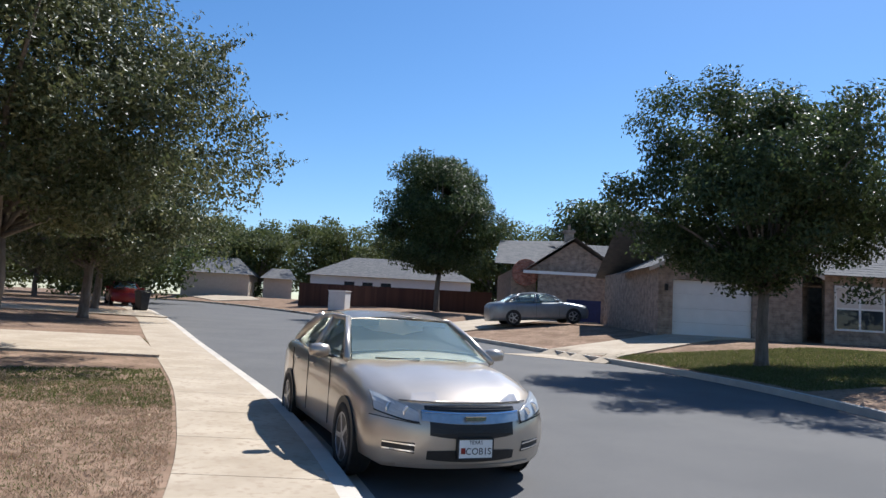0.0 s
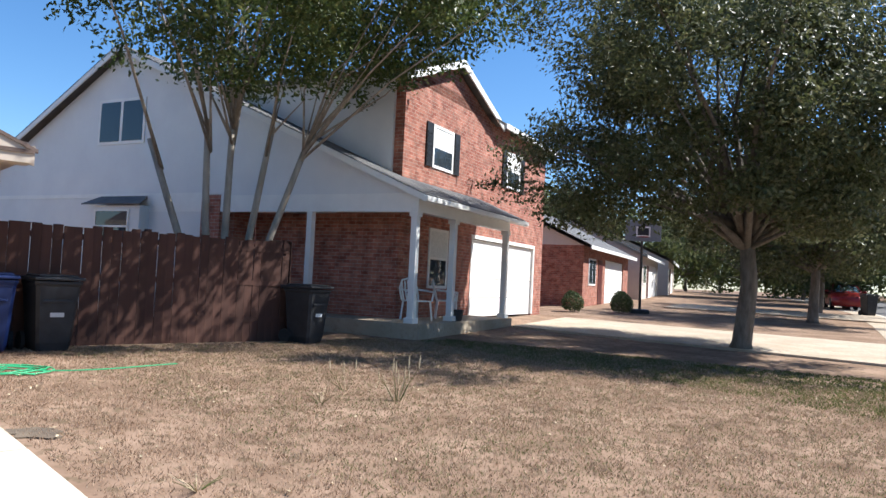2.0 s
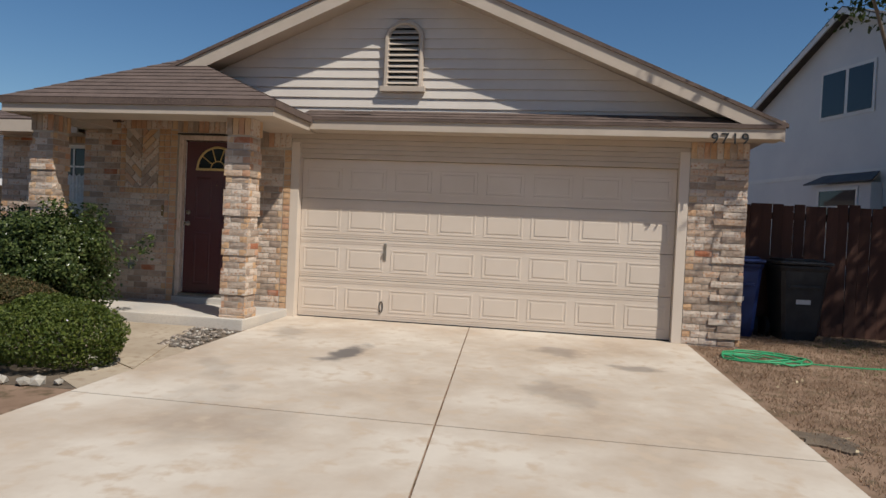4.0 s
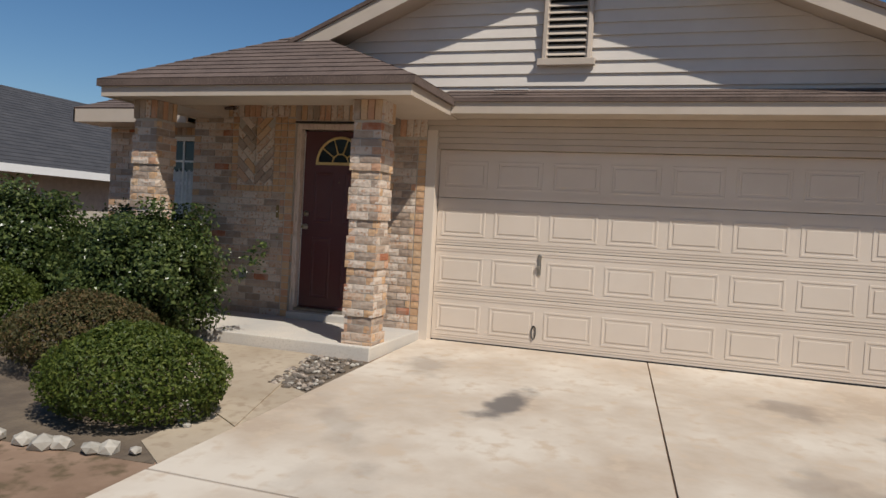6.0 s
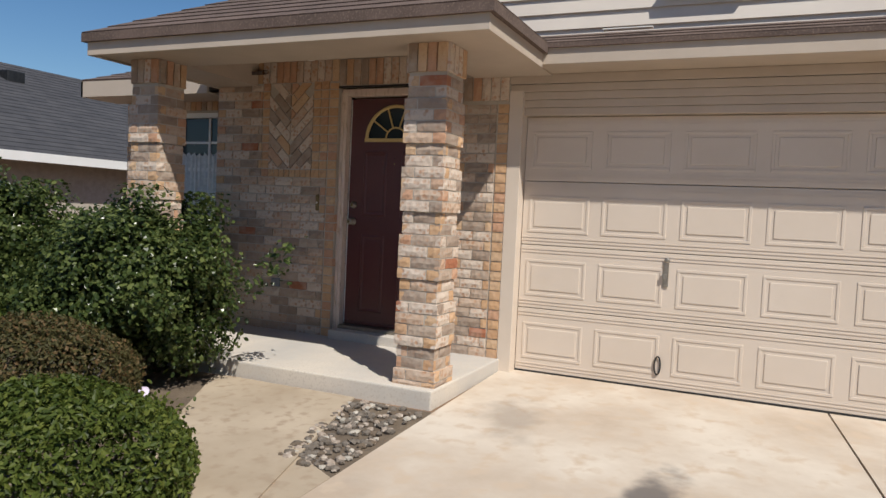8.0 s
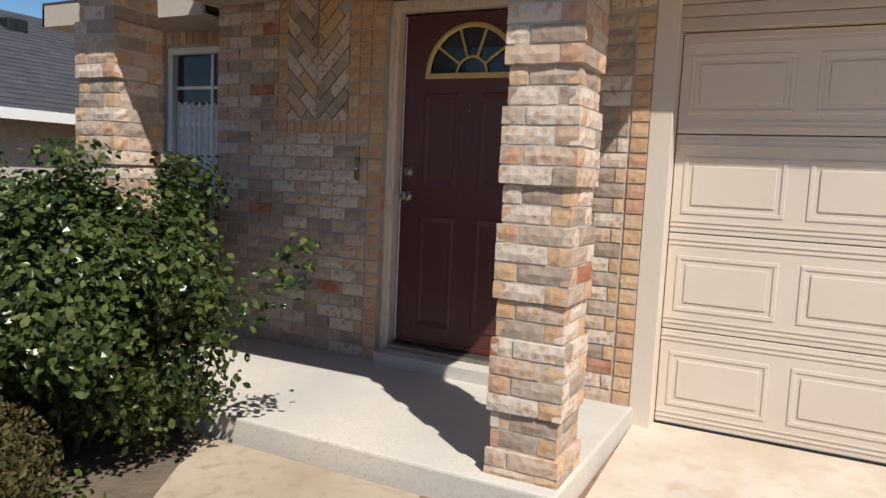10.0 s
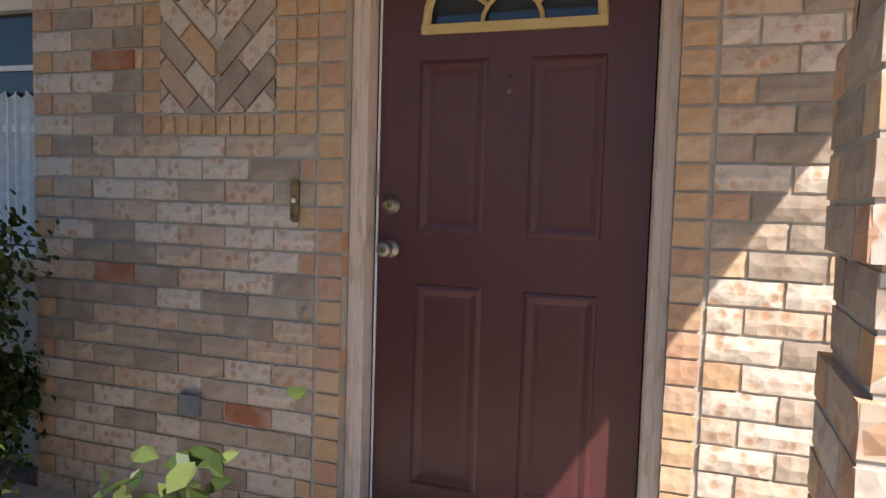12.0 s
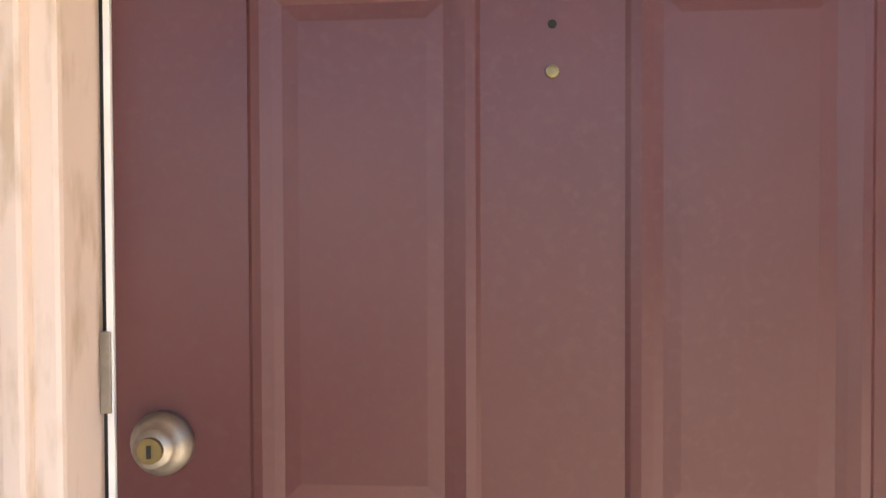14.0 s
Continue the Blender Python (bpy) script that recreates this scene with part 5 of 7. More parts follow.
shrub("dark upright shrub under the window", -10.15, -7.80, 0.72, (0.50, 0.50, 0.66), 24000, "holly_leaf", 0.040, 6, clumps=150, clump_r=0.10)

tree("broad live oak on the lawn", -7.92, 14.3, 5.1, (4.5, 4.7, 3.3), 0.21, 2.6, 130000, "oak_leaf", 0.105, 11, clumps=340, clump_r=0.33, floor=2.7, twigs=420, offset=(0.15, -0.5), shoot_len=0.75)
tree("round street tree in the grass verge", 9.8, 18.0, 4.95, (3.4, 3.4, 3.0), 0.17, 2.2, 90000, "ash_leaf", 0.12, 12, clumps=300, clump_r=0.30, floor=2.1, twigs=60, shoot_len=0.4)
tree("crape myrtle with bare pale stems behind the fence", -14.05, 5.6, 6.55, (3.5, 4.7, 2.0), 0.085, 3.6, 62000, "crape_leaf", 0.105, 13, bark="pale_bark", stems=5, clumps=290, clump_r=0.28, floor=4.75, offset=(2.0, -0.1), twigs=70, leans=((-0.1, -0.4, -0.5, -1.55, 3.7), (0.0, -0.2, 0.0, -0.15, 4.4), (-0.1, -0.25, -0.15, -0.6, 4.2), (0.1, -0.05, 0.3, 0.55, 4.2), (0.0, 0.05, 0.6, 1.25, 4.1)))
tree("round tree beyond the fence", 2.9, 46.0, 6.5, (3.5, 3.5, 4.0), 0.2, 3.0, 90000, "ash_leaf", 0.17, 14, clumps=420, clump_r=0.42, floor=2.8, twigs=60, shoot_len=0.3)
tree("live oak beyond the driveway", -11.5, 27.5, 4.6, (4.4, 4.4, 2.6), 0.2, 2.3, 34000, "oak_leaf", 0.17, 15, clumps=160, clump_r=0.42, floor=2.3)
tree("live oak along the street", -14.5, 36.0, 4.8, (4.6, 4.6, 3.0), 0.2, 2.3, 22000, "oak_leaf", 0.2, 16, clumps=140, clump_r=0.55, floor=2.0)
tree("dark street tree by the pavement", -17.0, 47.0, 5.0, (4.0, 4.0, 4.0), 0.2, 2.0, 20000, "ash_leaf", 0.24, 17, clumps=120, clump_r=0.6, floor=1.2)
rngT = random.Random(4)
for i in range(15):
    px = -34 + i * 4.6
    tree("tree in the distant belt", px + rngT.uniform(-1, 1), 92 + rngT.uniform(-6, 6) - max(0, px) * 0.2, 5.4 + rngT.uniform(-0.8, 1.0), (5.4, 4.6, 5.0), 0.2, 1.8, 9500, "far_leaf", 0.42, 30 + i, clumps=70, clump_r=0.8, floor=0.6, group="distant tree belt")
for i, (px, py) in enumerate(((-20, 59), (-25, 52), (-27, 66), (-32, 72), (-46, 88), (-44, 76), (-52, 66), (-40, 62), (-46, 52), (-38, 44), (-44, 36), (-36, 30), (34, 70), (30, 46), (33, 60), (38, 34))):
    tree("tree closing the view behind the houses", px, py, 5.0, (4.8, 4.6, 4.0), 0.2, 1.8, 5200, "far_leaf", 0.45, 120 + i, clumps=70, clump_r=0.85, floor=0.5, group="trees behind the houses")
for i, (px, py, s) in enumerate(((16.5, 57, 1.0), (20, 60, 1.05), (24.0, 55, 0.9))):
    tree("dark tree behind the roofs", px, py, 6.2 * s, (3.6 * s, 3.6 * s, 3.4 * s), 0.2, 2.5, 9000, "ash_leaf", 0.36, 60 + i, clumps=80, clump_r=0.7, group="trees behind the roofs")
for i, (px, py) in enumerate(((26, 12), (24, -6), (27, 30), (18, -22))):
    tree("street tree out of the way", px, py, 4.6, (3.2, 3.2, 2.8), 0.18, 2.2, 5000, "ash_leaf", 0.35, 80 + i, clumps=70, clump_r=0.7, group="other street trees")


# ---- grass ----
def grass(name, label, n, region, leaf, h, seed, keep, wide=1.0, clump=0.0):
    """Blades over a region; clump: how far they gather in tufts."""
    rng = np.random.default_rng(seed)
    x = rng.uniform(region[0], region[1], n)
    y = rng.uniform(region[2], region[3], n)
    if clump:
        k = rng.integers(0, n // 14, n)
        x, y = x[k] + rng.normal(0, clump, n), y[k] + rng.normal(0, clump, n)
    kw = np.mean([np.interp(y + d, _ky, _kx) for d in (-1.2, -0.4, 0.4, 1.2)], axis=0)
    ke = np.mean([np.interp(y + d, _ey, _ex) for d in (-1.5, -0.5, 0.5, 1.5)], axis=0)
    ok = keep(x, y, kw, ke)
    x, y, kw, ke = x[ok], y[ok], kw[ok], ke[ok]
    rz = -0.30 + 0.022 * np.clip(y - 6, 0, 64)
    z = rz + 0.13 + np.where(x < kw, 0.0148 * np.minimum(kw - x, 12), 0.105 * np.minimum(x - ke, 6))
    k = len(x)
    a = rng.uniform(0, math.tau, k)
    s = rng.uniform(0.4, 1.4, k) * h
    wd = rng.uniform(0.004, 0.008, k) * wide
    v = np.empty((k, 3, 3))
    v[:, 0] = np.stack([x - wd * np.cos(a), y - wd * np.sin(a), z - 0.005], 1)
    v[:, 1] = np.stack([x + wd * np.cos(a), y + wd * np.sin(a), z - 0.005], 1)
    v[:, 2] = np.stack([x + rng.normal(0, 0.7, k) * s, y + rng.normal(0, 0.7, k) * s, z + s], 1)
    ob = new(name, pydata(name, v.reshape(-1, 3), np.arange(k * 3).reshape(k, 3), leaf))
    return tagged(ob, label, "grass", kind="stuff")


def on_lawn(x, y, kw, ke):
    d = y - 0.42 * (x + 11)
    return (x < kw - 1.47) & (y > 0.40 + 0.03 * (x + 10.84) + 0.06) & ~((x > -13) & (d > 9.6) & (d < 13.6)) & ~((x < -11.6) & (y > 8))


grass("grass_dry", "short dry brown lawn grass", 230000, (-12.3, -1.0, 0.4, 10.5), "grass_blade", 0.026, 1, on_lawn, 0.8, 0.05)
grass("grass_olive", "thin olive tufts in the dry lawn", 60000, (-12.3, -2.0, 2.0, 11.0), "green_blade", 0.022, 4, on_lawn, 0.8, 0.12)
grass("grass_shaded", "thin green grass under the tree", 130000, (-14, -2.0, 8.5, 19.0), "green_blade", 0.028, 2, on_lawn, 1.8, 0.08)
grass("grass_verge", "green verge grass across the street", 120000, (6.5, 16, 14, 24), "green_blade", 0.05, 3, lambda x, y, kw, ke: (x > ke + 0.3) & ~(y > 21.5 - 0.12 * (x - 7)), 2.4)


# ---- house next door, turned with the street ----
NB = pose(-11.98, 8.52, 0.0, 0, 0, 21)           # local: x out of its front, y along it
nh = thing("neighbour_house", "two-storey red brick house with white siding and a deep porch", "house", NB)
for r in ((-1.25, -1.0, 1.05, 4.9, 0.25, 6.05), (-1.25, -1.0, 9.75, 10.6, 0.25, 5.8), (-1.25, -1.0, 4.9, 9.75, 2.45, 5.8)):
    part("wall_front", boxes(r), "red_brick", nh, "mottled red brick front wall")
part("wall_return", boxes((-2.7, -1.25, 1.05, 1.3, 0.25, 6.0)), "red_brick", nh)
part("wall_far", boxes((-13.5, -1.25, 10.35, 10.6, 0.2, 5.8)), "red_brick", nh)
part("porch_wall", boxes((-5.4, -5.15, 0.3, 1.05, 0.25, 2.7), (-5.15, -2.7, 1.08, 1.3, 0.25, 2.7)), "red_brick", nh, "shaded brick wall under the porch roof")
part("wall_side", boxes((-15.6, -8.9, 0.0, 0.22, 0.0, 3.05), (-8.9, -5.4, 0.0, 0.22, 0.0, 3.05)), "white_siding", nh)
part("corner_brick", boxes((-5.9, -5.3, -0.03, 0.3, 0.0, 3.02)), "red_brick", nh)
part("gable", poly(B(), [(-15.6, 0.0, 3.02), (0.05, 0.0, 2.98), (-8.9, 0.0, 6.85)], depth=(0, 0.2, 0)), "white_siding", nh, "tall white siding gable")
part("porch_band", boxes((-8.0, 0.06, -0.02, 0.16, 2.62, 3.0), (-0.10, 0.06, 0.16, 4.95, 2.62, 2.86)), "white", nh, "white beam over the porch posts")
part("string_course", boxes((-15.7, -5.9, -0.02, 0.0, 2.98, 3.08)), "white", nh)
bm = B()
roof_face(bm, (0.32, -0.3, 2.95), (0.32, 5.4, 2.95), (-2.3, -0.3, 4.08), (-2.3, 5.4, 4.08), 14)
part("lower_roof", bm, "shingle_grey", nh, "grey shingle lower roof")
bm = B()
roof_face(bm, (-2.3, -0.3, 4.08), (-2.3, 1.2, 4.08), (-8.9, -0.3, 6.95), (-8.9, 1.2, 6.95), 26)
part("lower_roof", bm, "shingle_grey", nh, "grey shingle lower roof")
bm = B()
roof_face(bm, (-15.8, -0.3, 3.1), (-15.8, 1.2, 3.1), (-8.9, -0.3, 6.95), (-8.9, 1.2, 6.95), 26)
part("lower_roof", bm, "shingle_grey", nh, "grey shingle lower roof")
part("rake", poly(B(), [(-8.9, -0.3, 6.93), (0.34, -0.3, 2.93), (0.34, -0.3, 2.80), (-8.9, -0.3, 6.78)], depth=(0, 0.04, 0)), "white", nh)
part("rake", poly(B(), [(-8.9, -0.3, 6.93), (-15.8, -0.3, 3.08), (-15.8, -0.3, 2.95), (-8.9, -0.3, 6.78)], depth=(0, 0.04, 0)), "white", nh)
part("gutter", boxes((0.30, 0.42, -0.3, 5.4, 2.80, 2.915), bevel=0.02), "white", nh, "white eaves gutter")
part("porch_ceiling", boxes((-5.2, 0.3, 0.16, 4.95, 2.86, 2.88)), "white", nh)
part("upper_side", boxes((-8.2, -1.25, 0.98, 1.15, 3.3, 5.9)), "white_siding", nh, "pale siding of the upper storey")
bm = B()
roof_face(bm, (-0.75, 0.75, 5.80), (-12.5, 0.75, 5.80), (-0.75, 3.45, 6.85), (-12.5, 3.45, 6.85), 14)
part("upper_roof", bm, "shingle_grey", nh)
bm = B()
roof_face(bm, (-0.75, 6.2, 5.75), (-12.5, 6.2, 5.75), (-0.75, 3.45, 6.85), (-12.5, 3.45, 6.85), 14)
part("upper_roof", bm, "shingle_grey", nh)
bm = B()
roof_face(bm, (-0.7, 5.6, 5.82), (-0.7, 10.9, 5.82), (-6.5, 5.6, 7.9), (-6.5, 10.9, 7.9), 18)
part("upper_roof", bm, "shingle_grey", nh)
part("gable_brick", poly(B(), [(-1.0, 1.05, 5.78), (-1.0, 5.9, 5.78), (-1.0, 3.45, 6.68)], depth=(-0.2, 0, 0)), "red_brick", nh)
for s, ye in ((1, 6.25), (-1, 0.7)):
    part("gable_rake", poly(B(), [(-0.74, 3.45, 6.86), (-0.74, ye, 5.76), (-0.74, ye, 5.60), (-0.74, 3.45, 6.66)], depth=(-0.04, 0, 0)), "white", nh)
part("upper_fascia", boxes((-0.72, -0.66, 6.2, 10.9, 5.68, 5.83)), "white", nh)


def nb_window(y0, y1, z0, z1, shutters=True):
    w = part("window", boxes((-1.02, -0.97, y0, y0 + 0.07, z0, z1), (-1.02, -0.97, y1 - 0.07, y1, z0, z1), (-1.02, -0.97, y0 + 0.07, y1 - 0.07, z0, z0 + 0.07), (-1.02, -0.97, y0 + 0.07, y1 - 0.07, z1 - 0.07, z1), (-1.01, -0.975, y0 + 0.07, y1 - 0.07, (z0 + z1) / 2 - 0.03, (z0 + z1) / 2 + 0.03)), "white", nh)
    part("pane", boxes((-0.995, -0.985, y0 + 0.07, y1 - 0.07, z0 + 0.07, z1 - 0.07)), "glass", w)
    part("blind", boxes((-0.984, -0.98, y0 + 0.07, y1 - 0.07, (z0 + z1) / 2 + 0.03, z1 - 0.07)), "curtain", w)
    if shutters:
        for a in (y0 - 0.34, y1 + 0.04):
            part("shutter", boxes((-1.0, -0.96, a, a + 0.30, z0, z1), *[(-0.96, -0.95, a + 0.03, a + 0.27, z0 + 0.08 + i * 0.1, z0 + 0.13 + i * 0.1) for i in range(int((z1 - z0 - 0.15) / 0.1))]), "dark_metal", w)


nb_window(2.4, 3.5, 3.95, 5.0)
nb_window(7.1, 8.2, 4.1, 5.2)
nb_window(2.45, 3.45, 1.05, 2.5, False)
for y in (0.0, 1.75, 4.85):
    post = part("porch_post", boxes((-0.07, 0.07, y - 0.07, y + 0.07, 0.36, 2.63), bevel=0.01), "white", nh)
    part("base", boxes((-0.11, 0.11, y - 0.11, y + 0.11, 0.33, 0.47), bevel=0.01), "white", post)
    part("cap", boxes((-0.10, 0.10, y - 0.10, y + 0.10, 2.52, 2.62), bevel=0.01), "white", post)
post = part("porch_post", boxes((-2.74, -2.60, -0.02, 0.12, 0.36, 2.63), bevel=0.01), "white", nh)
part("porch_floor", boxes((-5.3, 0.25, -0.12, 4.9, 0.0, 0.36), bevel=0.01), "walk", nh, "pale concrete porch floor")
gdr = part("garage_door", boxes(*[(-1.12, -1.06, 4.96, 9.7, 0.30 + i * 0.53, 0.82 + i * 0.53) for i in range(4)], bevel=0.006), "white", nh, "white sectional garage door")
part("garage_trim", boxes((-1.1, -0.98, 4.86, 4.96, 0.3, 2.45), (-1.1, -0.98, 9.70, 9.80, 0.3, 2.45), (-1.1, -0.98, 4.86, 9.80, 2.43, 2.53)), "white", nh)
bay = part("side_window", boxes((-9.6, -7.7, -0.30, 0.0, 1.7, 2.75)), "white_siding", nh, "shallow bay window")
part("bay_roof", poly(B(), [(-9.75, -0.42, 2.76), (-7.55, -0.42, 2.76), (-7.8, 0.0, 3.0), (-9.5, 0.0, 3.0)], depth=(0, 0, 0.03)), "shingle_grey", bay)
part("pane", boxes((-9.3, -8.1, -0.315, -0.3, 1.85, 2.6)), "glass", bay)
part("frame_bars", boxes((-9.35, -8.05, -0.33, -0.30, 2.6, 2.66), (-9.35, -9.29, -0.33, -0.30, 1.8, 2.6), (-8.11, -8.05, -0.33, -0.30, 1.8, 2.6), (-9.29, -8.11, -0.33, -0.30, 2.19, 2.24)), "white", bay)
w2 = part("gable_window", boxes((-9.80, -8.05, -0.03, 0.0, 4.38, 5.58)), "white", nh)
part("pane", boxes((-9.72, -8.98, -0.04, -0.03, 4.46, 5.50), (-8.87, -8.13, -0.04, -0.03, 4.46, 5.50)), "glass", w2)


def resin_chair(m):
    c = thing("resin_chair", "white moulded plastic armchair on the porch", "chair", m, group="porch chairs")
    part("seat", boxes((-0.24, 0.24, -0.24, 0.24, 0.40, 0.43), bevel=0.01), "white", c)
    for sx in (-1, 1):
        for sy in (-1, 1):
            bm = tube(B(), [(0.25 * sx, 0.24 * sy, 0), (0.21 * sx, 0.21 * sy, 0.41)], 0.022, 6)
            part("leg", bm, "white", c)
    for sy in (-1, 1):
        bm = tube(B(), [(0.22, 0.25 * sy, 0.42), (0.24, 0.28 * sy, 0.62), (0.0, 0.29 * sy, 0.64), (-0.24, 0.26 * sy, 0.66)], 0.022, 6)
        part("armrest", bm, "white", c)
    for i in range(5):
        y = -0.18 + 0.09 * i
        part("back_slat", tube(B(), [(-0.23, y, 0.43), (-0.30, y * 1.05, 0.66), (-0.34, y * 0.9, 0.86 - abs(y) * 0.3)], 0.020, 5), "white", c)
    part("back_rim", tube(B(), [(-0.23, -0.24, 0.43), (-0.30, -0.26, 0.68), (-0.34, -0.16, 0.86), (-0.35, 0, 0.90), (-0.34, 0.16, 0.86), (-0.30, 0.26, 0.68), (-0.23, 0.24, 0.43)], 0.022, 6), "white", c)
    return c


ch = resin_chair(NB @ pose(-0.55, 1.2, 0.36, 0, 0, -20))
copy_thing(ch, NB @ pose(-0.5, 2.55, 0.36, 0, 0, 30))
pot = solid("flower_pot", lathe(B(), [(0.10, 0), (0.14, 0.22), (0.15, 0.25), (0.13, 0.25), (0.12, 0.2)], 16), "bin", "small dark flower pot on the porch edge", "flower pot", NB @ pose(0.1, 1.95, 0.36))
flat("neighbour_driveway", [(-13.2, 12.9), (-4.6, 14.6), (-6.7, 19.6), (-15.0, 17.3)], "walk", "pale concrete driveway next door", "driveway", lift=0.05, cells=14)

# more houses along the same side
def side_house(m, label, door_y=1.0, w=10.0, deep=9.0, h=2.6, brick="red_brick", grp="houses along the street"):
    """One-storey house: front at x = 0, garage gable forward."""
    t = thing("house", label, "house", m, group=grp)
    part("wall", boxes((-deep, -deep + 0.2, 0, w, -0.4, h), (-deep + 0.2, 0, 0, 0.2, -0.4, h), (-deep + 0.2, 0, w - 0.2, w, -0.4, h), (-0.2, 0, 0.2, w * 0.42, -0.4, h), (-0.2, 0, w * 0.42 + 4.9, w - 0.2, -0.4, h), (-0.2, 0, w * 0.42, w * 0.42 + 4.9, 2.2, h)), brick, t)
    bm = B()
    roof_face(bm, (0.4, -0.4, h), (0.4, w + 0.4, h), (-deep / 2, -0.4, h + 2.3), (-deep / 2, w + 0.4, h + 2.3), 16)
    roof_face(bm, (-deep - 0.4, -0.4, h), (-deep - 0.4, w + 0.4, h), (-deep / 2, -0.4, h + 2.3), (-deep / 2, w + 0.4, h + 2.3), 16)
    part("roof", bm, "shingle_grey", t)
    for ye in (0.0, w - 0.15):
        part("gable", poly(B(), [(-deep, ye, h), (0, ye, h), (-deep / 2, ye, h + 2.1)], depth=(0, 0.15, 0)), "siding", t)
    part("fascia", boxes((0.38, 0.42, -0.4, w + 0.4, h - 0.16, h)), "white", t)
    part("garage_door", boxes(*[(-0.12, -0.06, w * 0.42 + 0.03, w * 0.42 + 4.87, 0.02 + i * 0.54, 0.55 + i * 0.54) for i in range(4)], bevel=0.006), "white", t)
    wd = part("window", boxes((-0.02, 0.03, 1.0, 2.4, 0.9, 2.1)), "white", t)
    part("pane", boxes((0.03, 0.04, 1.08, 1.66, 0.98, 2.02), (0.03, 0.04, 1.74, 2.32, 0.98, 2.02)), "glass", wd)
    part("front_door", boxes((-0.03, 0.03, 3.0, 3.9, 0.05, 2.1), bevel=0.01), "door", t)
    return t


side_house(pose(-19.6, 24.2, land(-19.6, 26), 0, 0, 24), "red brick house with a white garage door behind trees", w=11)
side_house(pose(-24.6, 36.4, land(-24, 38), 0, 0, 26), "pale brick house farther along the street", brick="siding")
side_house(pose(-30.0, 48.5, land(-30, 50), 0, 0, 28), "pale house with a white garage door in the distance", brick="siding")
flat("driveway_far", [(-18.6, 29.0), (-9.6, 31.5), (-11.0, 36.0), (-20.5, 34.0)], "walk", "pale driveway farther along", "driveway", lift=0.06, cells=14)
# entry canopy and shrubs
for i, (px, py) in enumerate(((-17.3, 20.6), (-16.4, 22.4), (-17.9, 24.6))):
    shrub("small clipped dark shrub by a house", px, py, 0.35, (0.42, 0.42, 0.40), 1800, "ash_leaf", 0.07, 200 + i)

hoop = thing("basketball_hoop", "portable basketball hoop with a grey backboard", "basketball hoop", pose(-16.2, 23.3, land(-16.2, 23.3), 0, 0, -52))
part("pole", tube(B(), [(0, 0, 0), (0, 0, 2.9), (0.35, 0, 3.1)], 0.05, 8), "dark_metal", hoop)
part("base", boxes((-0.6, 0.2, -0.35, 0.35, 0, 0.16), bevel=0.04), "bin", hoop)
bb = part("backboard", boxes((0.36, 0.40, -0.66, 0.66, 2.75, 3.55), bevel=0.01), "grey_plastic", hoop)
part("target_square", boxes((0.40, 0.405, -0.26, 0.26, 2.92, 3.3)), "white", bb)
part("target_inner", boxes((0.405, 0.409, -0.21, 0.21, 2.97, 3.25)), "bin", bb)
bm = tube(B(), [(0.62 + 0.22 * math.cos(a), 0.22 * math.sin(a), 2.9) for a in [math.tau * i / 16 for i in range(17)]], 0.01, 5)
part("rim", bm, "red_paint", hoop)

# ---- stained fence ----
fence = thing("fence", "dark brown stained board fence between the houses", "fence")
random.seed(8)
fdata = [finish("board", boxes((-0.01, 0.01, -0.069, 0.069, 0.02, 1.80 + 0.02 * k), bevel=0.0), "fence") for k in range(3)]
p0, p1 = Vector((-12.45, 1.02)), Vector((-12.55, 6.0))
nb = 35
for i in range(nb):
    q = p0.lerp(p1, (i + 0.5) / nb)
    ob = new("board", random.choice(fdata))
    ob.parent = fence
    ob.matrix_local = pose(q.x + random.uniform(-0.004, 0.004), q.y, land(q.x, q.y) - 0.02, random.uniform(-0.5, 0.5), 0, 1)
for i in range(20):
    ob = new("board", random.choice(fdata))
    ob.parent = fence
    ob.matrix_local = pose(-12.62 - i * 0.143, 6.05, land(-12.6, 5.8) - 0.02, 0, 0, 90)
for z in (0.35, 1.0, 1.6):
    part("rail", boxes((-12.56, -12.52, 1.05, 5.95, z, z + 0.09)), "fence", fence)
for y in (1.1, 3.4, 5.9):
    part("post", boxes((-12.66, -12.57, y, y + 0.09, -0.2, 1.85)), "fence", fence)


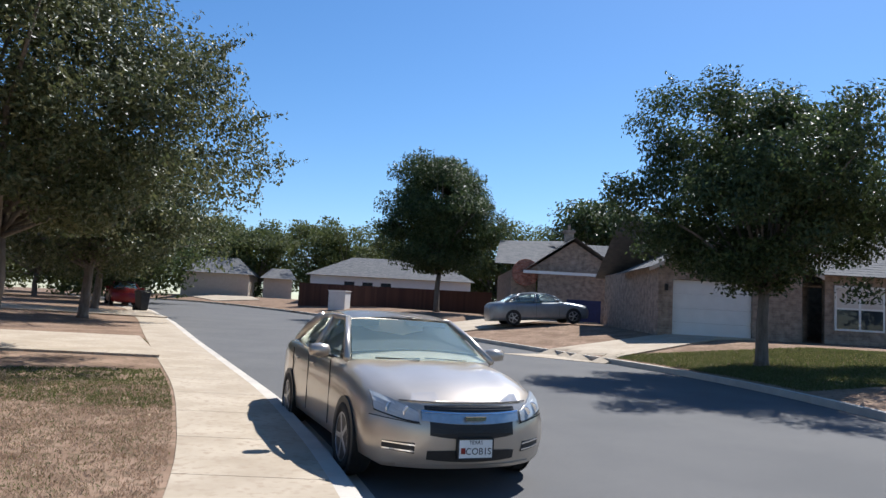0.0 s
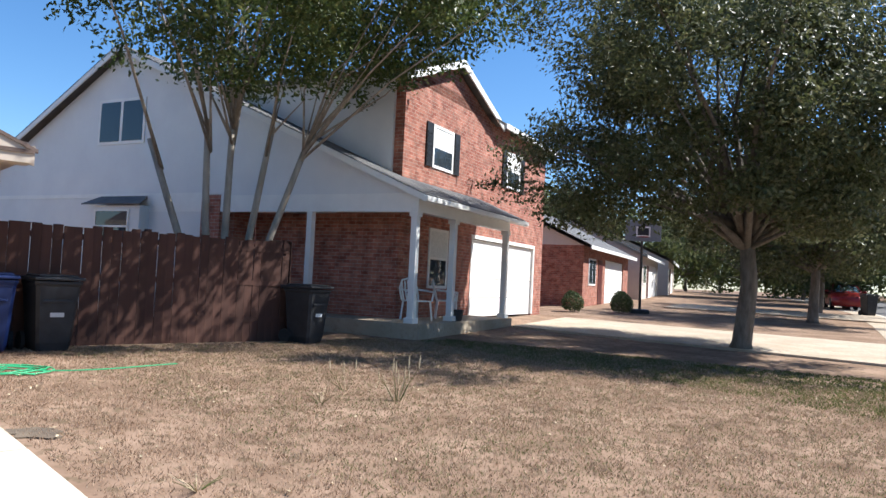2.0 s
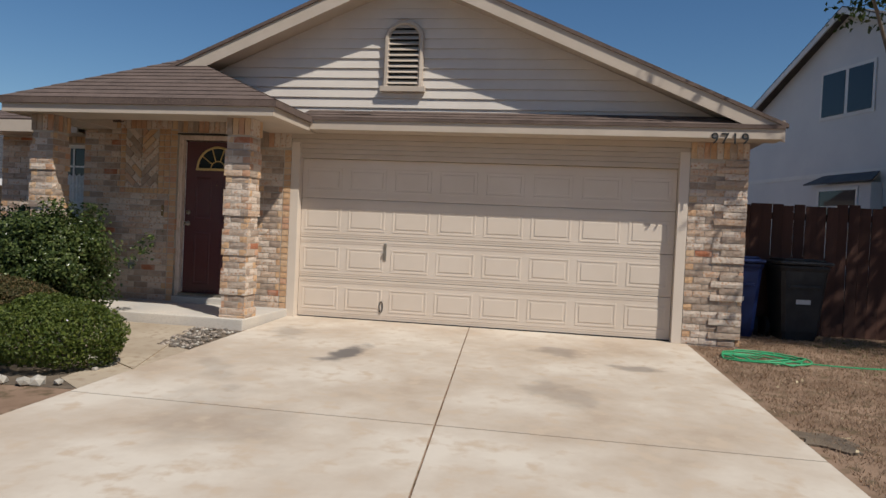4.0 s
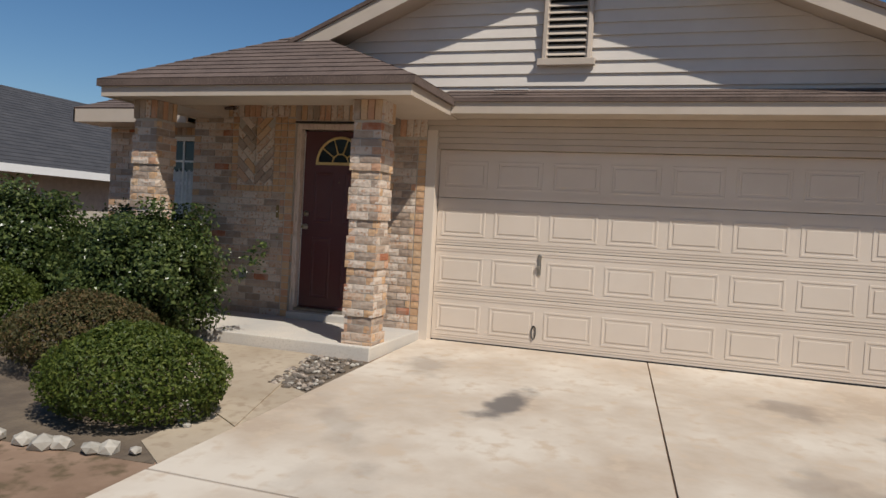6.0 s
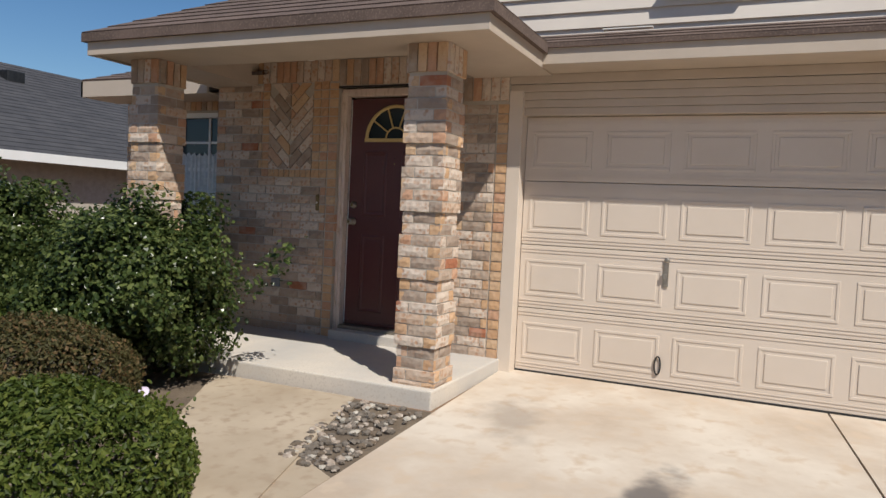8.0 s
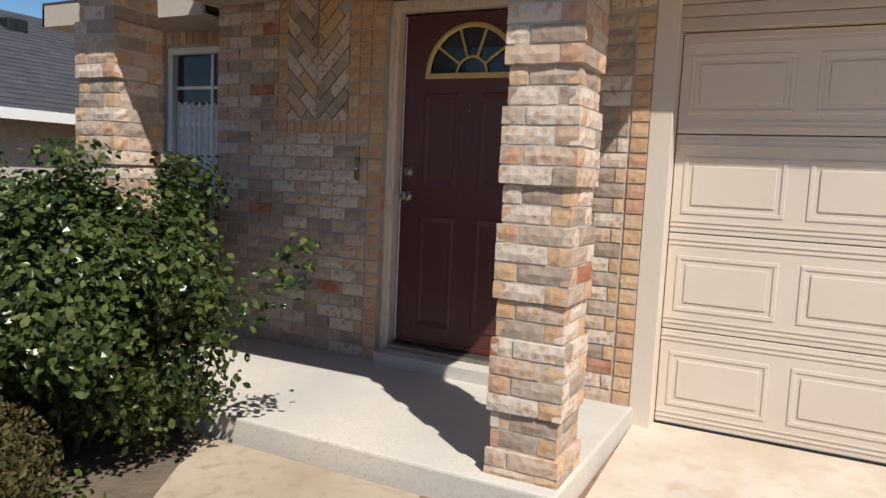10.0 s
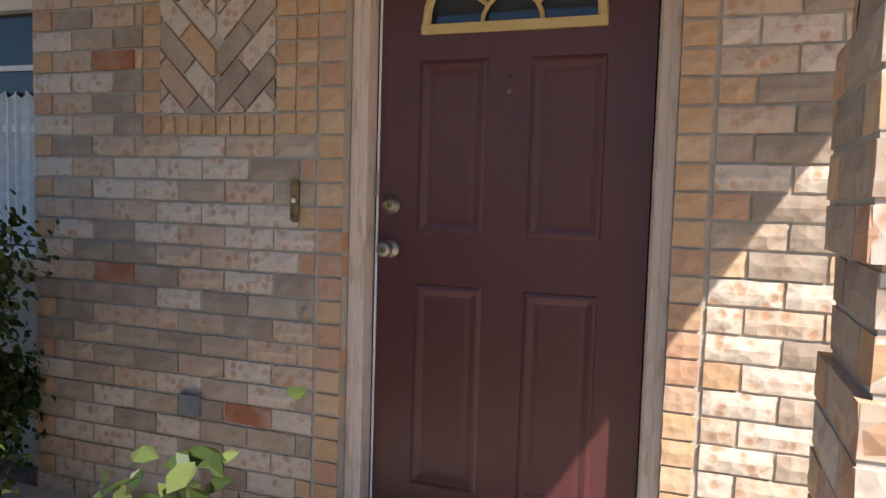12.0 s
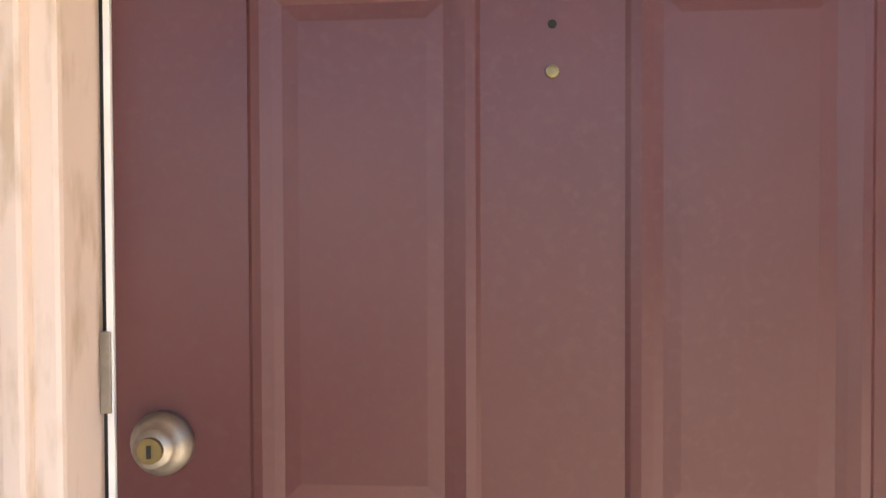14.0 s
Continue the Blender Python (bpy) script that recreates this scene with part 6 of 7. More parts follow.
# ---- wheeled bins ----
def wheelie(m, material, label, tag=True):
    b = thing("wheeled_bin", label, "waste bin", m, group="wheeled bins")
    bm = B()
    rows = [(0.0, 0.20, 0.22), (0.12, 0.23, 0.25), (0.9, 0.29, 0.31), (0.94, 0.31, 0.33), (0.97, 0.31, 0.33)]
    prev = None
    for z, a, c in rows:
        ring = [bm.verts.new((sx * (c - (0.04 if k else 0)), sy * (a - (0 if k else 0.04)), z)) for sx, sy, k in ((1, 1, 0), (1, 1, 1), (-1, 1, 1), (-1, 1, 0), (-1, -1, 0), (-1, -1, 1), (1, -1, 1), (1, -1, 0))]
        if prev:
            for i in range(8):
                bm.faces.new((prev[i], prev[(i + 1) % 8], ring[(i + 1) % 8], ring[i]))
        else:
            bm.faces.new(ring[::-1])
        prev = ring
    bm.faces.new(prev)
    part("body", bm, material, b)
    lid = part("lid", boxes((-0.36, 0.36, -0.33, 0.33, 0.985, 1.03), (-0.28, 0.28, -0.26, 0.26, 1.03, 1.06), bevel=0.02), material, b)
    part("handle", tube(B(), [(-0.36, -0.24, 0.98), (-0.42, -0.24, 0.98), (-0.42, 0.24, 0.98), (-0.36, 0.24, 0.98)], 0.018, 6), material, b)
    for s in (-1, 1):
        part("wheel", lathe(B(), [(0.05, -0.02), (0.13, -0.025), (0.13, 0.025), (0.05, 0.02)], 18, pose(-0.24, 0.28 * s, 0.12, 90, 0, 0)), "tyre", b)
    part("catch_bar", boxes((0.24, 0.31, -0.2, 0.2, 0.68, 0.72), bevel=0.01), material, b)
    if tag:
        part("label_plate", boxes((0.275, 0.285, -0.09, 0.09, 0.48, 0.54)), "bin_label", b)
    return b


wheelie(pose(-12.05, 1.22, land(-12, 1.3), 0, 0, -10), "bin_blue", "blue wheeled recycling bin against the fence")
wheelie(pose(-12.0, 1.95, land(-12, 2), 0, 0, 5), "bin", "charcoal wheeled bin against the fence")
wheelie(pose(-12.15, 6.2, land(-12.2, 6.1), 0, 0, 20), "bin", "charcoal wheeled bin beside the neighbour's porch")
wheelie(pose(-13.0, 38.3, land(-13.0, 38.3), 0, 0, -40), "bin", "charcoal wheeled bin at the kerb far off", False)

# ---- garden hose, stones, gravel, weeds ----
bm = B()
pts = []
for i in range(95):
    a = i * 0.32
    r = 0.34 + 0.13 * math.sin(i * 0.17) + 0.06 * math.sin(i * 0.61)
    x, y = -10.0 + 0.75 * r * math.cos(a) + 0.1 * math.sin(i * 0.05), 1.04 + 0.9 * r * math.sin(a) + 0.1 * math.cos(i * 0.09)
    pts.append((x, y, land(x, y) + 0.014 + 0.010 * (i % 7) / 2))
tube(bm, pts, 0.009, 5)
hose = solid("garden_hose", bm, "hose", "tangled green garden hose on the dry grass", "hose", smooth=True)
bm = tube(B(), [(-9.9 + 0.12 * math.sin(i * 0.4), 1.25 + i * 0.16, land(-11, 2 + i * 0.16) + 0.012) for i in range(12)], 0.008, 5)
part("loose_end", bm, "hose", hose)


def stone(x, y, z, r, seed, material, parent=None, name="stone"):
    rng = random.Random(seed)
    bm = B()
    bmesh.ops.create_icosphere(bm, subdivisions=1, radius=r)
    for v in bm.verts:
        v.co = Vector((v.co.x * rng.uniform(0.8, 1.35), v.co.y * rng.uniform(0.8, 1.35), v.co.z * rng.uniform(0.5, 0.8)))
    me = finish(name, bm, material)
    ob = new(name, me)
    ob.matrix_world = pose(x, y, z, 0, 0, rng.uniform(0, 360))
    if parent:
        ob.parent = parent
    return ob


edge = thing("stone_edging", "row of rough pale stones edging the bed", "edging", kind="structure")
rr = random.Random(3)
for i in range(22):
    t = i / 21
    x, y = -6.05 - 0.52 * t + rr.uniform(-0.04, 0.04), -7.6 + 2.95 * t + rr.uniform(-0.05, 0.05)
    stone(x, y, land(x, y) + 0.03, rr.uniform(0.035, 0.075), i, "stone", edge)
for i in range(10):
    t = i / 9
    x, y = -7.1 - 0.75 * t, -4.78 - 0.52 * t
    stone(x + rr.uniform(-0.04, 0.04), y + rr.uniform(-0.04, 0.04), land(x, y) + 0.02, rr.uniform(0.025, 0.055), 50 + i, "stone", edge)
bits = thing("pebbles", "mixed pebbles in the small bed by the driveway", "pebbles")
for i in range(260):
    a, b = rr.random(), rr.random()
    x = -9.34 + 1.14 * a
    lo, hi = -5.14 + 0.24 * a, -4.60 + 0.05 * a
    stone(x, lo + (hi - lo) * b, land(x, -4.9) + 0.018, rr.uniform(0.012, 0.030), 100 + i, rr.choice(("pebble", "pebble", "bark", "bark", "bark", "soil", "stone")), bits, "pebble")
litter_rng = np.random.default_rng(5)
lx, ly = litter_rng.uniform(-11, -2, 640), litter_rng.uniform(0.7, 11, 640)
ok = lx < np.array([kerb_w(b) for b in ly]) - 1.5
pts = np.stack([lx[ok], ly[ok], np.array([land(a, b) for a, b in zip(lx[ok], ly[ok])]) + 0.03], 1)
v, f = leaves(litter_rng, pts, np.tile([0, 0, 1.5], (len(pts), 1)), 0.028, 0.7)
tagged(new("leaf_litter", pydata("leaf_litter", v, f, M["twig"])), "pale fallen leaves scattered on the lawn", "leaves", kind="stuff")


def weed(x, y, n, h, seed, heads=True):
    rng = random.Random(seed)
    w = thing("weed", "tuft of tall dry weeds in the lawn", "weed", pose(x, y, land(x, y)), group="weeds in the lawn")
    for k in range(n):
        a, r = rng.uniform(0, math.tau), rng.uniform(0.02, 0.14)
        tx, ty, tz = r * math.cos(a) * 1.8, r * math.sin(a) * 1.8, h * rng.uniform(0.45, 1.0)
        st = part("stalk", tube(B(), [(r * math.cos(a) * 0.3, r * math.sin(a) * 0.3, 0), (tx * 0.6, ty * 0.6, tz * 0.6), (tx, ty, tz)], [0.004, 0.003, 0.002], 4), "twig" if k % 3 else "green_blade", w)
        if heads and k % 2 == 0:
            part("seed_head", tube(B(), [(tx, ty, tz), (tx * 1.02, ty * 1.02, tz + 0.07), (tx * 1.05, ty * 1.05, tz + 0.14)], [0.005, 0.008, 0.003], 5), "twig", st)


weed(-6.86, 4.16, 16, 0.42, 1)
weed(-7.1, 3.35, 9, 0.16, 2, False)
weed(-7.6, 2.3, 8, 0.12, 3, False)
weed(-5.0, 1.15, 16, 0.10, 4, False)
weed(-7.6, 4.0, 5, 0.25, 5)


# bare damp soil at the lawn's edge
rs = random.Random(12)
bm = poly(B(), [(0.30 * math.cos(math.tau * i / 18) * rs.uniform(0.6, 1.2), 0.17 * math.sin(math.tau * i / 18) * rs.uniform(0.6, 1.2), 0.012) for i in range(18)], depth=(0, 0, -0.03))
solid("soil_patch", bm, "soil", "dark patch of bare soil beside the driveway", "soil", pose(-6.9, 0.68, land(-6.9, 0.68), 0, 0, 20))


def flower_plant(x, y, n, seed):
    """Low bedding plant: a mat of small leaves with funnel flowers on thin stems."""
    rng = np.random.default_rng(seed)
    t = thing("flowering_plant", "low bedding plant with pale lilac flowers beside the shrub", "flower", pose(x, y, land(x, y)), group="bedding flowers")
    pts = rng.normal(size=(420, 3)) * np.array([0.10, 0.13, 0.03]) + np.array([0, 0, 0.06])
    pts[:, 2] = np.maximum(pts[:, 2], 0.012)
    v, f = leaves(rng, pts, np.tile([0.0, 0.0, 1.0], (len(pts), 1)), 0.032, 0.6, oval=True)
    ob = new("foliage", pydata("foliage", v, f, "box_leaf"))
    ob.parent = t
    for k in range(n):
        a, r = rng.uniform(0, math.tau), rng.uniform(0.02, 0.15)
        px, py, pz = r * math.cos(a), r * math.sin(a), rng.uniform(0.11, 0.18)
        st = part("stem", tube(B(), [(px * 0.6, py * 0.6, 0.01), (px, py, pz)], 0.003, 5), "green_blade", t)
        part("blossom", lathe(B(), [(0.004, 0.0), (0.012, 0.014), (0.030, 0.024), (0.033, 0.021)], 10, pose(px, py, pz, rng.uniform(-25, 25), rng.uniform(10, 50), 0)), "petal", st, "pale lilac blossom")


flower_plant(-8.50, -6.45, 4, 1)
flower_plant(-8.36, -6.05, 2, 2)
flower_plant(-8.30, -6.95, 2, 3)

# ---- cars ----
def sedan(m, label, body_mat, detail=True):
    """Four-door saloon: front at x = 0, tail at x = 4.87."""
    c = thing("car", label, "car", m)
    st = [(0.0, 0.85, 0.735), (0.28, 0.87, 0.80), (0.62, 0.885, 0.875), (1.0, 0.89, 0.94), (1.38, 0.89, 0.985), (2.2, 0.89, 1.0), (3.0, 0.89, 1.02), (3.9, 0.885, 1.06), (4.35, 0.865, 1.07), (4.7, 0.80, 1.03), (4.83, 0.70, 0.93), (4.87, 0.60, 0.76)]

    def nose(y, z=0.5):
        """How far back the front of the car lies: rounded in plan, leaning back above and below the bumper."""
        lean = float(np.interp(z, [0.18, 0.26, 0.36, 0.50, 0.58, 0.66, 0.74, 0.80, 0.88], [0.085, 0.03, 0.005, 0.0, 0.015, 0.045, 0.10, 0.20, 0.42]))
        return lean + 0.37 * (abs(y) / 0.86) ** 2.5

    def ring_pts(w, h):
        return [(0, 0.20), (w * 0.84, 0.20), (w * 0.95, 0.25), (w * 0.985, 0.38), (w, 0.2 + (h - 0.2) * 0.5), (w * 0.993, h - 0.18), (w * 0.97, h - 0.10), (w * 0.92, h - 0.045), (w * 0.82, h - 0.012), (w * 0.62, h + 0.010), (w * 0.54, h + 0.004), (w * 0.3, h + 0.022), (0, h + 0.026)]
    bm = B()
    rings = []
    for i, (x, w, h) in enumerate(st):
        pr = ring_pts(w, h)
        full = pr + [(-y, z) for y, z in pr[-2:0:-1]]
        back = 0.37 * max(0.0, 1 - x / 1.1) ** 1.3
        rings.append([bm.verts.new((nose(y, z) if i == 0 else x + back * (abs(y) / 0.86) ** 2.5, y, z)) for y, z in full])
    for a, b in zip(rings, rings[1:]):
        for i in range(len(a)):
            j = (i + 1) % len(a)
            bm.faces.new((a[i], a[j], b[j], b[i]))
    # bumper and nose, row by row across the front
    n_half, prev, steps = len(ring_pts(1, 1)), None, 18
    for i in range(1, n_half - 1):
        p, q = rings[0][i], rings[0][len(rings[0]) - i]
        row = [p] + [bm.verts.new((nose(y, p.co.z), y, p.co.z)) for y in [p.co.y + (q.co.y - p.co.y) * k / steps for k in range(1, steps)]] + [q]
        if prev:
            for k in range(steps):
                bm.faces.new((prev[k], prev[k + 1], row[k + 1], row[k]))
        else:
            bm.faces.new([rings[0][0]] + row)
        prev = row
    bm.faces.new([rings[0][n_half - 1]] + prev)
    bm.faces.new(rings[-1][::-1])
    body = part("body", bm, body_mat, c, smooth=True)
    # greenhouse
    def roof_pt(u, v):
        x = 2.12 + 1.35 * u
        return Vector((x, (0.60 - 0.02 * abs(2 * u - 1)) * v, 1.425 + 0.065 * (1 - (2 * u - 1) ** 2) - 0.03 * v * v))
    bm = B()
    g = [[bm.verts.new(roof_pt(i / 8, -1 + j / 4)) for j in range(9)] for i in range(9)]
    for i in range(8):
        for j in range(8):
            bm.faces.new((g[i][j], g[i + 1][j], g[i + 1][j + 1], g[i][j + 1]))
    bmesh.ops.solidify(bm, geom=bm.faces[:], thickness=0.03)
    part("roof", bm, body_mat, c, smooth=True)

    def patch(a0, a1, b0, b1, bulge, n=8):
        bm = B()
        a0, a1, b0, b1 = (Vector(p) for p in (a0, a1, b0, b1))
        g = [[bm.verts.new(a0.lerp(a1, j / n).lerp(b0.lerp(b1, j / n), i / n) + Vector(bulge) * (1 - (2 * j / n - 1) ** 2)) for j in range(n + 1)] for i in range(n + 1)]
        for i in range(n):
            for j in range(n):
                bm.faces.new((g[i][j], g[i + 1][j], g[i + 1][j + 1], g[i][j + 1]))
        return bm
    ws = part("windscreen", patch((1.36, -0.74, 1.0), (1.36, 0.74, 1.0), (2.13, -0.57, 1.385), (2.13, 0.57, 1.385), (-0.13, 0, 0.015)), "car_glass", c, smooth=True)
    ws.visible_shadow = False
    part("rear_window", patch((4.18, -0.70, 1.06), (4.18, 0.70, 1.06), (3.45, -0.57, 1.385), (3.45, 0.57, 1.385), (0.08, 0, 0.01)), "car_glass", c, smooth=True).visible_shadow = False
    for s in (-1, 1):
        part("side_window", patch((1.55, 0.815 * s, 1.0), (2.62, 0.83 * s, 1.01), (2.18, 0.60 * s, 1.37), (2.66, 0.612 * s, 1.39), (0, 0.02 * s, 0)), "car_glass", c).visible_shadow = False
        part("side_window", patch((2.72, 0.83 * s, 1.01), (3.80, 0.80 * s, 1.05), (2.74, 0.612 * s, 1.39), (3.36, 0.60 * s, 1.375), (0, 0.02 * s, 0)), "car_glass", c).visible_shadow = False
        for pts, r in (([(1.36, 0.79 * s, 1.0), (1.75, 0.70 * s, 1.22), (2.16, 0.60 * s, 1.395)], 0.035), ([(2.67, 0.84 * s, 1.01), (2.70, 0.62 * s, 1.39)], 0.035), ([(4.12, 0.74 * s, 1.05), (3.75, 0.68 * s, 1.24), (3.42, 0.60 * s, 1.385)], 0.06), ([(2.12, 0.60 * s, 1.39), (2.8, 0.62 * s, 1.405), (3.44, 0.60 * s, 1.385)], 0.03)):
            part("pillar", tube(B(), pts, r, 6), body_mat, c, smooth=True)
        part("belt_trim", tube(B(), [(1.5, 0.845 * s, 1.0), (2.6, 0.86 * s, 1.01), (3.85, 0.83 * s, 1.05)], 0.012, 5), "chrome", c)
        mir = part("mirror", lathe(B(), [(0.02, -0.11), (0.07, -0.09), (0.085, 0.0), (0.07, 0.09), (0.02, 0.11)], 12, pose(1.72, 0.99 * s, 1.06, 90, 0, 0) @ Matrix.Diagonal((1, 0.85, 1, 1))), body_mat, c, smooth=True)
        part("arm", tube(B(), [(1.70, 0.84 * s, 1.0), (1.71, 0.93 * s, 1.03)], 0.02, 6), "black_plastic", mir)
        for x in (2.35, 3.28):
            part("door_handle", boxes((x, x + 0.2, min(0.885 * s, 0.91 * s), max(0.885 * s, 0.91 * s), 0.86, 0.885), bevel=0.005), body_mat, c)
        for x in (1.62, 2.70, 3.62):
            part("door_seam", boxes((x, x + 0.006, min(0.884 * s, 0.892 * s), max(0.884 * s, 0.892 * s), 0.34, 0.97)), "gap", c)
        for x in (0.95, 3.80):
            part("wheel_arch", lathe(B(), [(0.30, 0.0), (0.365, 0.0), (0.365, 0.012), (0.30, 0.012)], 28, pose(x, 0.889 * s, 0.33, -90 * s, 0, 0)), "black_plastic", c)
            part("wheel_well", lathe(B(), [(0.345, -0.10), (0.345, 0.006), (0.1, 0.006)], 28, pose(x, 0.885 * s, 0.33, -90 * s, 0, 0)), "gap", c)
            wh = part("wheel", lathe(B(), [(0.20, -0.20), (0.30, -0.20), (0.325, -0.17), (0.325, 0.0), (0.30, 0.025), (0.225, 0.025), (0.22, 0.0)], 28, pose(x, 0.885 * s, 0.325, -90 * s, 0, 0)), "tyre", c, smooth=True)
            bm = B()
            lathe(bm, [(0.215, -0.02), (0.225, 0.018), (0.205, 0.022), (0.20, -0.01)], 28, pose(x, 0.885 * s, 0.325, -90 * s, 0, 0))
            for k in range(5):
                box(bm, 0.03, 0.21, -0.022, 0.022, 0.004, 0.020, bevel=0.006, m=pose(x, 0.885 * s, 0.325, -90 * s, 0, 0) @ pose(0, 0, 0, 0, 0, 72 * k))
            lathe(bm, [(0.045, 0.0), (0.045, 0.022), (0.02, 0.026)], 14, pose(x, 0.885 * s, 0.325, -90 * s, 0, 0))
            part("rim", bm, "alloy", wh, smooth=False)
    part("cabin_floor", boxes((1.75, 3.7, -0.72, 0.72, 1.004, 1.024)), "black_plastic", c)
    part("dashboard", boxes((1.55, 1.78, -0.70, 0.70, 1.0, 1.045), bevel=0.015), "black_plastic", c)
    for sx in (2.45, 3.4):
        for sy in (-0.36, 0.36):
            part("seat_back", boxes((sx, sx + 0.12, sy - 0.22, sy + 0.22, 1.02, 1.20), (sx + 0.02, sx + 0.11, sy - 0.12, sy + 0.12, 1.20, 1.32), bevel=0.03), "grey_plastic", c)
    if not detail:
        return c

    def front_patch(name, y0, y1, zlo, zhi, material, out, label="", parent=None, n=16, rows=4, thick=0.02):
        """A piece of the front that follows the nose: zlo and zhi give its lower and upper edge along y."""
        bm = B()
        g = []
        for i in range(n + 1):
            y = y0 + (y1 - y0) * i / n
            a, b = zlo(i / n), zhi(i / n)
            g.append([bm.verts.new((nose(y, a + (b - a) * k / rows) - out, y, a + (b - a) * k / rows)) for k in range(rows + 1)])
        for i in range(n):
            for k in range(rows):
                bm.faces.new((g[i][k], g[i + 1][k], g[i + 1][k + 1], g[i][k + 1]))
        r = bmesh.ops.extrude_face_region(bm, geom=bm.faces[:])
        bmesh.ops.translate(bm, vec=(thick + out, 0, 0), verts=[v for v in r["geom"] if isinstance(v, bmesh.types.BMVert)])
        return part(name, bm, material, parent or c, label, smooth=False)

    def bow(z, rise):
        return lambda t: z + rise * (2 * t - 1) ** 2
    front_patch("upper_grille", -0.42, 0.42, bow(0.672, 0.012), bow(0.728, -0.012), "black_plastic", 0.003)
    for z in (0.690, 0.708):
        front_patch("grille_slat", -0.40, 0.40, bow(z, 0.0), bow(z + 0.006, 0.0), "dark_metal", 0.008, rows=1)
    bar = front_patch("grille_bar", -0.45, 0.45, bow(0.578, 0.022), bow(0.664, 0.014), "alloy", 0.014, "satin silver bar across the grille")
    front_patch("bar_edge", -0.45, 0.45, bow(0.658, 0.014), bow(0.670, 0.014), "chrome", 0.018, rows=1, parent=bar)
    part("badge", poly(B(), [(-0.022, -0.085, 0.612), (-0.022, 0.085, 0.612), (-0.012, 0.095, 0.640), (-0.012, -0.095, 0.640)], depth=(0.02, 0, 0)), "brass", bar, "gold-toned bow-shaped badge")
    front_patch("lower_grille", -0.385, 0.385, bow(0.452, 0.03), bow(0.572, 0.020), "black_plastic", 0.004)
    for z in (0.495, 0.530):
        front_patch("grille_slat", -0.35, 0.35, bow(z, 0.0), bow(z + 0.008, 0.0), "dark_metal", 0.009, rows=1)
    front_patch("intake", -0.40, 0.40, bow(0.262, 0.02), bow(0.365, -0.012), "black_plastic", 0.004)
    front_patch("bumper_lip", -0.62, 0.62, bow(0.205, 0.0), bow(0.236, 0.0), body_mat, 0.012, rows=1)
    front_patch("bonnet_seam", -0.60, 0.60, bow(0.742, 0.004), bow(0.747, 0.004), "gap", 0.002, rows=1)
    for s in (-1, 1):
        front_patch("fog_slot", 0.50 * s, 0.74 * s, lambda t: 0.325 + 0.025 * t, lambda t: 0.415 + 0.005 * t, "black_plastic", 0.003)
        for z in (0.338, 0.390):
            front_patch("fog_trim", 0.50 * s, 0.74 * s, lambda t: z + 0.015 * t, lambda t: z + 0.012 + 0.015 * t, "chrome", 0.010, rows=1)
        lo, hi = (lambda t: 0.585 + 0.075 * t ** 1.5), (lambda t: 0.672 + 0.135 * t ** 0.9)
        hl = front_patch("headlight", 0.475 * s, 0.80 * s, lo, hi, "grey_plastic", 0.004, "clear wraparound headlight")
        front_patch("lens", 0.478 * s, 0.798 * s, lambda t: lo(t) + 0.004, lambda t: hi(t) - 0.004, "lamp_glass", 0.022, parent=hl, thick=-0.012)
        front_patch("lamp_rim", 0.475 * s, 0.80 * s, lambda t: lo(t) - 0.006, lambda t: lo(t) + 0.006, "dark_metal", 0.024, parent=hl, rows=1)
        for y, r, dz in ((0.565, 0.044, 0.062), (0.685, 0.046, 0.085)):
            part("reflector", lathe(B(), [(0.006, -0.02), (r * 0.6, -0.012), (r, 0.006), (r * 0.92, 0.010)], 18, pose(nose(y, 0.60 + dz) - 0.004, y * s, 0.60 + dz, 0, -90, 25 * s)), "chrome", hl)
        front_patch("bumper_crease", 0.46 * s, 0.83 * s, lambda t: 0.565 + 0.05 * t, lambda t: 0.572 + 0.05 * t, "gap", 0.002, rows=1)
    for s in (-0.42, 0.1):
        part("wiper", tube(B(), [(1.30, s - 0.05, 1.012), (1.27, s + 0.15, 1.022), (1.30, s + 0.42, 1.024)], 0.009, 5), "black_plastic", c)
    plate = part("number_plate", boxes((-0.030, -0.020, -0.155, 0.155, 0.305, 0.458), bevel=0.003), "white", c, "white number plate")
    part("plate_frame", boxes((-0.033, 0.02, -0.165, 0.165, 0.295, 0.307), (-0.033, 0.02, -0.165, 0.165, 0.456, 0.468), (-0.033, 0.02, -0.165, -0.153, 0.307, 0.456), (-0.033, 0.02, 0.153, 0.165, 0.307, 0.456), (-0.020, 0.03, -0.155, 0.155, 0.305, 0.458)), "black_plastic", c)
    for txt, size, yy, zz in (("TEXAS", 0.042, 0.0, 0.42), ("COB1S", 0.078, -0.025, 0.335)):
        cu = bpy.data.curves.new("plate_text", "FONT")
        cu.body, cu.size, cu.extrude, cu.align_x = txt, size, 0.0008, "CENTER"
        cu.materials.append(M["dark_metal"])
        ob = new("plate_text", cu)
        ob.parent = plate
        ob.matrix_local = pose(-0.0315, yy, zz, 90, 0, -90)
    part("plate_emblem", boxes((-0.032, -0.030, 0.095, 0.135, 0.34, 0.39)), "red_paint", plate)
    return c


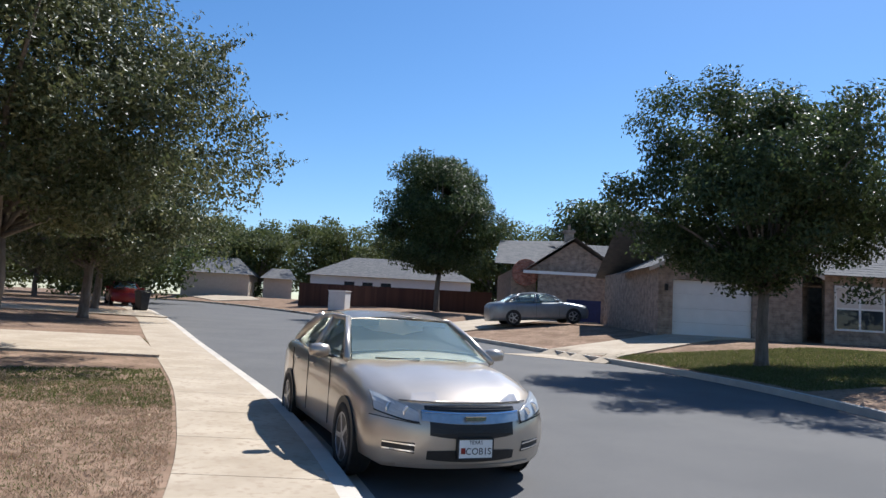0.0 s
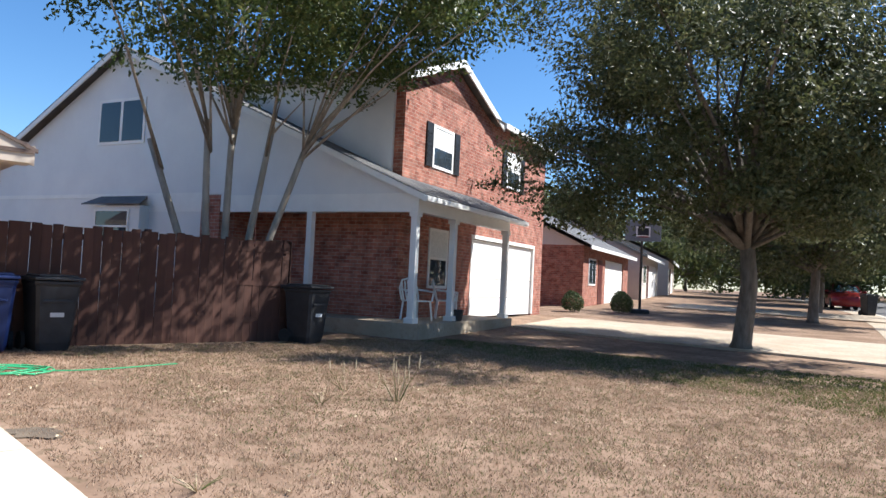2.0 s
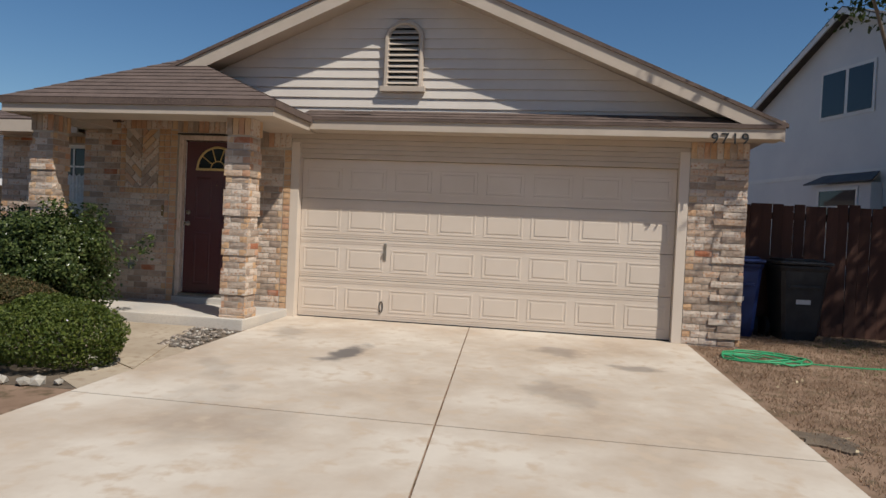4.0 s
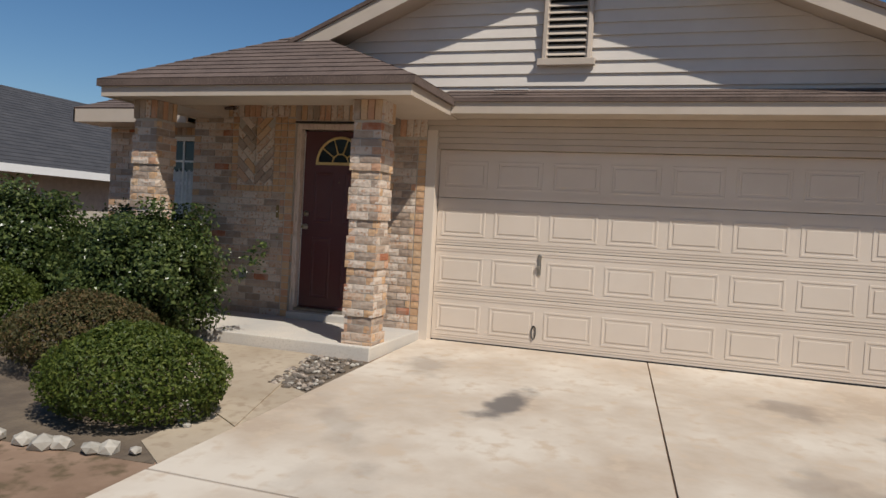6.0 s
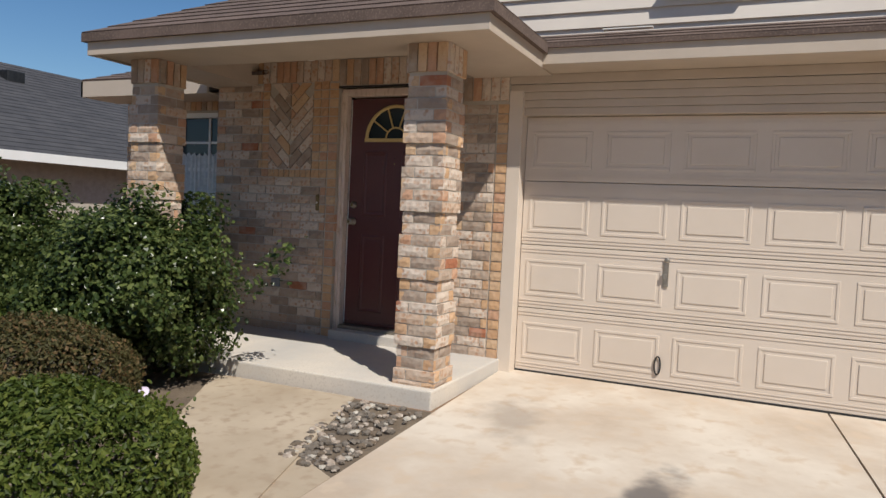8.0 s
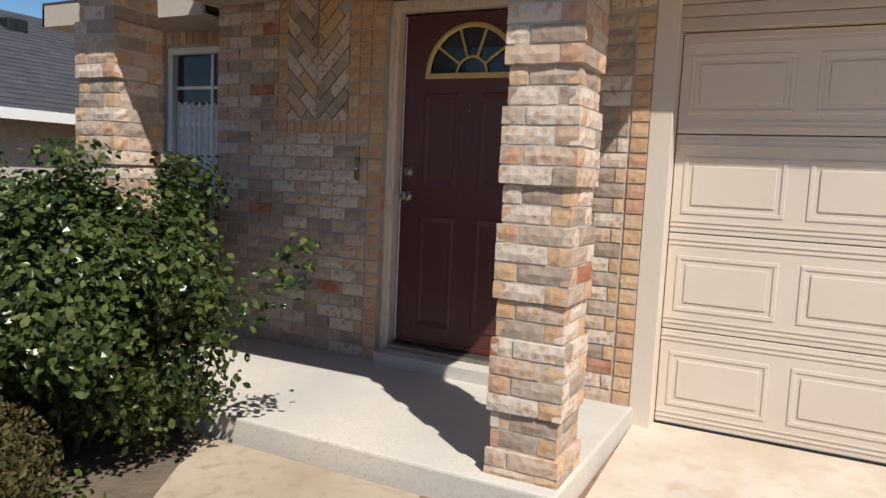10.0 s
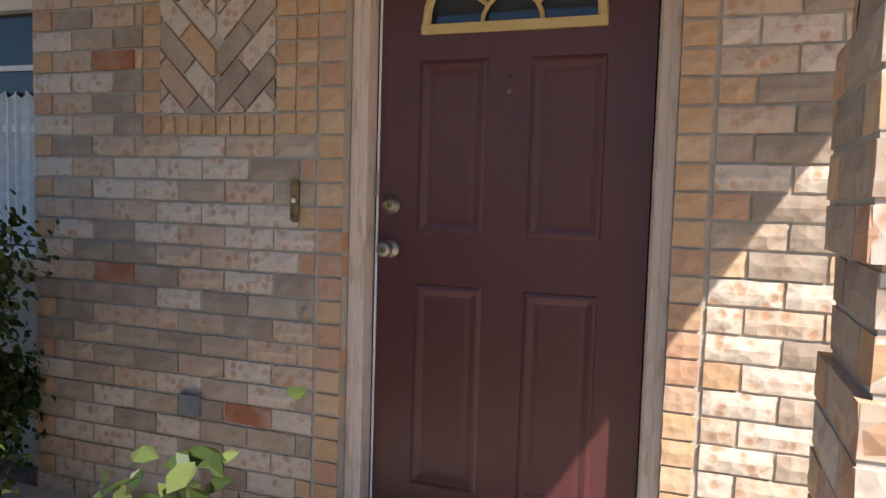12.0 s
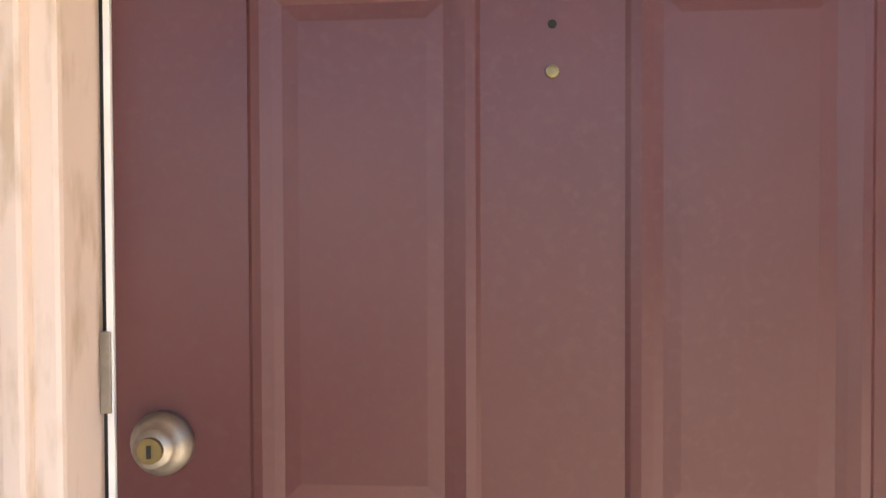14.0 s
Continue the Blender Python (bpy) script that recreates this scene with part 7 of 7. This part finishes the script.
sedan(pose(0.785, 5.70, road_z(7.5), 0, 0, 108), "champagne saloon car parked at the kerb", "paint")
up, down = land(8.4, 33.4) + 0.065, land(5.56, 33.2) + 0.065      # under the wheels of the car on the slope
sedan(pose(9.35, 33.4, up + (up - down) / 3, 0, math.degrees(math.atan2(up - down, 2.84)), 184), "silver grey saloon parked on a driveway across the street", "grey_paint", False)
sedan(pose(-15.6, 43.5, land(-16.5, 45), 0, 0, 116), "red car parked far along the pavement", "red_paint", False)

# ---- across the street ----
EZ = 0.86
eh = thing("house_opposite", "tan brick house with a white garage door and gable", "house", pose(9.95, 25.9, EZ, 0, 0, -4))
for r in ((0, 0.55, 0, 0.25, -0.8, 2.7), (3.55, 5.4, 0, 0.25, -0.8, 2.7), (0.55, 3.55, 0, 0.25, 2.15, 2.7), (5.4, 6.4, 1.6, 1.85, -0.8, 2.7), (6.4, 12, 0.3, 0.5, -0.8, 2.7), (0, 0.2, 0.25, 9, -0.8, 2.7), (11.8, 12, 0.5, 9, -0.8, 2.7), (0.2, 11.8, 8.8, 9, -0.8, 2.7)):
    part("wall", boxes(r), "tan_far_brick", eh)
part("gable", poly(B(), [(-0.05, 0.05, 2.65), (5.6, 0.05, 2.65), (2.8, 0.05, 3.95)], depth=(0, 0.2, 0)), "tan_far_brick", eh)
part("garage_door", boxes(*[(0.55, 3.55, 0.12, 0.2, 0.02 + i * 0.53, 0.545 + i * 0.53) for i in range(4)], bevel=0.006), "white", eh)
bm = B()
roof_face(bm, (-0.4, -0.35, 2.55), (-0.4, 5.0, 2.55), (2.8, -0.35, 4.1), (2.8, 5.0, 4.1), 16)
part("roof", bm, "shingle_grey", eh)
bm = B()
roof_face(bm, (6.0, -0.35, 2.55), (6.0, 5.0, 2.55), (2.8, -0.35, 4.1), (2.8, 5.0, 4.1), 16)
part("roof", bm, "shingle_grey", eh)
bm = B()
roof_face(bm, (5.0, -0.2, 2.6), (12.5, -0.2, 2.6), (5.0, 4.6, 4.9), (12.5, 4.6, 4.9), 20)
part("roof", bm, "shingle_grey", eh)
bm = B()
roof_face(bm, (-0.4, 9.4, 2.6), (12.5, 9.4, 2.6), (-0.4, 4.6, 4.9), (12.5, 4.6, 4.9), 20)
part("roof", bm, "shingle_grey", eh)
for s, xe in ((-1, -0.45), (1, 6.05)):
    part("rake", poly(B(), [(2.8, -0.36, 4.08), (xe, -0.36, 2.53), (xe, -0.36, 2.38), (2.8, -0.36, 3.92)], depth=(0, 0.03, 0)), "trim", eh)
wd = part("window", boxes((6.75, 8.65, 0.24, 0.30, 0.55, 2.25)), "white", eh)
part("pane", boxes((6.83, 7.65, 0.225, 0.24, 0.63, 1.35), (7.75, 8.57, 0.225, 0.24, 0.63, 1.35)), "glass", wd)
part("blind", boxes((6.83, 7.65, 0.225, 0.24, 1.42, 2.17), (7.75, 8.57, 0.225, 0.24, 1.42, 2.17)), "siding", wd)
part("wall_lamp", boxes((0.22, 0.34, -0.12, 0.0, 1.7, 1.95), bevel=0.02), "dark_metal", eh)
flat("driveway_opposite", [(10.0, 26.0), (3.6, 22.6), (6.4, 20.6), (14.2, 25.7)], "walk", "pale concrete driveway across the street", "driveway", lift=0.05, cells=14)

eh2 = thing("house_behind", "grey-brown brick house with a low gable and chimney", "house", pose(6.6, 38.8, 1.05, 0, 0, -3))
part("wall", boxes((0, 1.4, 0.9, 1.1, -0.8, 2.9), (1.4, 5.1, 0, 0.25, -0.8, 2.9), (5.1, 5.9, 0, 0.3, -0.8, 2.9), (5.9, 6.1, 0.3, 9, -0.8, 2.9), (6.1, 11, 1.0, 1.2, -0.8, 2.9), (0, 0.2, 1.1, 9, -0.8, 2.9)), "tan_far_brick", eh2)
part("pier", boxes((5.15, 5.85, -0.06, 0.0, -0.8, 2.8)), "red_brick", eh2)
part("gable", poly(B(), [(0.9, 0.02, 2.9), (6.0, 0.02, 2.9), (3.3, 0.02, 4.55)], depth=(0, 0.2, 0)), "tan_far_brick", eh2)
bm = B()
roof_face(bm, (0.5, -0.4, 2.8), (0.5, 5, 2.8), (3.3, -0.4, 4.75), (3.3, 5, 4.75), 14)
part("roof", bm, "shingle_grey", eh2)
bm = B()
roof_face(bm, (6.4, -0.4, 2.8), (6.4, 5, 2.8), (3.3, -0.4, 4.75), (3.3, 5, 4.75), 14)
part("roof", bm, "shingle_grey", eh2)
bm = B()
roof_face(bm, (5.0, 0.6, 2.8), (11.4, 0.6, 2.8), (2.6, 4.5, 4.9), (10.6, 4.5, 4.9), 16)
part("roof", bm, "shingle_grey", eh2)
bm = B()
roof_face(bm, (-1.0, 0.6, 3.2), (5.0, 0.6, 3.2), (-0.3, 5.5, 5.0), (5.0, 5.5, 5.2), 16)
part("roof", bm, "shingle_grey", eh2)
part("fascia", boxes((0.5, 6.45, -0.42, -0.38, 2.66, 2.82)), "white", eh2)
part("chimney", boxes((3.4, 3.9, 3.2, 3.7, 4.0, 5.6), (3.32, 3.98, 3.12, 3.78, 5.45, 5.6), (3.58, 3.72, 3.38, 3.52, 5.6, 5.95)), "tan_far_brick", eh2)
part("entry_arch", lathe(B(), [(0.05, 0), (0.75, 0), (0.75, 0.6), (0.05, 0.6)], 20, pose(0.75, 1.0, 2.75, 90, 0, 0)), "red_brick", eh2)
# thin dark sheet on the wall, coloured as the shade of the garage
part("garage_shade_panel", boxes((3.0, 4.9, -0.03, 0.0, -0.3, 1.35)), "bin_blue", eh2, "dark blue panel standing in for the garage's shade")
flat("driveway_behind", [(6.5, 38.7), (-0.4, 33.6), (1.6, 30.0), (11.0, 37.2)], "walk", "pale driveway of the grey-brown house", "driveway", lift=0.06, cells=14)
eh3 = thing("house_far", "low pale house with a grey hipped roof beyond the fence", "house", pose(-7.2, 63.0, 1.3, 0, 0, -6))
part("wall", boxes((0, 14, 0, 0.3, -1, 2.8), (0, 0.3, 0.3, 7, -1, 2.8), (13.7, 14, 0.3, 7, -1, 2.8)), "white_siding", eh3)
bm = B()
roof_face(bm, (-0.4, -0.4, 2.75), (14.4, -0.4, 2.75), (3, 4, 4.7), (11, 4, 4.7), 12)
part("roof", bm, "shingle_grey", eh3)
bm = B()
roof_face(bm, (-0.4, -0.4, 2.75), (-0.4, 8, 2.75), (3, 4, 4.7), (3, 4.1, 4.7), 12)
part("roof", bm, "shingle_grey", eh3)
for i in range(3):
    part("window", boxes((3.0 + i * 1.6, 3.9 + i * 1.6, -0.03, 0.0, 1.4, 2.3)), "glass", eh3)
ef = thing("fence_far", "long brown board fence beyond the street", "fence")
fb = finish("board", boxes((-0.09, 0.09, -0.012, 0.012, -0.3, 1.85)), "fence")
p0, p1 = Vector((-7.4, 58.0)), Vector((6.6, 47.6))
for i in range(96):
    q = p0.lerp(p1, i / 95)
    ob = new("board", fb)
    ob.parent = ef
    ob.matrix_local = pose(q.x, q.y, 1.28 - 0.30 * i / 95, 0, 0, -36.6)
box_t = thing("utility_box", "white metal utility cabinet in the grass", "utility box", pose(-3.8, 52.5, 1.2, 0, 0, -20))
part("cabinet", boxes((-0.65, 0.65, -0.5, 0.5, -0.2, 1.25), bevel=0.03), "white", box_t)
part("cap", boxes((-0.7, 0.7, -0.55, 0.55, 1.25, 1.32), bevel=0.02), "white", box_t)

fh = thing("house_end", "tan house with a garage at the bend of the street", "house", pose(-22.5, 78.0, 1.75, 0, 0, 4))
part("wall", boxes((0, 7, 0, 0.3, -1.2, 2.6), (6.7, 7, 0.3, 8, -1.2, 2.6), (0, 0.3, 0.3, 8, -1.2, 2.6), (8.4, 11.5, 1.5, 1.8, -1.2, 2.4)), "trim", fh)
bm = B()
roof_face(bm, (-0.4, -0.4, 2.55), (7.4, -0.4, 2.55), (1.6, 4, 4.5), (5.2, 4, 4.5), 10)
part("roof", bm, "shingle_grey", fh)
bm = B()
roof_face(bm, (7.4, -0.4, 2.55), (7.4, 8, 2.55), (5.2, 4, 4.5), (5.2, 4.1, 4.5), 10)
part("roof", bm, "shingle_grey", fh)
bm = B()
roof_face(bm, (8.0, 1.0, 2.35), (12, 1.0, 2.35), (9.0, 4, 3.6), (11, 4, 3.6), 8)
part("roof", bm, "shingle_grey", fh)
part("garage_door", boxes((1.2, 5.8, -0.04, 0.0, 0.0, 2.1), bevel=0.01), "trim", fh)
flat("driveway_end", [(-21.5, 77.5), (-16.5, 68.0), (-12.0, 66.5), (-16.0, 77.0)], "walk", "pale driveway at the bend", "driveway", lift=0.06, cells=14)

# ---- house on the other side, over the shrubs ----
lh = thing("house_left", "house with a dark grey roof and white fascia", "house", pose(-11.0, -14.0, -0.32))
part("wall", boxes((-14, 0.5, -9, 0, -0.3, 2.3)), "mortar", lh)
bm = B()
roof_face(bm, (0.9, 0.4, 2.25), (-14.5, 0.4, 2.25), (-1.5, -4.5, 4.5), (-14.5, -4.5, 4.5), 26)
part("roof", bm, "shingle_dark", lh)
bm = B()
roof_face(bm, (0.9, 0.4, 2.25), (0.9, -9.4, 2.25), (-1.5, -4.5, 4.5), (-1.5, -4.6, 4.5), 26)
part("roof", bm, "shingle_dark", lh)
part("fascia", boxes((-14.5, 0.92, 0.38, 0.42, 2.12, 2.27), (0.88, 0.92, -9.4, 0.38, 2.12, 2.27)), "white", lh)
for x in (-3.0, -4.4):
    part("roof_vent", boxes((x - 0.2, x + 0.2, -3.6, -3.2, 3.9, 4.15), bevel=0.03), "dark_metal", lh)
